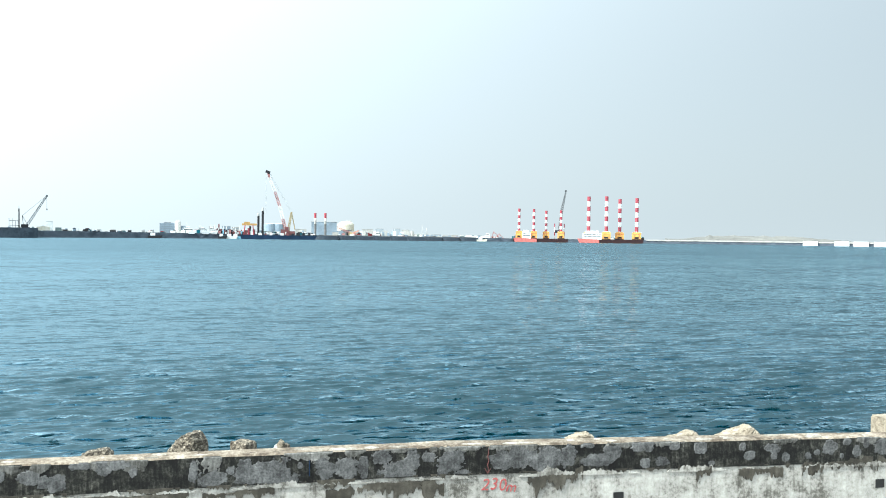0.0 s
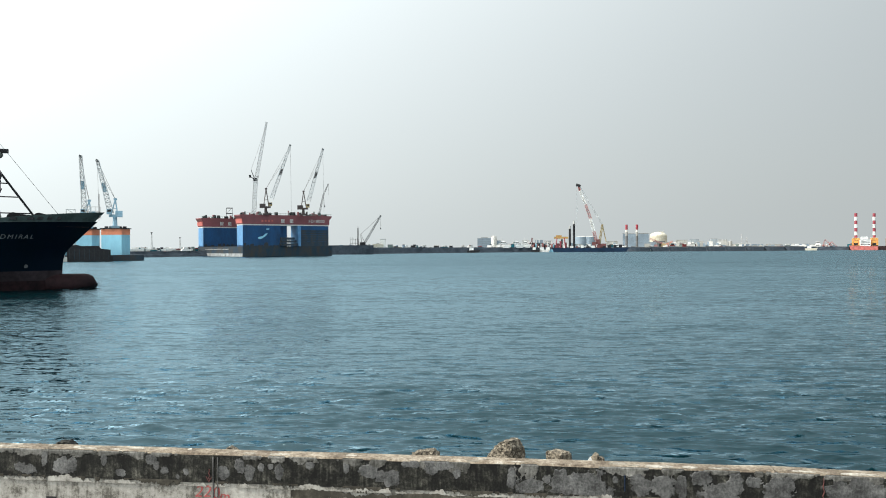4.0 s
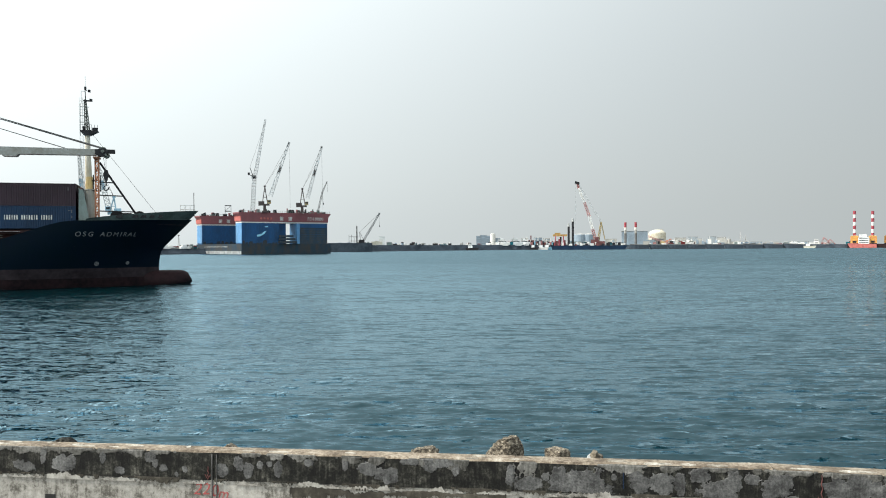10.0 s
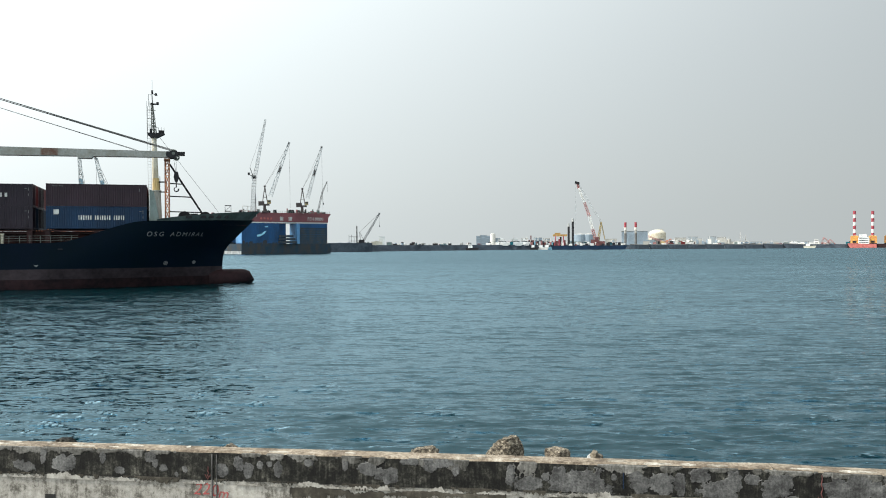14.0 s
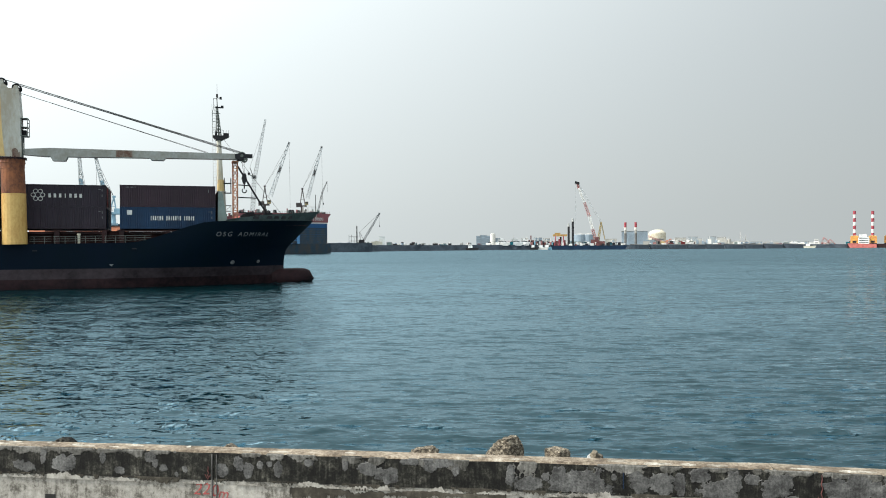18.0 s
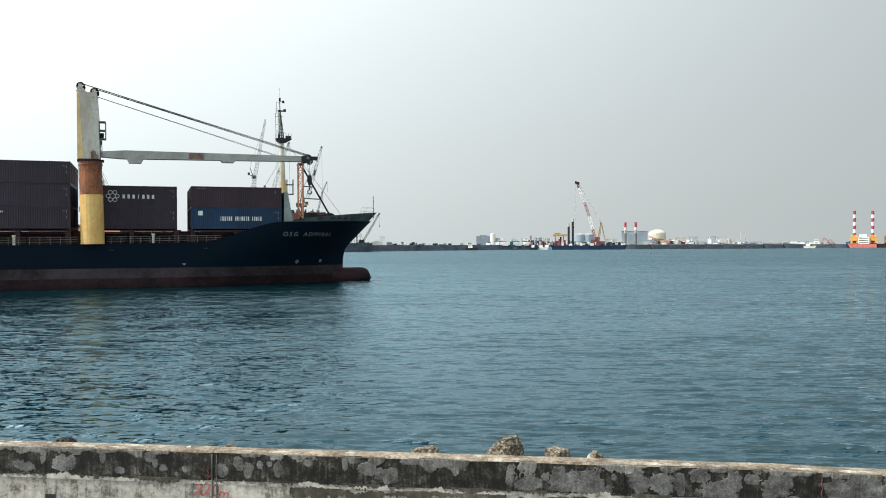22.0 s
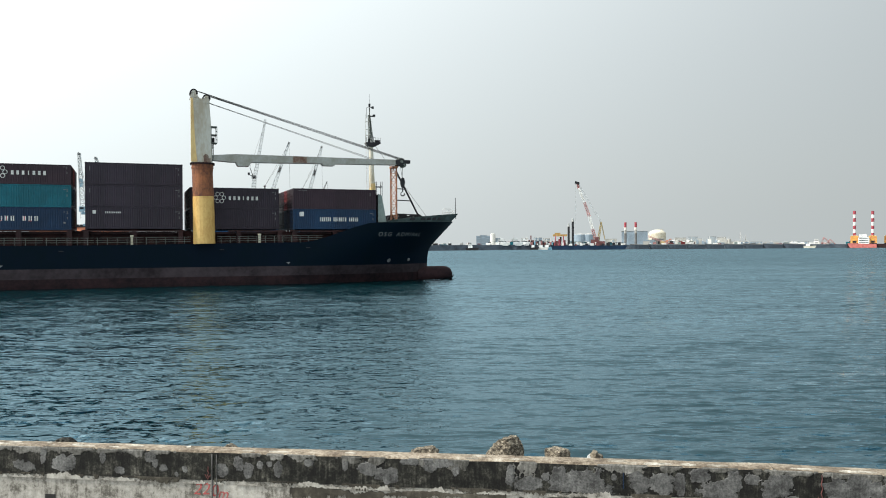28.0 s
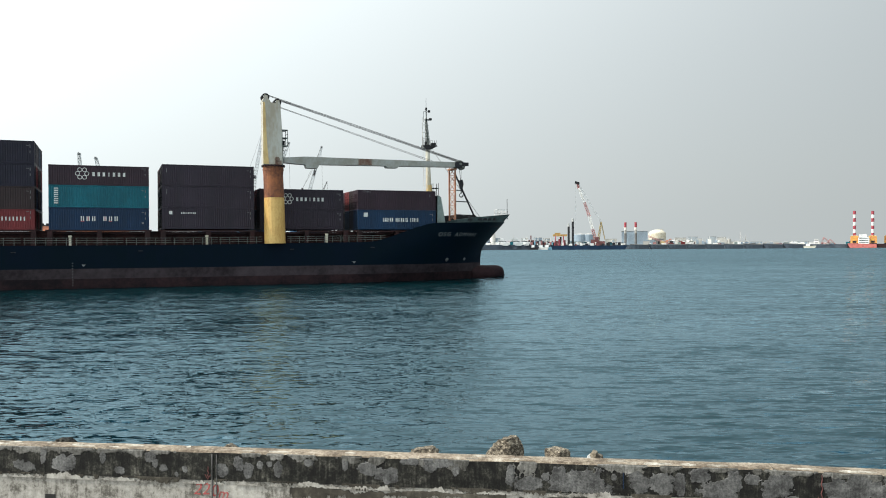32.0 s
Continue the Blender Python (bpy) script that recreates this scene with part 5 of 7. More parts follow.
M_CORAL = mat("coral_red_paint", (0.50, 0.13, 0.11), 0.7, scale=0.3, bump=0.05)
# the dock's own blue, lightened to carry the sun on its left-facing ends
M_ENDBLUE = mat("lightened_blue_paint", (0.10, 0.27, 0.50), 0.55, scale=0.08, bump=0.05, streak=0.5)
# floating dock with two wing walls
def rail_posts(bm, x0, x1, y, z, step, h):
    n = int((x1 - x0) / step)
    for i in range(n + 1):
        beam(bm, (x0 + step * i, y, z), (x0 + step * i, y, z + h), 0.1, 4)
    beam(bm, (x0, y, z + h), (x1, y, z + h), 0.1, 4)


dock = thing("floating_dock", at(-13.57, 612, 0, 22.4), "large blue floating dock with red upper walls and deck cranes", "floating dock")
DL = 68.5
bm = B()
box(bm, (DL / 2 + 1, 45.6, 3.2), (DL + 3, 92.4, 8.4))
part("pontoon", bm, M_PONTOON, dock, "rust-stained dark pontoon")
M_GREYDECK = mat("dark_blue_grey_plate", (0.026, 0.050, 0.080), 0.85, col2=(0.055, 0.060, 0.064), scale=0.3, fine=7, bump=0.15, streak=0.6, spec=0.1)
M_SALT = mat("salt_stained_plate", (0.36, 0.37, 0.37), 0.85, col2=(0.10, 0.10, 0.10), scale=0.5, fine=6, bump=0.1, streak=0.5, var=0.5)
for y, w in ((7.4, 15.6), (23.6, 15.6), (39.8, 15.6), (56.0, 15.6), (72.2, 15.6), (86.0, 11.0)):
    bm = B()
    box(bm, (-0.62, y, 0.9), (0.3, w, 2.8))
    part("salt_band", bm, M_SALT, dock, "pale salt-stained plate at the waterline")
for z, y0, y1 in ((5.4, 26, 74),):
    bm = B()
    box(bm, (-0.62, (y0 + y1) / 2, z), (0.24, y1 - y0, 0.5))
    part("rubbing_strake", bm, M_SALT, dock)
for y0 in (0, 80):
    for x0, x1 in ((0.0, 29.0), (42.6, DL)) if y0 == 0 else ((0.0, DL),):
        bm = B()
        box(bm, ((x0 + x1) / 2, y0 + 5.5, 15.0), (x1 - x0, 11, 15.2))
        wing = part("wing_wall", bm, M_DOCKBLUE, dock, "deep blue wing wall")
        bm = B()
        for k in range(int((x1 - x0) / 4.5)):
            box(bm, (x0 + 2.2 + 4.5 * k, y0 - 0.03, 15), (0.18, 0.12, 14.6))
        for z in (11.0, 15.5, 19.5):
            box(bm, ((x0 + x1) / 2, y0 - 0.03, z), (x1 - x0, 0.12, 0.14))
        part("plate_seam", bm, M_DOCKBLUE, wing)
        # end face turned to the sun: its brightness is put into the colour
        bm = B()
        box(bm, (x0 - 0.06, y0 + 5.5, 15.4), (0.2, 10.8, 14.2))
        part("end_plate", bm, M_ENDBLUE, wing, "end face painted in the brighter blue of sunlight")
    bm = B()
    box(bm, (DL / 2, y0 + 5.5, 23.0), (DL + 0.3, 11.3, 0.85))
    part("white_band", bm, M_WHITE, dock)
    bm = B()
    prism(bm, [(-0.4, 23.4), (DL + 0.4, 23.4), (DL + 0.7, 27.2), (DL + 2.6, 29.4), (DL + 2.6, 30.2), (-2.2, 30.2), (-2.2, 29.4), (-0.6, 27.2)], y0 - 0.5, y0 + 11.5)
    part("upper_wall", bm, M_DOCKRED, dock, "faded red upper wall, flared at the ends")
    # ends of the red band in coral, the sunlight on them put into the colour
    bm = B()
    box(bm, (-0.75, y0 + 5.5, 25.6), (0.5, 11.6, 3.2), ry=-6)
    part("corner_plate", bm, M_CORAL, dock)
    bm = B()
    rail_posts(bm, -2, DL + 2.4, y0 - 0.4, 30.2, 1.6, 1.25)
    part("top_rail", bm, M_GREEN, dock)
    rnd = random.Random(y0 + 3)
    for k in range(46):
        x = rnd.uniform(-1.5, DL)
        bm = B()
        h = rnd.uniform(0.6, 2.7) * (1 if k % 5 else 1.5)
        w, y = rnd.uniform(0.5, 3.0), y0 + rnd.uniform(1, 9)
        if k % 3 == 1:
            beam(bm, (x, y, 30.2), (x, y, 30.2 + h), w * 0.28, 8, w * 0.2)
        elif k % 3 == 2:
            prism(bm, [(x - w / 2, 30.2), (x + w / 2, 30.2), (x + w * 0.3, 30.2 + h), (x - w * 0.4, 30.2 + h * 0.7)], y - 0.7, y + 0.7)
        else:
            box(bm, (x, y, 30.2 + h / 2), (w, 1.6, h))
        part("deck_gear", bm, rnd.choice((M_GREEN, M_STEEL, M_DOCKRED, M_STEEL)), dock)
bm = B()
box(bm, (32.4, 7.2, 15.0), (6.8, 7.4, 15.2))
part("recessed_wall", bm, M_DOCKBLUE, dock, "blue wall set back behind the service barge")
bm = B()
box(bm, (43.7, -0.7, 14.9), (2.2, 1.6, 15.0))
part("corner_tower", bm, M_ENDBLUE, dock)
for z, x, w in ((8.6, 35.0, 14.0), (10.9, 34.6, 12.6), (13.0, 34.0, 10.6)):
    bm = B()
    box(bm, (x, 0.4, z), (w, 5, 1.7))
    for k in range(5):
        box(bm, (x - w * 0.42 + w * 0.21 * k, -2.16, z), (0.3, 0.14, 1.5))
    part("service_barge_block", bm, M_GREYDECK, dock, "dark grey service barge block")
for k in range(7):
    bm = B()
    box(bm, (56.7, -0.2, 8.3 + 1.75 * k), (23.2, 0.3, 1.6 if k < 5 else 1.4))
    part("fender_strip", bm, M_GREYDECK, dock, "dark blue-grey strip across the wing wall")
for k in range(4):
    bm = B()
    box(bm, (14.5 + 2.6 * k, -0.7, 25.9), (1.3, 0.3, 1.4))
    part("faded_lettering", bm, M_CORAL, dock)
for x, y in ((30.5, -0.7), (37.5, -0.7), (14.8, 79.2), (21.4, 79.2)):
    bm = B()
    for dx, h in ((-1.05, 2.3), (0.0, 2.7), (1.05, 2.3)):
        box(bm, (x + dx, y, 25.9), (0.34, 0.3, h))
    for dz, w in ((-1.2, 2.8), (-0.4, 2.2), (0.4, 2.6), (1.2, 2.8)):
        box(bm, (x, y - 0.02, 25.9 + dz), (w, 0.3, 0.3))
    part("large_character_bars", bm, M_LETTER, dock)
words("FD10000", 3.3, M_LETTER, "dock_number", dock, pose(58.2, -0.62, 25.9, 90, 0, 0), 0.1, 1.1)
# dark tide stains creeping up the lower walls
rnd = random.Random(21)
for y0 in (0, 80):
    x = 0.3
    while x < DL - 2:
        w, h = rnd.uniform(1.5, 4.0), rnd.uniform(0.6, 3.2) * (1.6 if x > 43 and y0 == 0 else 1.0)
        if y0 or not 28.5 < x + w < 45.5 and not 28.5 < x < 42.5:
            bm = B()
            prism(bm, [(x, 7.2), (x + w, 7.2), (x + w * 0.9, 7.4 + h), (x + w * 0.5, 7.4 + h * rnd.uniform(0.7, 1.3)), (x + w * 0.15, 7.4 + h * 0.8)], y0 - 0.09, y0 - 0.02)
            part("tide_stain", bm, M_PONTOON, dock)
        x += w
# a pale wave emblem
bm = B()
prism(bm, [(11.6, 14.0), (15.1, 14.9), (17.4, 16.7), (18.8, 16.7), (17.0, 14.6), (14.1, 12.9), (11.6, 12.7)], -0.15, -0.02)
prism(bm, [(17.5, 20.2), (20.0, 20.4), (20.2, 19.6), (18, 19.5)], -0.15, -0.02)
part("wave_emblem", bm, M_SKYBLUE, dock)


def quay_crane(name, az, r, base, slew, apex, boom0, boom1, mats, label, group, house=1.0):
    """A pedestal crane: heights in metres, boom ends as (bearing, height)."""
    k = radians(1) * r
    X = lambda a: (a - az) * k
    body, boom_mat = mats
    ob = thing(name, at(az, r, 0), label, "crane", group)
    bm = B()
    beam(bm, (0, 0, base), (0, 0, slew), 1.3, 8, 1.0)
    box(bm, (0, 0, base + 0.5), (4.2, 4.2, 1.0))
    part("pedestal", bm, body, ob)
    bm = B()
    box(bm, (-2.3 * house, 0, slew + 1.5), (4.2 * abs(house), 3.6, 3.0))
    box(bm, (1.2 * house, 0, slew + 0.6), (4.6 * abs(house), 3.4, 1.2))
    part("machine_house", bm, body, ob)
    bm = B()
    box(bm, (3.3 * house, -1.6, slew + 2.6), (2.4, 1.8, 2.6))
    cab = part("cab", bm, M_OCHRE if body is M_CRANEDARK else body, ob)
    bm = B()
    box(bm, (3.3 * house, -2.52, slew + 3.0), (1.8, 0.06, 1.1))
    part("cab_window", bm, M_GLASS, cab)
    bm = B()
    for y in (-1.3, 1.3):
        beam(bm, (-1.6 * house, y, slew + 1), (0.2, y * 0.5, apex), 0.3, 5)
        beam(bm, (2.2 * house, y, slew + 1), (0.2, y * 0.5, apex), 0.3, 5)
    box(bm, (0.2, 0, apex), (1.6, 1.6, 1.0))
    for q in (0.35, 0.65):
        beam(bm, (-1.6 * house * (1 - q), -1, slew + 1 + (apex - slew) * q), (2.2 * house * (1 - q), -1, slew + 1 + (apex - slew) * q), 0.2, 4)
    part("a_frame", bm, body, ob)
    p, q = Vector((X(boom0[0]), 0, boom0[1])), Vector((X(boom1[0]), 0, boom1[1]))
    bm = B()
    lattice(bm, p, q, 2.6, 1.3, 14, 0.22)
    boom = part("boom", bm, boom_mat, ob)
    bm = B()
    box(bm, q, (1.6, 1.2, 1.0), ry=25)
    part("boom_head", bm, M_STEEL, boom)
    bm = B()
    box(bm, p.lerp(q, 0.5), (1.5, 1.5, 4.5), ry=math.degrees(math.atan2(q.x - p.x, q.z - p.z)))
    part("boom_panel", bm, body, boom)
    bm = B()
    beam(bm, (0.2, 0, apex), q, 0.09, 3)
    beam(bm, (0.2, 0.6, apex), p.lerp(q, 0.75), 0.09, 3)
    part("pendant", bm, M_WIRE, ob)
    bm = B()
    beam(bm, q, (q.x + 0.6, 0, slew - 2), 0.07, 3)
    part("hoist_wire", bm, M_WIRE, ob)
    return ob


M_CRANERED = mat("faded_crane_red", (0.16, 0.05, 0.048), 0.7, scale=0.3, bump=0.05)
# lattice grey lightened in its colour for the haze and sun on far booms
M_CRANEGREY = mat("haze_lightened_crane_grey", (0.52, 0.53, 0.53), 0.7, scale=0.3, bump=0.05)
M_CRANEDARK = mat("dark_crane_brown", (0.065, 0.048, 0.046), 0.75, scale=0.3, bump=0.05)
# red paled in its colour for haze and sun, not by age
M_CRANEPALE = mat("haze_paled_red", (0.42, 0.19, 0.18), 0.75, scale=0.3, bump=0.05)
M_OCHRE = mat("dull_ochre_paint", (0.42, 0.32, 0.16), 0.75, scale=0.3, bump=0.05)
M_PIER = mat("weathered_pier_concrete", (0.15, 0.155, 0.16), 0.9, scale=0.1, bump=0.05)
M_GANTRY = mat("dusty_yellow_paint", (0.50, 0.29, 0.09), 0.75, scale=0.3, bump=0.05)
M_CRANEBLUE = mat("pale_blue_crane_paint", (0.30, 0.47, 0.58), 0.6, scale=0.3, bump=0.05)
quay_crane("dock_crane", -12.07, 618, 30.2, 35.2, 49.2, (-11.68, 42), (-10.43, 81), (M_CRANEDARK, M_CRANEGREY), "dark brown pedestal crane with a grey lattice boom on the dock", "cranes on the blue dock")
quay_crane("dock_crane", -9.58, 626, 30.2, 34.6, 48.0, (-9.22, 41), (-8.25, 79.3), (M_CRANEDARK, M_CRANEGREY), "dark brown pedestal crane with a grey lattice boom on the dock", "cranes on the blue dock")
tower = thing("tower_crane", at(-12.8, 676, 0), "tall pale lattice luffing crane on the dock's far wall", "crane", "cranes on the blue dock")
bm = B()
lattice(bm, (-0.8, 0, 30.2), (0.8, 0, 60.5), 3.2, 3.0, 12, 0.26)
part("lattice_tower", bm, M_CRANEGREY, tower)
bm = B()
lattice(bm, (1.2, 0, 60.5), (9.6, 0, 106.2), 2.8, 1.2, 18, 0.22)
part("boom", bm, M_CRANEGREY, tower)
bm = B()
box(bm, (0.4, 0, 60.5), (3.4, 2.4, 2.6))
beam(bm, (0, 0, 61), (-2.6, 0, 68), 0.35, 4)
beam(bm, (0, 0, 61), (-3.6, 0, 62.5), 0.4, 4)
box(bm, (-3.4, 0, 63), (1.6, 1.6, 2.0))
part("slewing_unit", bm, M_STEEL, tower)
bm = B()
beam(bm, (-2.6, 0, 68), (8.8, 0, 102), 0.08, 3)
part("pendant", bm, M_WIRE, tower)
derrick = thing("derrick", at(-8.54, 620, 0), "slim grey derrick leaning over the dock", "crane", "cranes on the blue dock")
bm = B()
lattice(bm, (0, 0, 30.2), (3.4, 0, 45), 1.1, 0.9, 7, 0.14)
lattice(bm, (3.4, 0, 45), (7.0, 0, 53.2), 0.9, 0.5, 4, 0.12)
part("boom", bm, M_STEEL, derrick)
bm = B()
beam(bm, (7.0, 0, 53.2), (7.3, 0, 45), 0.07, 3)
beam(bm, (3.4, 0, 45), (4.2, 0, 37), 0.07, 3)
box(bm, (4.2, 0, 36.6), (0.7, 0.5, 1.2))
part("hook", bm, M_STEEL, derrick)
gantry = thing("deck_gantry", at(-14.45, 690, 0), "small steel frame standing on the dock", "frame")
bm = B()
for x in (-2.3, 2.3):
    for y in (-2, 2):
        beam(bm, (x, y, 30.2), (x, y, 38.4), 0.22, 4)
for z in (34.0, 38.4):
    box(bm, (0, 0, z), (5.2, 4.4, 0.5))
beam(bm, (-2.3, -2, 34), (2.3, -2, 38.4), 0.15, 4)
part("frame", bm, M_STEEL, gantry)

# pale blue floating dock
dock2 = thing("floating_dock", at(-22.6, 440, 0), "pale blue floating dock with orange-topped towers and cranes", "floating dock")
K2 = radians(1) * 440
bm = B()
box(bm, (-4, 10, 0.9), (50, 34, 3.8))
part("pontoon", bm, M_PONTOON, dock2)
for a0, a1, y in ((-26.2, -24.55, 2), (-23.85, -22.62, 18), (-22.2, -20.82, 4)):
    x0, x1 = (a0 + 22.6) * K2, (a1 + 22.6) * K2
    c, w = (x0 + x1) / 2, (x1 - x0)
    bm = B()
    box(bm, (c, y, 7.7), (w * 1.0, w * 0.78, 10.2), rz=-30)
    tw = part("dock_tower", bm, M_SKYBLUE, dock2, "pale blue tower, streaked")
    bm = B()
    box(bm, (c, y, 14.2), (w * 1.01, w * 0.79, 2.9), rz=-30)
    part("orange_top", bm, M_ORANGE, tw)
    bm = B()
    box(bm, (c, y, 15.85), (w * 1.1, w * 0.88, 0.5), rz=-30)
    for q in range(5):
        box(bm, (c - w * 0.4 + w * 0.2 * q, y, 16.5), (0.9, 2, 1.0), rz=-30)
    part("top_deck", bm, M_STEEL, tw)
lt = thing("lattice_tower", at(-24.15, 446, 2.8), "dark scaffold tower on the pale blue dock", "tower")
bm = B()
lattice(bm, (0, 0, 0), (0, 0, 22.5), 4.6, 4.0, 9, 0.2)
part("scaffold", bm, M_CRANEGREY, lt)
bg = thing("work_barge", at(-23.0, 424, 0), "dark steel work barge moored beside the pale blue dock", "barge")
bm = B()
prism(bm, [(-10.2, -0.5), (-10.2, 7.4), (-6, 7.7), (-4, 7.2), (3.5, 7.2), (4.5, 5.9), (8.6, 5.4), (8.6, 2.6), (9.6, 2.4), (9.6, -0.5)], -4, 4)
part("hull", bm, M_STEEL, bg)
bm = B()
for k in range(9):
    box(bm, (-9 + 2.1 * k, -4.06, 3.4), (0.2, 0.14, 5.0))
part("fender_ribs", bm, M_PONTOON, bg)
bm = B()
box(bm, (-15, -3, 1.0), (10, 6, 2.4))
rail_posts(bm, -20, -10.5, -5.9, 2.2, 1.5, 1.4)
part("low_pontoon", bm, M_CONC, bg)
quay_crane("dock_crane", -23.1, 456, 16.2, 22.0, 30.2, (-23.34, 23.4), (-23.56, 52.4), (M_CRANEBLUE, M_CRANEGREY), "pale blue pedestal crane with a grey lattice boom", "cranes on the pale blue dock", -0.8)
quay_crane("dock_crane", -21.56, 443, 16.2, 21.6, 30.4, (-21.8, 23.2), (-22.58, 49.2), (M_CRANEBLUE, M_CRANEGREY), "pale blue pedestal crane with a grey lattice boom", "cranes on the pale blue dock", -0.8)

# storage yard on the quay
bm = B()
box(bm, (0, 12, 3.9), (42, 26, 9.4))
yard = part("quay_block", bm, M_SHORE)
yard.matrix_basis = at(-6.35, 796, 0, 6)
tagged(yard, "dark raised quay of the storage yard", "quay", kind="structure")
rig = thing("drilling_mast", at(-5.9, 805, 0), "thin lattice drilling mast on the quay", "mast")
bm = B()
lattice(bm, (0, 0, 8.2), (0, 0, 25), 1.2, 0.7, 9, 0.18)
beam(bm, (0, 0, 25), (0, 0, 27), 0.12, 4)
part("mast", bm, M_STEEL, rig)
bm = B()
for z in (10.5, 14.5):
    box(bm, (-3.4, 0, z), (8.6, 4, 0.3))
for x in (-7.5, -5, -2.5, 0):
    beam(bm, (x, -1.8, 8.2), (x, -1.8, 16.5 if x < -3 else 14.5), 0.18, 4)
part("platform", bm, M_STEEL, rig)
crawl = thing("crawler_crane", at(-5.2, 802, 0), "grey crawler crane with a raised lattice boom on the quay", "crane")
bm = B()
lattice(bm, (-3.6, 0, 10.5), (11.8, 0, 36.5), 1.9, 1.1, 12, 0.26)
box(bm, (11.8, 0, 36.5), (1.6, 1, 1.6))
part("boom", bm, M_PIER, crawl)
bm = B()
box(bm, (-5.4, 0, 10.2), (5.6, 3.4, 2.6))
box(bm, (-4.5, 0, 8.6), (6.4, 4.6, 1.2))
part("crane_house", bm, M_STEEL, crawl)
bm = B()
beam(bm, (-6.4, 0, 11), (-7.2, 0, 19), 0.3, 4)
beam(bm, (-7.2, 0, 19), (11, 0, 36), 0.14, 3)
beam(bm, (-7.2, 0, 19), (-3.0, 0, 11), 0.2, 4)
beam(bm, (11.5, 0, 36), (11.9, 0, 25), 0.09, 3)
box(bm, (11.9, 0, 24.6), (0.8, 0.6, 1.4))
part("gantry_and_hook", bm, M_STEEL, crawl)


def shed(az, r, w, d, z0, z1, material, label, roof=0.0, name="shed", category="building", windows=0, group=""):
    """A far building: walls, roof slab and, where they show, rows of windows."""
    ob = thing(name, at(az, r, 0), label, category, group)
    bm = B()
    if roof:
        prism(bm, [(-w / 2, z0), (w / 2, z0), (w / 2, z1), (0, z1 + roof), (-w / 2, z1)], 0, d)
    else:
        box(bm, (0, d / 2, (z0 + z1) / 2), (w, d, z1 - z0))
    part("wall", bm, material, ob)
    bm = B()
    box(bm, (0, d / 2, z1 + roof + 0.2), (w * (0.2 if roof else 1.03), d * 1.03, 0.4))
    part("roof", bm, M_CONC, ob)
    for k in range(windows):
        bm = B()
        box(bm, (0, -0.05, z0 + (z1 - z0) * (k + 0.7) / (windows + 0.4)), (w * 0.86, 0.14, (z1 - z0) / (windows + 0.4) * 0.4))
        part("window_row", bm, M_PALEGLASS, ob)
    return ob


shed(-4.2, 815, 5.4, 6, 6.5, 14.2, M_PAPER, "small white block on the quay")
shed(-4.55, 812, 11, 6, 6.5, 9.6, M_CREAM, "low pale shed on the quay", 0.6)
shed(-3.7, 816, 5, 5, 6.3, 9.0, M_GREEN, "low grey-green hut on the quay")
# loose stores, vehicles and huts along the shore
rnd = random.Random(11)
STORE = [(M_WHITE, "white"), (M_CON["red"], "red"), (M_GREEN, "grey-green"), (M_BLOCK, "grey-blue"), (M_CONC, "pale grey"), (M_PAPER, "white"), (M_CON["teal"], "teal"), (M_STEEL, "dark grey"), (M_CONC, "pale grey")]


def store(az, r, big=1.0):
    m, tint = rnd.choice(STORE)
    w, h = rnd.uniform(2.5, 9) * big, rnd.uniform(1.4, 3.6) * big
    ob = thing("yard_store", at(az, r, shore_top(az) - 0.4, rnd.uniform(-20, 20)), tint + " store standing on the far shore", "store", "stores along the far shore")
    bm = B()
    box(bm, (0, 0, h / 2), (w, 3.5, h))
    part("body", bm, m, ob)
    bm = B()
    if rnd.random() < 0.5:
        prism(bm, [(-w / 2 - 0.2, h), (w / 2 + 0.2, h), (w * 0.3, h + 0.9), (-w * 0.3, h + 0.9)], -1.8, 1.8)
    else:
        box(bm, (w * 0.2, 0, h + 0.5), (w * 0.4, 3, 1.0))
    part("top", bm, rnd.choice(STORE)[0], ob)


for k in range(46):
    az = rnd.uniform(-7.2, 4)
    store(az, shore_r(az) + rnd.uniform(3, 12), 0.8)
for k in range(34):
    az = rnd.uniform(3.6, 12)
    store(az, shore_r(az) + rnd.uniform(3, 12), 1.25)
for k in range(26):
    az = rnd.uniform(-21.5, -16.4)
    store(az, shore_r(az) + rnd.uniform(3, 14), 0.75)
for k in range(22):
    az = rnd.uniform(13, 25)
    store(az, shore_r(az) + rnd.uniform(3, 14), 1.1)
for k in range(16):
    az = rnd.uniform(-0.5, 36)
    store(az, shore_r(az) + rnd.uniform(40, 160), 1.3)
for k in range(40):
    az = rnd.uniform(4.0, 12.3) if k < 28 else rnd.uniform(-21, -16.5)
    ob = thing("parked_boat" if k < 28 else "parked_truck", at(az, shore_r(az) + rnd.uniform(0.5, 3), shore_top(az) - 0.2, rnd.uniform(-25, 25)),
               "small white boat laid up on the shore" if k < 28 else "white lorry parked on the far shore", "boat" if k < 28 else "lorry", "laid-up boats" if k < 28 else "parked lorries")
    L = rnd.uniform(4, 8)
    bm = B()
    prism(bm, [(-L / 2, 0.2), (L * 0.4, 0.2), (L * 0.55, 1.9), (-L / 2, 1.7)], -1.1, 1.1)
    part("hull" if k < 28 else "cargo_body", bm, rnd.choice((M_PAPER, M_PAPER, M_WHITE)), ob)
    bm = B()
    box(bm, (-L * 0.1, 0, 2.4), (L * 0.4, 1.8, 1.4))
    part("cabin", bm, rnd.choice((M_PAPER, M_GLASS, M_WHITE)), ob)
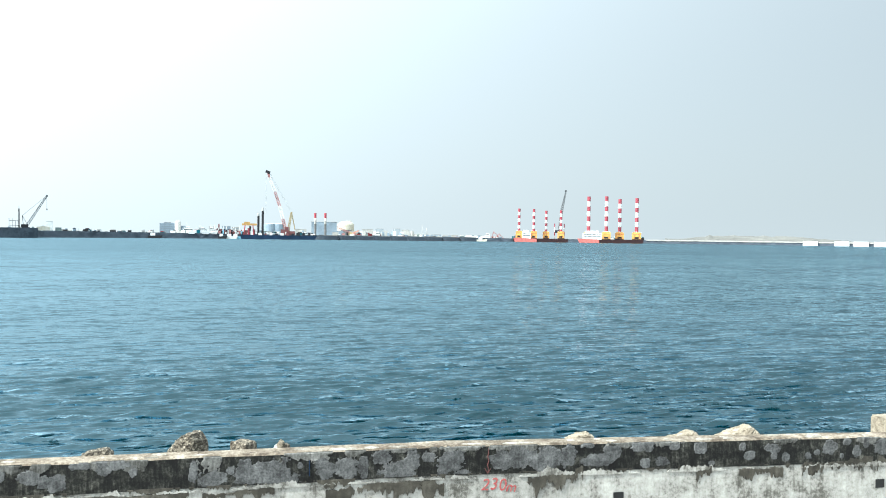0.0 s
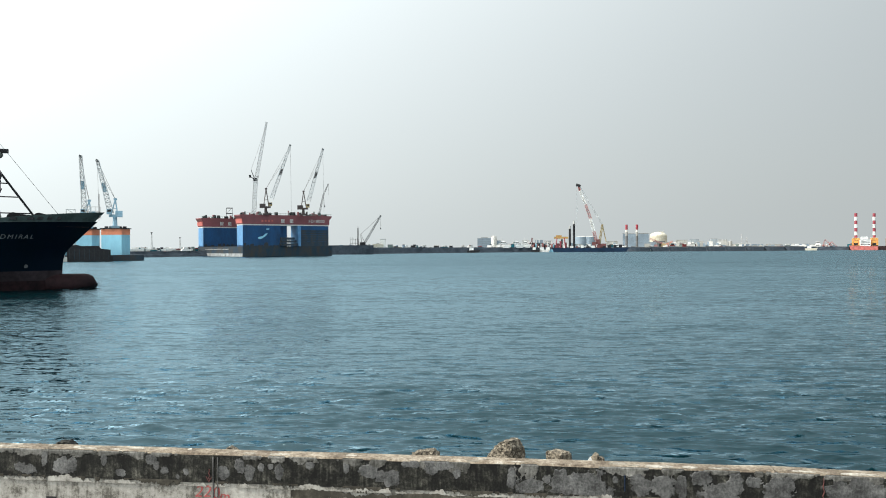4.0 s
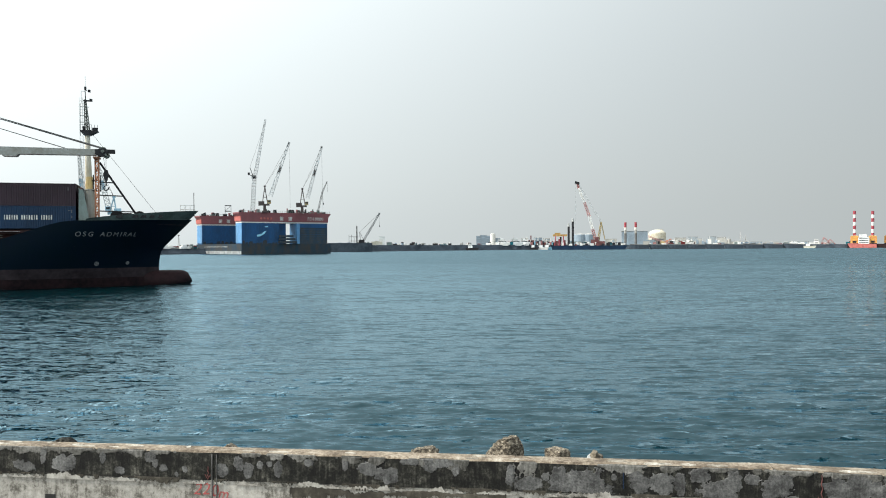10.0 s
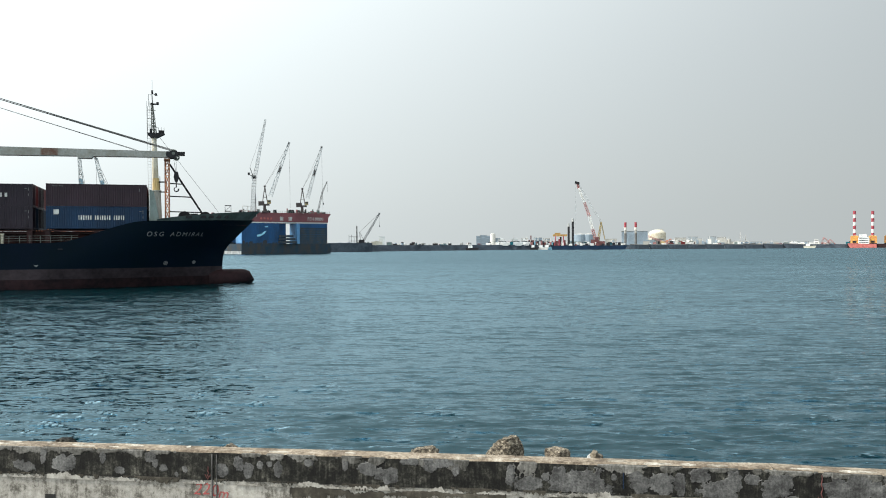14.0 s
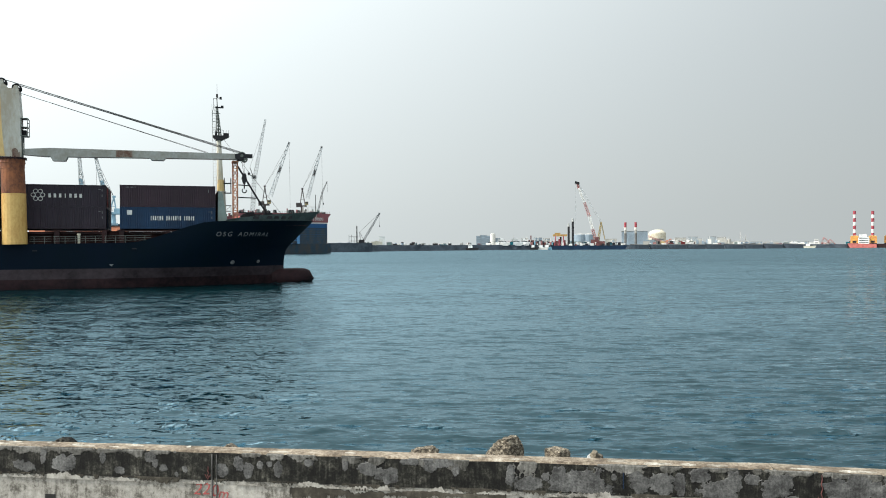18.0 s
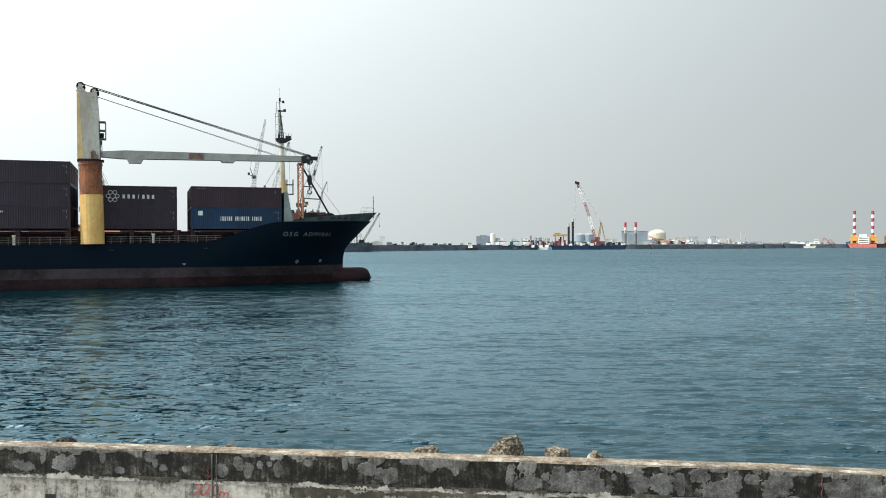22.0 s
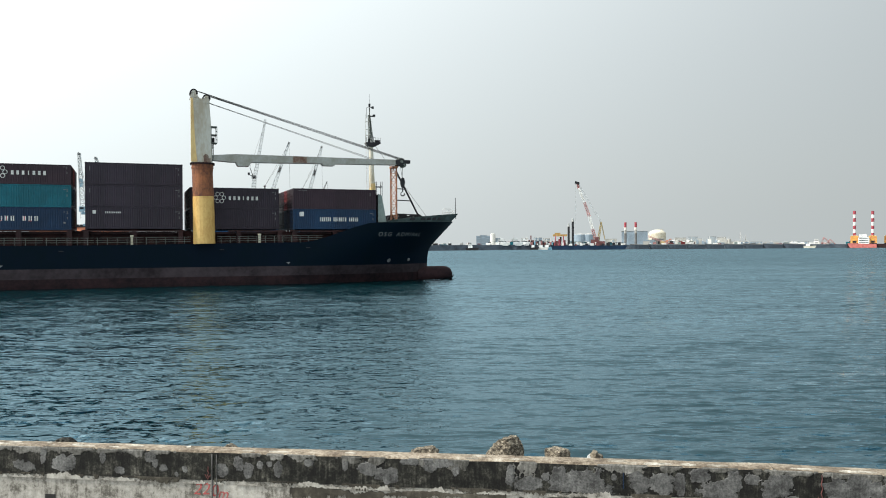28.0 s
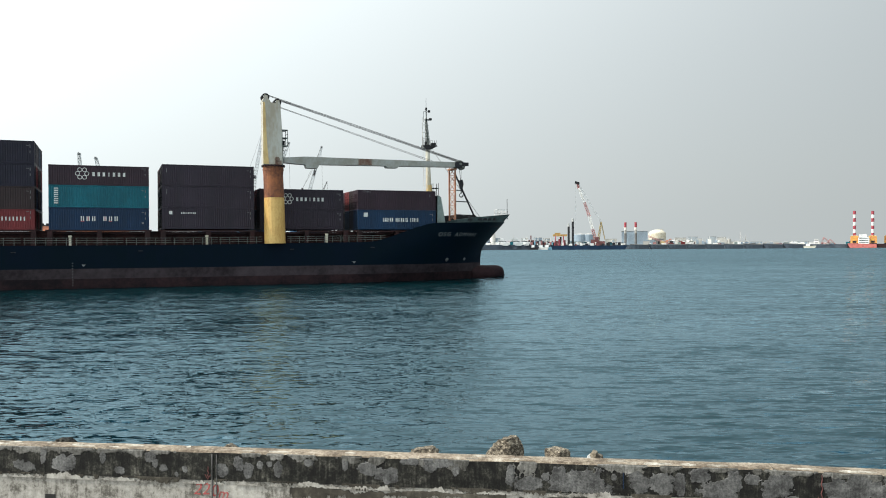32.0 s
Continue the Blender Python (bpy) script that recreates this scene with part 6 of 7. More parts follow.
# scrub on the left shore and along the skyline
bm = B()
for k in range(900):
    az = rnd.uniform(-34, -15.5) if k < 520 else rnd.uniform(-15, 24)
    r = shore_r(az) + rnd.uniform(14, 60)
    hh = rnd.uniform(1.0, 3.0) if k < 520 else rnd.uniform(0.5, 1.6)
    c = Vector(polar(az, r, shore_top(az) - 0.7))
    for q in range(3):
        o = c + Vector((rnd.uniform(-2, 2), rnd.uniform(-2, 2), 0))
        s = rnd.uniform(0.6, 1.4) * hh
        vs = [bm.verts.new(o + Vector((s * math.cos(a) * rnd.uniform(0.6, 1.3), s * math.sin(a) * rnd.uniform(0.6, 1.3), rnd.uniform(-0.2, 0.2)))) for a in (0.3, 1.6, 2.8, 4.0, 5.2)]
        tip = bm.verts.new(o + Vector((rnd.uniform(-0.5, 0.5), rnd.uniform(-0.5, 0.5), s * 0.8)))
        for i in range(5):
            bm.faces.new((vs[i], vs[(i + 1) % 5], tip))
scrub = part("scrub", bm, M_LEAF)
tagged(scrub, "low dark scrub along the far shore", "bushes", kind="stuff")
for az, h in ((-19.35, 14.5), (-17.6, 11), (-29, 16)):
    ob = thing("light_mast", at(az, shore_r(az) + 20, shore_top(az) - 0.7), "slim grey light mast on the far shore", "mast")
    bm = B()
    lattice(bm, (0, 0, 0), (0, 0, h), 1.3, 0.4, 6, 0.14)
    part("mast", bm, M_CRANEGREY, ob)
    bm = B()
    box(bm, (0, 0, h), (1.4, 0.8, 0.6))
    part("lamp_head", bm, M_STEEL, ob)

# buildings behind the shore
R2 = 2200
for az, w, z, m, lab in ((2.5, 17, 17.5, M_BLOCK, "grey-blue apartment block in the haze"), (2.78, 19, 18.5, M_BLOCK, "grey-blue apartment block in the haze"), (3.05, 15, 17.8, M_BLOCK, "grey-blue apartment block in the haze"),
                         (3.75, 14, 14.6, M_BLOCK, "low grey-blue block in the haze"), (5.6, 18, 14.5, M_CONC, "pale grey block in the haze"), (6.5, 22, 15, M_BLOCK, "grey-blue block in the haze"), (7.1, 18, 14, M_CONC, "pale grey block in the haze")):
    shed(az, R2, w * 0.95, 18, 2, scaled(z, 1050, R2), m, lab, 0, "apartment_block", "building", 5, "blocks in the haze")
silo = thing("silo", at(3.42, R2, 0), "tall white silo in the haze", "silo")
bm = B()
beam(bm, (0, 0, 2), (0, 0, scaled(19.8, 1050, R2)), 7.2, 20)
part("shell", bm, M_PAPER, silo)
bm = B()
beam(bm, (0, 0, scaled(19.8, 1050, R2)), (0, 0, scaled(20.8, 1050, R2)), 7.4, 20, 3)
part("cap", bm, M_CONC, silo)
for az, w in ((9.35, 20), (9.9, 18)):
    ob = thing("storage_tank", at(az, 1500, 0), "wide grey storage tank with a flat dome", "tank", "storage tanks")
    bm = B()
    beam(bm, (0, 0, 3), (0, 0, scaled(18.6, 1050, 1500)), w / 2 * 1.1, 24)
    part("shell", bm, M_BLOCK, ob)
    bm = B()
    beam(bm, (0, 0, scaled(18.6, 1050, 1500)), (0, 0, scaled(19.8, 1050, 1500)), w / 2 * 1.1, 24, 2)
    part("dome", bm, M_CONC, ob)
# motor yachts
for az, L in ((4.1, 14.5), (4.98, 15.5), (5.6, 11)):
    ob = thing("motor_yacht", at(az, shore_r(az) + 1.5, 5.6, rnd.uniform(-8, 8)), "white motor yacht with dark windows laid up behind the breakwater", "yacht", "moored yachts")
    bm = B()
    prism(bm, [(-L / 2, -0.4), (L / 2 * 0.9, -0.4), (L / 2 + 1.5, 4.2), (-L / 2 - 0.4, 3.4)], -2.4, 2.4)
    part("hull", bm, M_PAPER, ob)
    for q, (z0, z1, a, b) in enumerate(((3.3, 5.3, -0.42, 0.30), (5.3, 7.2, -0.34, 0.16), (7.2, 8.4, -0.22, 0.04))):
        bm = B()
        prism(bm, [(L * a, z0), (L * (b + 0.08), z0), (L * b, z1), (L * (a + 0.02), z1)], -1.9 + 0.3 * q, 1.9 - 0.3 * q)
        box(bm, (L * (a + b) / 2 - 0.04 * L, 0, z1 + 0.1), (L * (b - a + 0.08), 4.0 - 0.6 * q, 0.2))
        tier = part("cabin", bm, M_PAPER, ob)
        bm = B()
        prism(bm, [(L * (a + 0.05), z0 + 0.7), (L * (b + 0.02), z0 + 0.7), (L * (b - 0.02), z1 - 0.4), (L * (a + 0.07), z1 - 0.4)], -1.95 + 0.3 * q, 1.95 - 0.3 * q)
        part("windows", bm, M_GLASS, tier)
    bm = B()
    for y in (-1.2, 1.2):
        beam(bm, (-L * 0.22, y, 8.4), (-L * 0.16, y * 0.4, 10.2), 0.16, 5)
    box(bm, (-L * 0.15, 0, 10.2), (1.6, 1.6, 0.25))
    beam(bm, (-L * 0.15, 0, 10.2), (-L * 0.17, 0, 12.6), 0.1, 4)
    part("radar_arch", bm, M_WHITE, ob)
for az, m, tint, L in ((6.25, M_STEEL, "dark", 10), (6.8, M_WHITE, "white", 14), (7.2, M_SKYBLUE, "light blue", 13), (2.0, M_STEEL, "dark", 14), (14.2, M_WHITE, "white", 11), (23.75, M_CREAM, "cream", 14)):
    ob = thing("workboat", at(az, shore_r(az) - 15, 0), tint + " workboat moored at the breakwater", "boat", "moored workboats")
    bm = B()
    prism(bm, [(-L / 2, -0.4), (L / 2 * 0.9, -0.4), (L / 2 + 1, 3.2), (-L / 2 - 0.4, 2.6)], -2, 2)
    part("hull", bm, m, ob)
    bm = B()
    box(bm, (-L * 0.15, 0, 4.2), (L * 0.36, 3, 3.2))
    part("wheelhouse", bm, M_PAPER, ob)
    bm = B()
    beam(bm, (-L * 0.1, 0, 5.6), (-L * 0.1, 0, 9.5), 0.2, 4)
    part("mast", bm, M_STEEL, ob)

# crane barge
cb = thing("crane_barge", at(9.9, 1022, 0), "blue-black crane barge with a tall red and white lattice boom", "barge")
KB = radians(1) * 1022
X = lambda a: (a - 9.9) * KB
bm = B()
prism(bm, [(X(7.5), -0.5), (X(12.3), -0.5), (X(12.45), 4.6), (X(7.4), 5.0)], -9, 9)
part("hull", bm, M_BARGE, cb, "low blue-black hull")
bm = B()
lattice(bm, (X(10.36), 0, 13), (X(10.19), 0, 24.5), 3.2, 3.2, 5, 0.45)
part("boom_foot", bm, M_CRANEPALE, cb, "pale red foot of the boom")
for a0, z0, a1, z1, m in ((10.19, 24.5, 9.97, 40, M_WHITE), (9.97, 40, 9.65, 57, M_CRANEPALE), (9.65, 57, 9.26, 74, M_WHITE), (9.26, 74, 9.19, 79.5, M_CRANEPALE)):
    bm = B()
    lattice(bm, (X(a0), 0, z0), (X(a1), 0, z1), 3.2 - (z0 - 24) * 0.022, 3.2 - (z1 - 24) * 0.022, 7, 0.42)
    part("boom_section", bm, m, cb)
bm = B()
box(bm, (X(9.17), 0, 80.6), (5.6, 3, 3.0), ry=20)
part("boom_head", bm, M_STEEL, cb)
bm = B()
lattice(bm, (X(10.55), 0, 10), (X(10.76), 0, 33), 2.4, 1.6, 6, 0.5)
beam(bm, (X(10.76), 0, 33), (X(11.0), 0, 12), 0.6, 5)
part("a_frame", bm, M_OCHRE, cb, "dull ochre A-frame")
bm = B()
lattice(bm, (X(10.76), 0, 33), (X(9.3), 0, 78), 1.8, 1.2, 14, 0.22)
part("backstay", bm, M_CRANEGREY, cb)
bm = B()
beam(bm, (X(9.06), 0, 80), (X(9.06), 0, 30), 0.4, 4)
box(bm, (X(9.06), 0, 51), (1.6, 1.2, 4.2))
part("hook_line", bm, M_CRANEGREY, cb)
bm = B()
box(bm, (X(10.72), 0, 7.5), (10, 8, 5))
box(bm, (X(10.45), -2, 12), (5, 5, 6))
part("machine_house", bm, M_CRANERED, cb, "faded red machine house")
bm = B()
box(bm, (X(10.2), -3, 8.5), (5, 5, 7))
part("winch_house", bm, M_CRANERED, cb)
for k in range(10):
    bm = B()
    a = 8.7 + 0.36 * k
    h = rnd.uniform(1.5, 4.5)
    box(bm, (X(a), -4, 4.7 + h / 2), (rnd.uniform(2, 6), 4, h))
    part("deck_gear", bm, rnd.choice((M_WHITE, M_STEEL, M_CRANERED, M_STEEL)), cb)
for a, z in ((8.58, 32), (8.86, 38)):
    ob = thing("steel_pile", at(a, 1030, 0), "dark upright steel pile with a pale tip", "pile", "piles beside the crane barge")
    bm = B()
    beam(bm, (0, 0, -1), (0, 0, z - 4), 1.4, 10)
    part("shaft", bm, M_STEEL, ob)
    bm = B()
    beam(bm, (0, 0, z - 4), (0, 0, z), 1.42, 10, 0.9)
    part("tip", bm, M_CONC, ob)
og = thing("gantry_barge", at(8.0, 1034, 0), "orange and red gantry on a moored barge", "barge")
bm = B()
box(bm, (0, 0, 1.9), (19, 9, 5))
part("hull", bm, M_CRANERED, og)
bm = B()
for x in (-6.5, 5.0):
    for y in (-3, 3):
        beam(bm, (x, y, 4), (x * 0.8, y, 17), 0.6, 5)
part("legs", bm, M_SIGNAL, og)
bm = B()
box(bm, (0, 0, 17.5), (17.5, 5, 2.4))
box(bm, (-3, 0, 19.6), (7, 4, 2.0))
part("gantry_beam", bm, M_GANTRY, og)
for k, (x, w, h, m) in enumerate(((-4.5, 4.0, 6.0, M_CRANERED), (-0.6, 3.0, 8.5, M_SIGNAL), (2.6, 3.4, 5.0, M_PAPER), (5.6, 2.4, 7.0, M_CRANERED), (-7.6, 2.0, 4.0, M_STEEL), (0.8, 2.2, 11.0, M_STEEL))):
    bm = B()
    box(bm, (x, -1.5, 4.4 + h / 2), (w, 3, h))
    box(bm, (x, -1.5, 4.4 + h), (w * 1.15, 3.4, 0.4))
    part("winch_unit", bm, m, og)
# plant crowded on the quay between the yachts and the crane barge
for k in range(22):
    az = 5.75 + 0.088 * k + rnd.uniform(-0.04, 0.04)
    m, tint = ((M_CRANERED, "dull red"), (M_PAPER, "white"), (M_STEEL, "black"), (M_PAPER, "white"), (M_CRANEPALE, "faded red"), (M_STEEL, "black"), (M_SKYBLUE, "light blue"))[k % 7]
    ob = thing("site_machine", at(az, shore_r(az) + rnd.uniform(-2, 4), shore_top(az) - 0.4, rnd.uniform(-15, 15)), tint + " machine among the plant crowded on the quay", "machine", "plant on the quay")
    w, h = rnd.uniform(1.4, 3.2), rnd.uniform(2.0, 5.5)
    bm = B()
    box(bm, (0, 0, h / 2), (w, 2.4, h))
    part("body", bm, m, ob)
    bm = B()
    if k % 3 == 0:
        lattice(bm, (0, 0, h), (rnd.uniform(-2.5, 2.5), 0, h + rnd.uniform(3, 6)), 0.9, 0.5, 4, 0.16)
    else:
        prism(bm, [(-w * 0.6, h), (w * 0.5, h), (w * 0.3, h + 1.4), (-w * 0.2, h + 1.8)], -1, 1)
    part("boom" if k % 3 == 0 else "cab", bm, (M_CRANERED, M_PAPER, M_STEEL)[(k + 1) % 3], ob)
pk = thing("piling_rig", at(6.0, 1042, 0), "red piling rig on the breakwater", "rig")
bm = B()
lattice(bm, (0, 0, 5.5), (0.5, 0, 17.5), 1.6, 1.0, 6, 0.3)
part("leader", bm, M_CRANERED, pk)
bm = B()
box(bm, (-1, 0, 7.5), (6, 4, 4))
box(bm, (2.5, 0, 11), (4, 3, 1.5))
part("base_machine", bm, M_CRANERED, pk)

# power station and tanks beyond the caissons
ps = shed(12.95, 1550, 46, 30, 3, scaled(22.6, 1080, 1550), M_BLOCK, "grey-blue power station hall with a slab roof", 0, "power_station", "building", 0)
for a in (12.35, 13.03):
    ob = thing("chimney", at(a, 1500, 0), "slim chimney with a red top and pale middle", "chimney", "power station chimneys")
    for z0, z1, m in ((3, 20, M_PIER), (20, 24.5, M_CONC), (24.5, 27.5, M_WHITE), (27.5, 34.0, M_SIGNAL)):
        bm = B()
        beam(bm, (0, 0, scaled(z0, 1080, 1500)), (0, 0, scaled(z1, 1080, 1500)), 2.2, 12)
        part("shaft_band", bm, m, ob)
dome = thing("gas_tank", at(14.42, 2400, 0), "cream domed gas storage tank", "tank")
bm = B()
beam(bm, (0, 0, 2), (0, 0, scaled(19.0, 1080, 2400)), 23.5, 32)
part("shell", bm, M_CREAM, dome)
bm = B()
prevr = None
for k in range(8):
    a = k / 7 * math.pi / 2
    rr, zz = 23.6 * math.cos(a), scaled(19.0, 1080, 2400) + 12 * math.sin(a)
    cur = [bm.verts.new((max(rr, 0.05) * math.cos(q), max(rr, 0.05) * math.sin(q), zz)) for q in [2 * math.pi * j / 28 for j in range(28)]]
    if prevr:
        for j in range(28):
            bm.faces.new((prevr[j], prevr[(j + 1) % 28], cur[(j + 1) % 28], cur[j]))
    prevr = cur
part("dome", bm, M_CREAM, dome)
bm = B()
box(bm, (8, 0, scaled(24, 1080, 2400)), (16, 6, 5))
part("roof_platform", bm, M_CONC, dome)
for az, w, z, m in ((15.9, 30, 14, M_CONC), (16.7, 24, 15, M_HAZE), (17.1, 14, 12.5, M_CONC), (17.9, 20, 15.2, M_HAZE), (18.5, 22, 14, M_CONC), (19.2, 40, 8.6, M_CONC), (20.4, 44, 8.4, M_BLOCK), (21.6, 40, 8.0, M_CONC), (23, 50, 8.2, M_BLOCK), (11.4, 30, 13, M_CONC)):
    shed(az, 2300, w, 25, 2, scaled(z, 1080, 2300), m, "low grey works building in the haze", 0, "works_building", "building", 0, "works buildings in the haze")
    for q in range(4):
        ob = thing("plant_unit", at(az + rnd.uniform(-0.45, 0.45), 2260, 2), rnd.choice(("pale", "grey", "white")) + " plant unit among the works in the haze", "plant", "plant units among the works")
        bm = B()
        h = scaled(z, 1080, 2300) * rnd.uniform(0.4, 0.85)
        if q % 2:
            beam(bm, (0, 0, 0), (0, 0, h), rnd.uniform(3, 7), 14)
        else:
            box(bm, (0, 0, h / 2), (rnd.uniform(4, 14), 10, h))
        part("shell", bm, rnd.choice((M_CONC, M_PAPER, M_BLOCK, M_BLOCK)), ob)
        bm = B()
        beam(bm, (0, 0, h), (0, 0, h + rnd.uniform(2, 7)), 0.8, 6)
        part("vent", bm, M_CRANEGREY, ob)
for az, w, z, m in ((13.75, 10, 9.5, M_CONC), (14.05, 14, 11.5, M_BLOCK), (14.45, 16, 13.0, M_PIER), (14.85, 12, 11.0, M_CONC), (15.2, 14, 9.5, M_BLOCK)):
    shed(az, 1190, w, 10, 3, scaled(z, 1080, 1190), m, "low grey plant building on the far shore", 0, "plant_building", "building", 0, "plant buildings on the far shore")
conveyor = thing("conveyor", at(14.5, 1110, 0), "pale red lattice conveyor with a small ochre transfer house", "conveyor")
bm = B()
lattice(bm, (-13, 0, 16.5), (6, 0, 9), 2.0, 1.6, 10, 0.26)
part("belt_frame", bm, M_CRANEPALE, conveyor)
bm = B()
lattice(bm, (6, 2, 8), (16, 2, 12.5), 1.8, 1.4, 6, 0.24)
part("loading_arm", bm, M_ORANGE, conveyor)
bm = B()
prism(bm, [(0, 5), (9, 5), (7.5, 9.2), (4.5, 10.6), (1.0, 8.4)], -2, 2)
box(bm, (12, 0, 7.2), (4, 3, 3))
part("transfer_house", bm, M_OCHRE, conveyor)
for k in range(6):
    bm = B()
    box(bm, (-10 + 5.2 * k, -3, 6 + (k % 3) * 0.7), (2.2 + (k % 2) * 1.8, 2, 2.4 + (k % 3) * 1.4))
    part("drive_unit", bm, (M_PAPER, M_CRANEPALE, M_STEEL)[k % 3], conveyor)
bm = B()
for x in (-11, -4, 12):
    beam(bm, (x, 0, 4), (x, 0, 12), 0.35, 4)
part("supports", bm, M_CONC, conveyor)
for az, h in ((19.64, 20.8), (19.95, 16.5)):
    ob = thing("far_crane", at(az, 1700, 0), "thin grey crane far off in the haze", "crane", "cranes in the haze")
    bm = B()
    lattice(bm, (0, 0, 4), (0, 0, scaled(h, 1080, 1700)), 1.4, 1.0, 8, 0.25)
    part("mast", bm, M_CRANEGREY, ob)
    bm = B()
    beam(bm, (0, 0, scaled(h - 4, 1080, 1700)), (7, 0, scaled(h - 9, 1080, 1700)), 0.4, 4)
    part("jib", bm, M_CRANEGREY, ob)

# caissons in a row along the breakwater
for k in range(9):
    a = 13.25 + 1.19 * k
    ob = thing("caisson", at(a, shore_r(a) - 17, 0), "grey concrete caisson with a sloping shoulder", "caisson", "caissons along the breakwater")
    bm = B()
    prism(bm, [(-7.5, -0.5), (12, -0.5), (12, 5.2), (-9, 6.2), (-11.4, 6.2), (-11.4, 5.4)], -4, 8)
    part("body", bm, M_SHORE, ob)
    bm = B()
    prism(bm, [(-11.6, 5.7), (12.2, 4.6), (12.2, 5.5), (-11.6, 6.6)], -4.3, 8.3)
    part("capping", bm, M_PIER, ob)


# jack-up platforms
def jackup(az0, r, legs, z_top, label, hull_span, house_span, boat_span, leg_r):
    """Legs as bearings; spans as bearings; the hull floats with its legs raised."""
    k = radians(1) * r
    X = lambda a: (a - az0) * k
    ob = thing("jackup_platform", at(az0, r, 0), label, "platform", "jack-up platforms")
    bm = B()
    box(bm, (X(sum(hull_span) / 2), 10, 2.4), ((hull_span[1] - hull_span[0]) * k, 34, 5.8))
    part("hull", bm, M_OXIDE, ob, "dark red hull")
    bm = B()
    b0, b1 = X(boat_span[0]), X(boat_span[1])
    prism(bm, [(b0 + 2, -0.5), (b1, -0.5), (b1, 5.0), (b0 - 1, 6.2)], -9, -7.2)
    part("bow_plate", bm, M_CORAL, ob, "bright red side")
    h0, h1 = X(house_span[0]), X(house_span[1])
    bm = B()
    box(bm, ((h0 + h1) / 2, -1, 9.3), (h1 - h0, 12, 8.6))
    box(bm, ((h0 + h1) / 2 - 1, -1, 16), ((h1 - h0) * 0.7, 10, 3.6))
    house = part("accommodation", bm, M_PAPER, ob, "white accommodation block")
    for z in (7.2, 9.6, 12):
        bm = B()
        box(bm, ((h0 + h1) / 2, -7.06, z), ((h1 - h0) * 0.85, 0.15, 0.9))
        part("window_row", bm, M_GLASS, house)
    for i, (a, zt, y) in enumerate(legs):
        x = X(a)
        n = 8
        for q in range(n):
            bm = B()
            z0, z1 = 10 + (zt - 10) * q / n, 10 + (zt - 10) * (q + 1) / n
            beam(bm, (x, y, z0), (x, y, z1), leg_r, 14)
            part("leg_band", bm, M_SIGNAL if q % 2 else M_WHITE, ob)
        bm = B()
        w = leg_r * 2
        box(bm, (x, y, 10.2), (w * 2.55, w * 2.2, 10.4))
        box(bm, (x, y, 15.8), (w * 2.0, w * 1.8, 1.0))
        jack = part("jack_house", bm, M_AMBER, ob, "amber jack house")
        bm = B()
        for dx in (-0.8, 0.8):
            box(bm, (x + dx * w, y - w * 1.12, 10.5), (0.5, 0.3, 8))
        box(bm, (x, y - w * 1.12, 13.2), (w * 2.3, 0.3, 0.5))
        part("jack_rib", bm, M_ORANGE, jack)
        # dark plate painting an opening's shade, nothing cut, and a dark base band
        bm = B()
        box(bm, (x, y - w * 1.11, 8.0), (w * 1.2, 0.24, 2.8))
        box(bm, (x, y - w * 1.11, 5.7), (w * 2.5, 0.24, 1.0))
        part("jack_opening", bm, M_STEEL, jack)
        bm = B()
        rail_posts(bm, x - w * 1.2, x + w * 1.2, y - w * 1.05, 15.4, w * 0.4, 1.3)
        part("walkway_rail", bm, M_WHITE, jack)
    return ob


jackup(27.7, 1250, [(26.29, 49.5, -2), (27.29, 49.0, 0), (28.13, 47.2, 16), (29.13, 47.6, 4)], 49, "jack-up platform with four red and white legs", (25.9, 29.6), (26.5, 27.1), (25.95, 27.5), 1.9)
jackup(32.4, 1250, [(30.98, 68.2, 0), (32.16, 68.4, -2), (33.05, 65.4, 18), (34.16, 66.2, 4)], 68, "large jack-up platform with four tall red and white legs", (30.4, 34.6), (30.6, 31.9), (30.3, 31.7), 2.5)
pc = thing("platform_crane", at(29.0, 1262, 0), "grey lattice crane standing on the jack-up platform", "crane")
bm = B()
lattice(bm, (0, 0, 16), (4.0, 0, 50), 3.0, 3.4, 10, 0.5)
lattice(bm, (4.0, 0, 50), (9.2, 0, 76), 3.4, 1.4, 9, 0.5)
part("boom", bm, M_PIER, pc)
bm = B()
beam(bm, (0, 0, 5.2), (0, 0, 14), 2.0, 8)
part("pedestal", bm, M_STEEL, pc)
bm = B()
box(bm, (-2.5, 0, 16), (7, 5, 4))
part("machine_house", bm, M_STEEL, pc)
bm = B()
box(bm, (9.2, 0, 76.5), (2.6, 1.8, 3.0))
part("boom_head", bm, M_STEEL, pc)
for a in (28.7, 29.35):
    ob = thing("spud_pole", at(a, 1270, 0), "thin red and white spud pole", "pole", "spud poles")
    for q in range(4):
        bm = B()
        beam(bm, (0, 0, 4 + 6 * q), (0, 0, 10 + 6 * q), 0.8, 8)
        part("pole_band", bm, M_SIGNAL if q % 2 else M_WHITE, ob)
tr = thing("dredger", at(24.6, 1262, 0), "small dredger with white deckhouses and pale red lattice frames", "boat")
bm = B()
box(bm, (0, 0, 2.0), (34, 9, 4.6))
part("hull", bm, M_BARGE, tr)
bm = B()
box(bm, (-10, 0, 6.6), (7, 7, 4.6))
box(bm, (-10, 0, 10.4), (5, 5, 3))
bridge = part("bridge", bm, M_PAPER, tr)
bm = B()
for z in (6.8, 10.6):
    box(bm, (-10, -3.55 if z < 8 else -2.55, z), (4.4, 0.12, 0.9))
part("window_row", bm, M_GLASS, bridge)
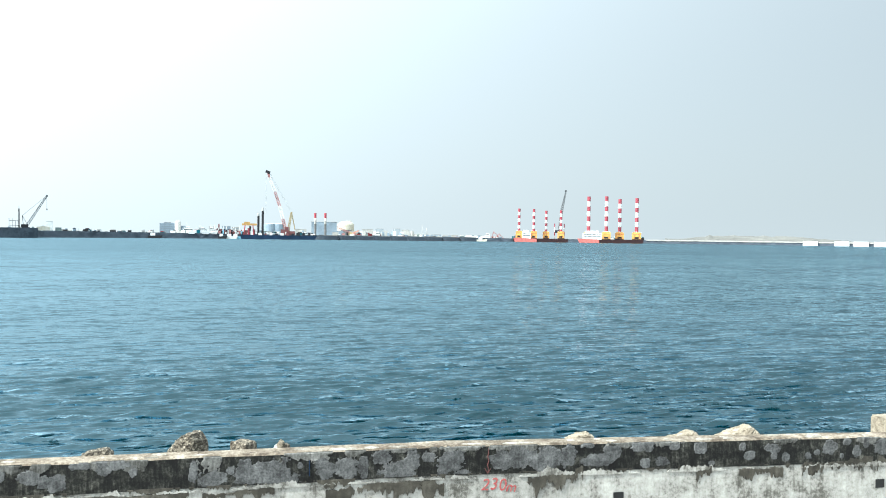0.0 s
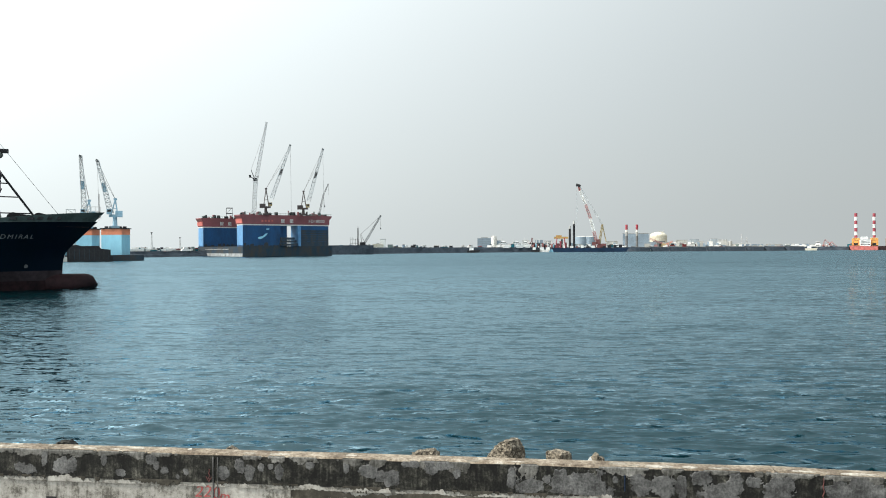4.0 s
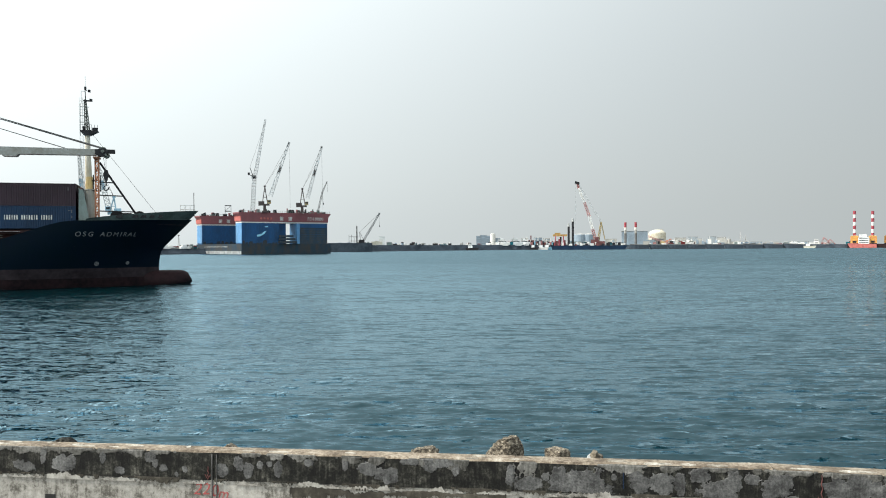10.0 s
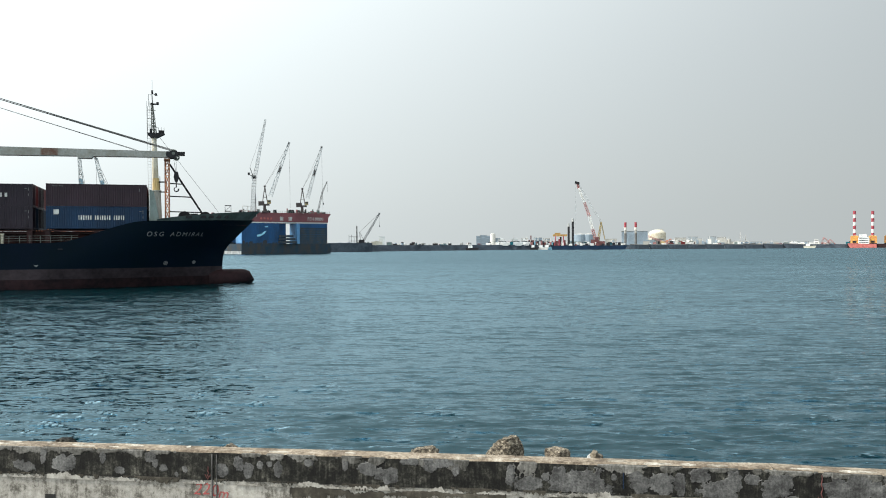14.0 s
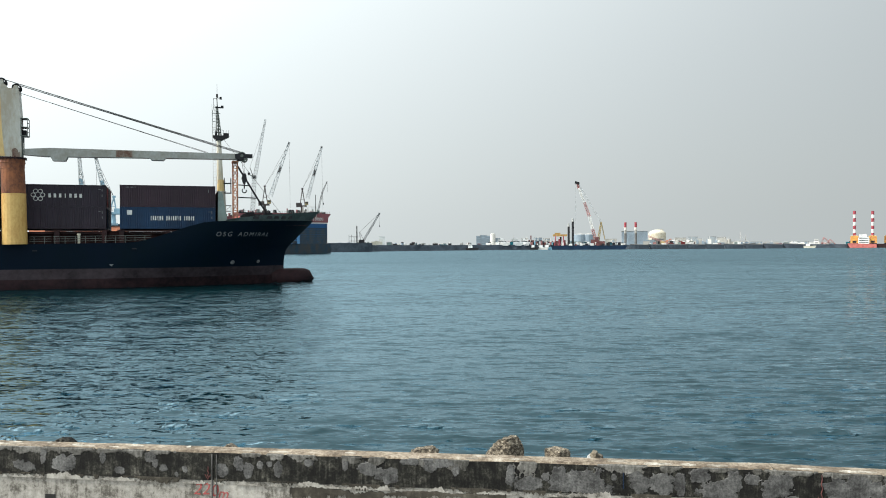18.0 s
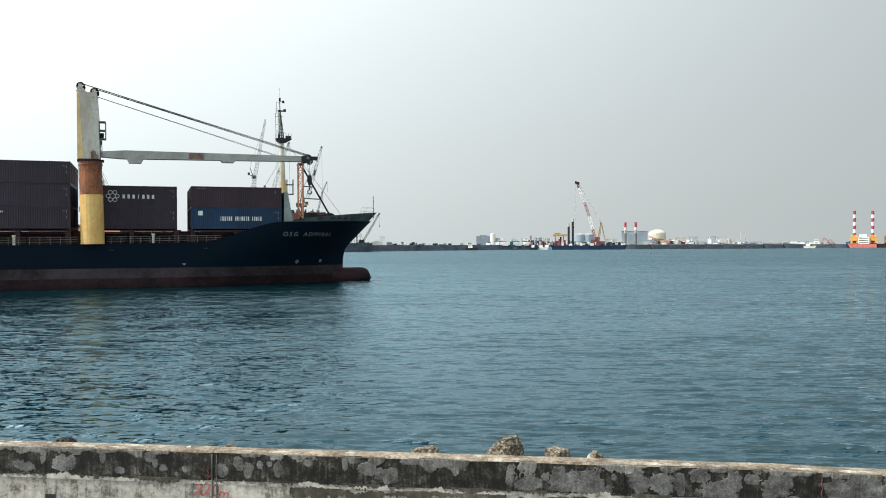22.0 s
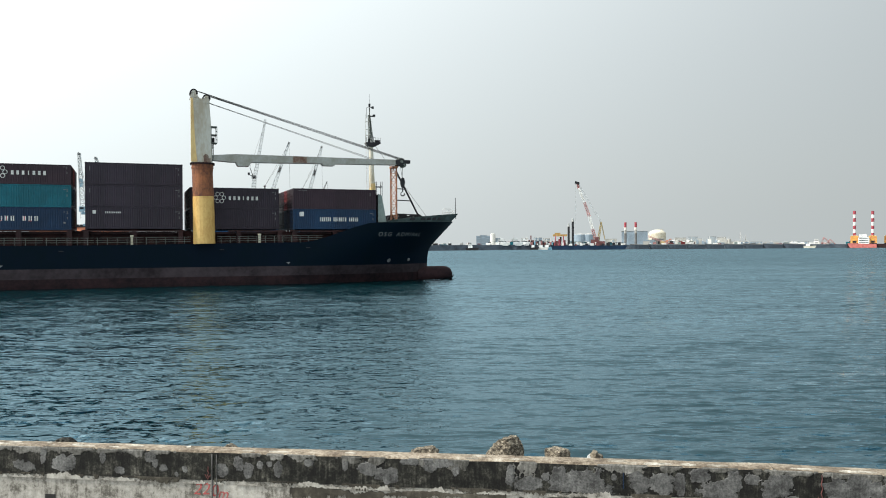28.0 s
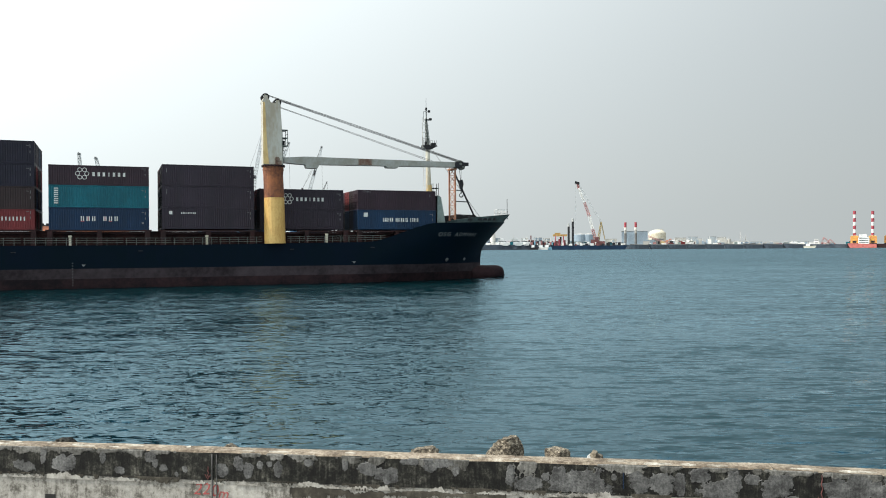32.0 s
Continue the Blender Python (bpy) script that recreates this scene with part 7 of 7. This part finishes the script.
for p, q in (((-4, 0, 4.5), (-1, 0, 14.5)), ((-1, 0, 14.5), (9, 0, 5)), ((2, 0, 4.5), (7, 0, 11.5)), ((7, 0, 11.5), (14, 0, 4.5)), ((-4, 0, 7), (12, 0, 5))):
    bm = B()
    lattice(bm, p, q, 1.5, 1.1, 6, 0.2)
    part("ladder_frame", bm, M_CRANEPALE, tr, "pale red lattice frame")
for k, (x, h) in enumerate(((-5.5, 3.2), (-2.5, 2.2), (0.5, 3.4), (4, 2.4), (8, 3.0), (12, 1.6))):
    bm = B()
    box(bm, (x, 1, 4.3 + h / 2), (2.2, 3, h))
    part("deck_gear", bm, (M_PAPER, M_CRANERED, M_PAPER, M_STEEL)[k % 4], tr)

# sandy bank and white storage blocks on the right
bm = B()
prev = None
for k in range(50):
    a = 36.0 + 12.5 * k / 49
    h = 13.5 * math.sin(min(1, k / 14) * math.pi / 2) * (1 if k < 30 else max(0.35, 1 - (k - 30) / 24)) + 2.2 * noise.noise(Vector((a * 2.1, 0, 0))) + 1.4 * noise.noise(Vector((a * 8, 3, 0)))
    if k < 9:
        h = 7 + (h - 7) * k / 9
    cur = [bm.verts.new(polar(a, r, z)) for r, z in ((1600, 3), (1640, 5 + max(0.5, h - 5) * 0.75), (1690, max(5.5, h + 2.0)), (1800, 3))]
    if prev:
        for i in range(3):
            bm.faces.new((prev[i], cur[i], cur[i + 1], prev[i + 1]))
    prev = cur
bank = part("sand_bank", bm, M_SAND)
tagged(bank, "long pale bank of sand behind the breakwater", "bank", kind="structure")
for a0, a1 in ((44.42, 45.32), (46.23, 47.1), (47.29, 48.18), (48.42, 49.4), (49.7, 50.6)):
    a = (a0 + a1) / 2
    r = shore_r(a) - 8
    w = (a1 - a0) * radians(1) * r
    ob = thing("white_caisson", at(a, r, 0), "bright white concrete caisson block at the water's edge", "caisson", "white caisson blocks")
    bm = B()
    box(bm, (0, 6, 3.0), (w * 0.97, 14, 7.2), top=(0.95, 0.95))
    part("body", bm, M_PAPER, ob)
    bm = B()
    box(bm, (0, 6, 6.7), (w * 0.95, 13.6, 0.5))
    part("capping", bm, M_WHITE, ob)

# pale crest of the breakwater towards its end
bm = B()
prev = None
for k in range(60):
    a = 34.8 + 26.0 * k / 59
    rr, t = shore_r(a), shore_top(a)
    w = noise.noise(Vector((a * 5.0, 2, 0)))
    cur = [bm.verts.new(polar(a, q, z)) for q, z in ((rr - 2.2 + w, t - 1.0 + 0.5 * w), (rr - 1.0, t + 0.9 + 0.3 * w), (rr + 5, t + 1.0), (rr + 6, t - 0.5))]
    if prev:
        for i in range(3):
            bm.faces.new((prev[i], cur[i], cur[i + 1], prev[i + 1]))
    prev = cur
crest = part("breakwater_crest", bm, M_QUAY)
tagged(crest, "pale concrete crest along the end of the breakwater", "breakwater", kind="structure")


# ---- what moves ----
def ship_pose(t):
    """The ship gathers way and turns slowly to port."""
    d = t - 19
    return pose(-42.44 + 2.0865 * d + 0.00403 * d * d, 116.366 + 0.7826 * d + 0.00641 * d * d, 0, 0, 0, 18.87 + 0.1788 * d + 0.00172 * d * d)


def motions():
    times = [0, 2, 4, 6, 8, 10, 12, 14, 16, 18, 20, 22, 24, 26, 28, 30, 32]
    walk(ship, [(t, ship_pose(t)) for t in times])
    walk(bow_wave, [(t, ship_pose(t)) for t in times])
    for ob, m in BOXES:
        walk(ob, [(t, ship_pose(t) @ m) for t in times])
    walk(water, [(0, pose(2.0, 8.0, 0)), (16, pose(0.5, 0.5, 0)), (32, pose(-1.0, -7.0, 0))])


motions()
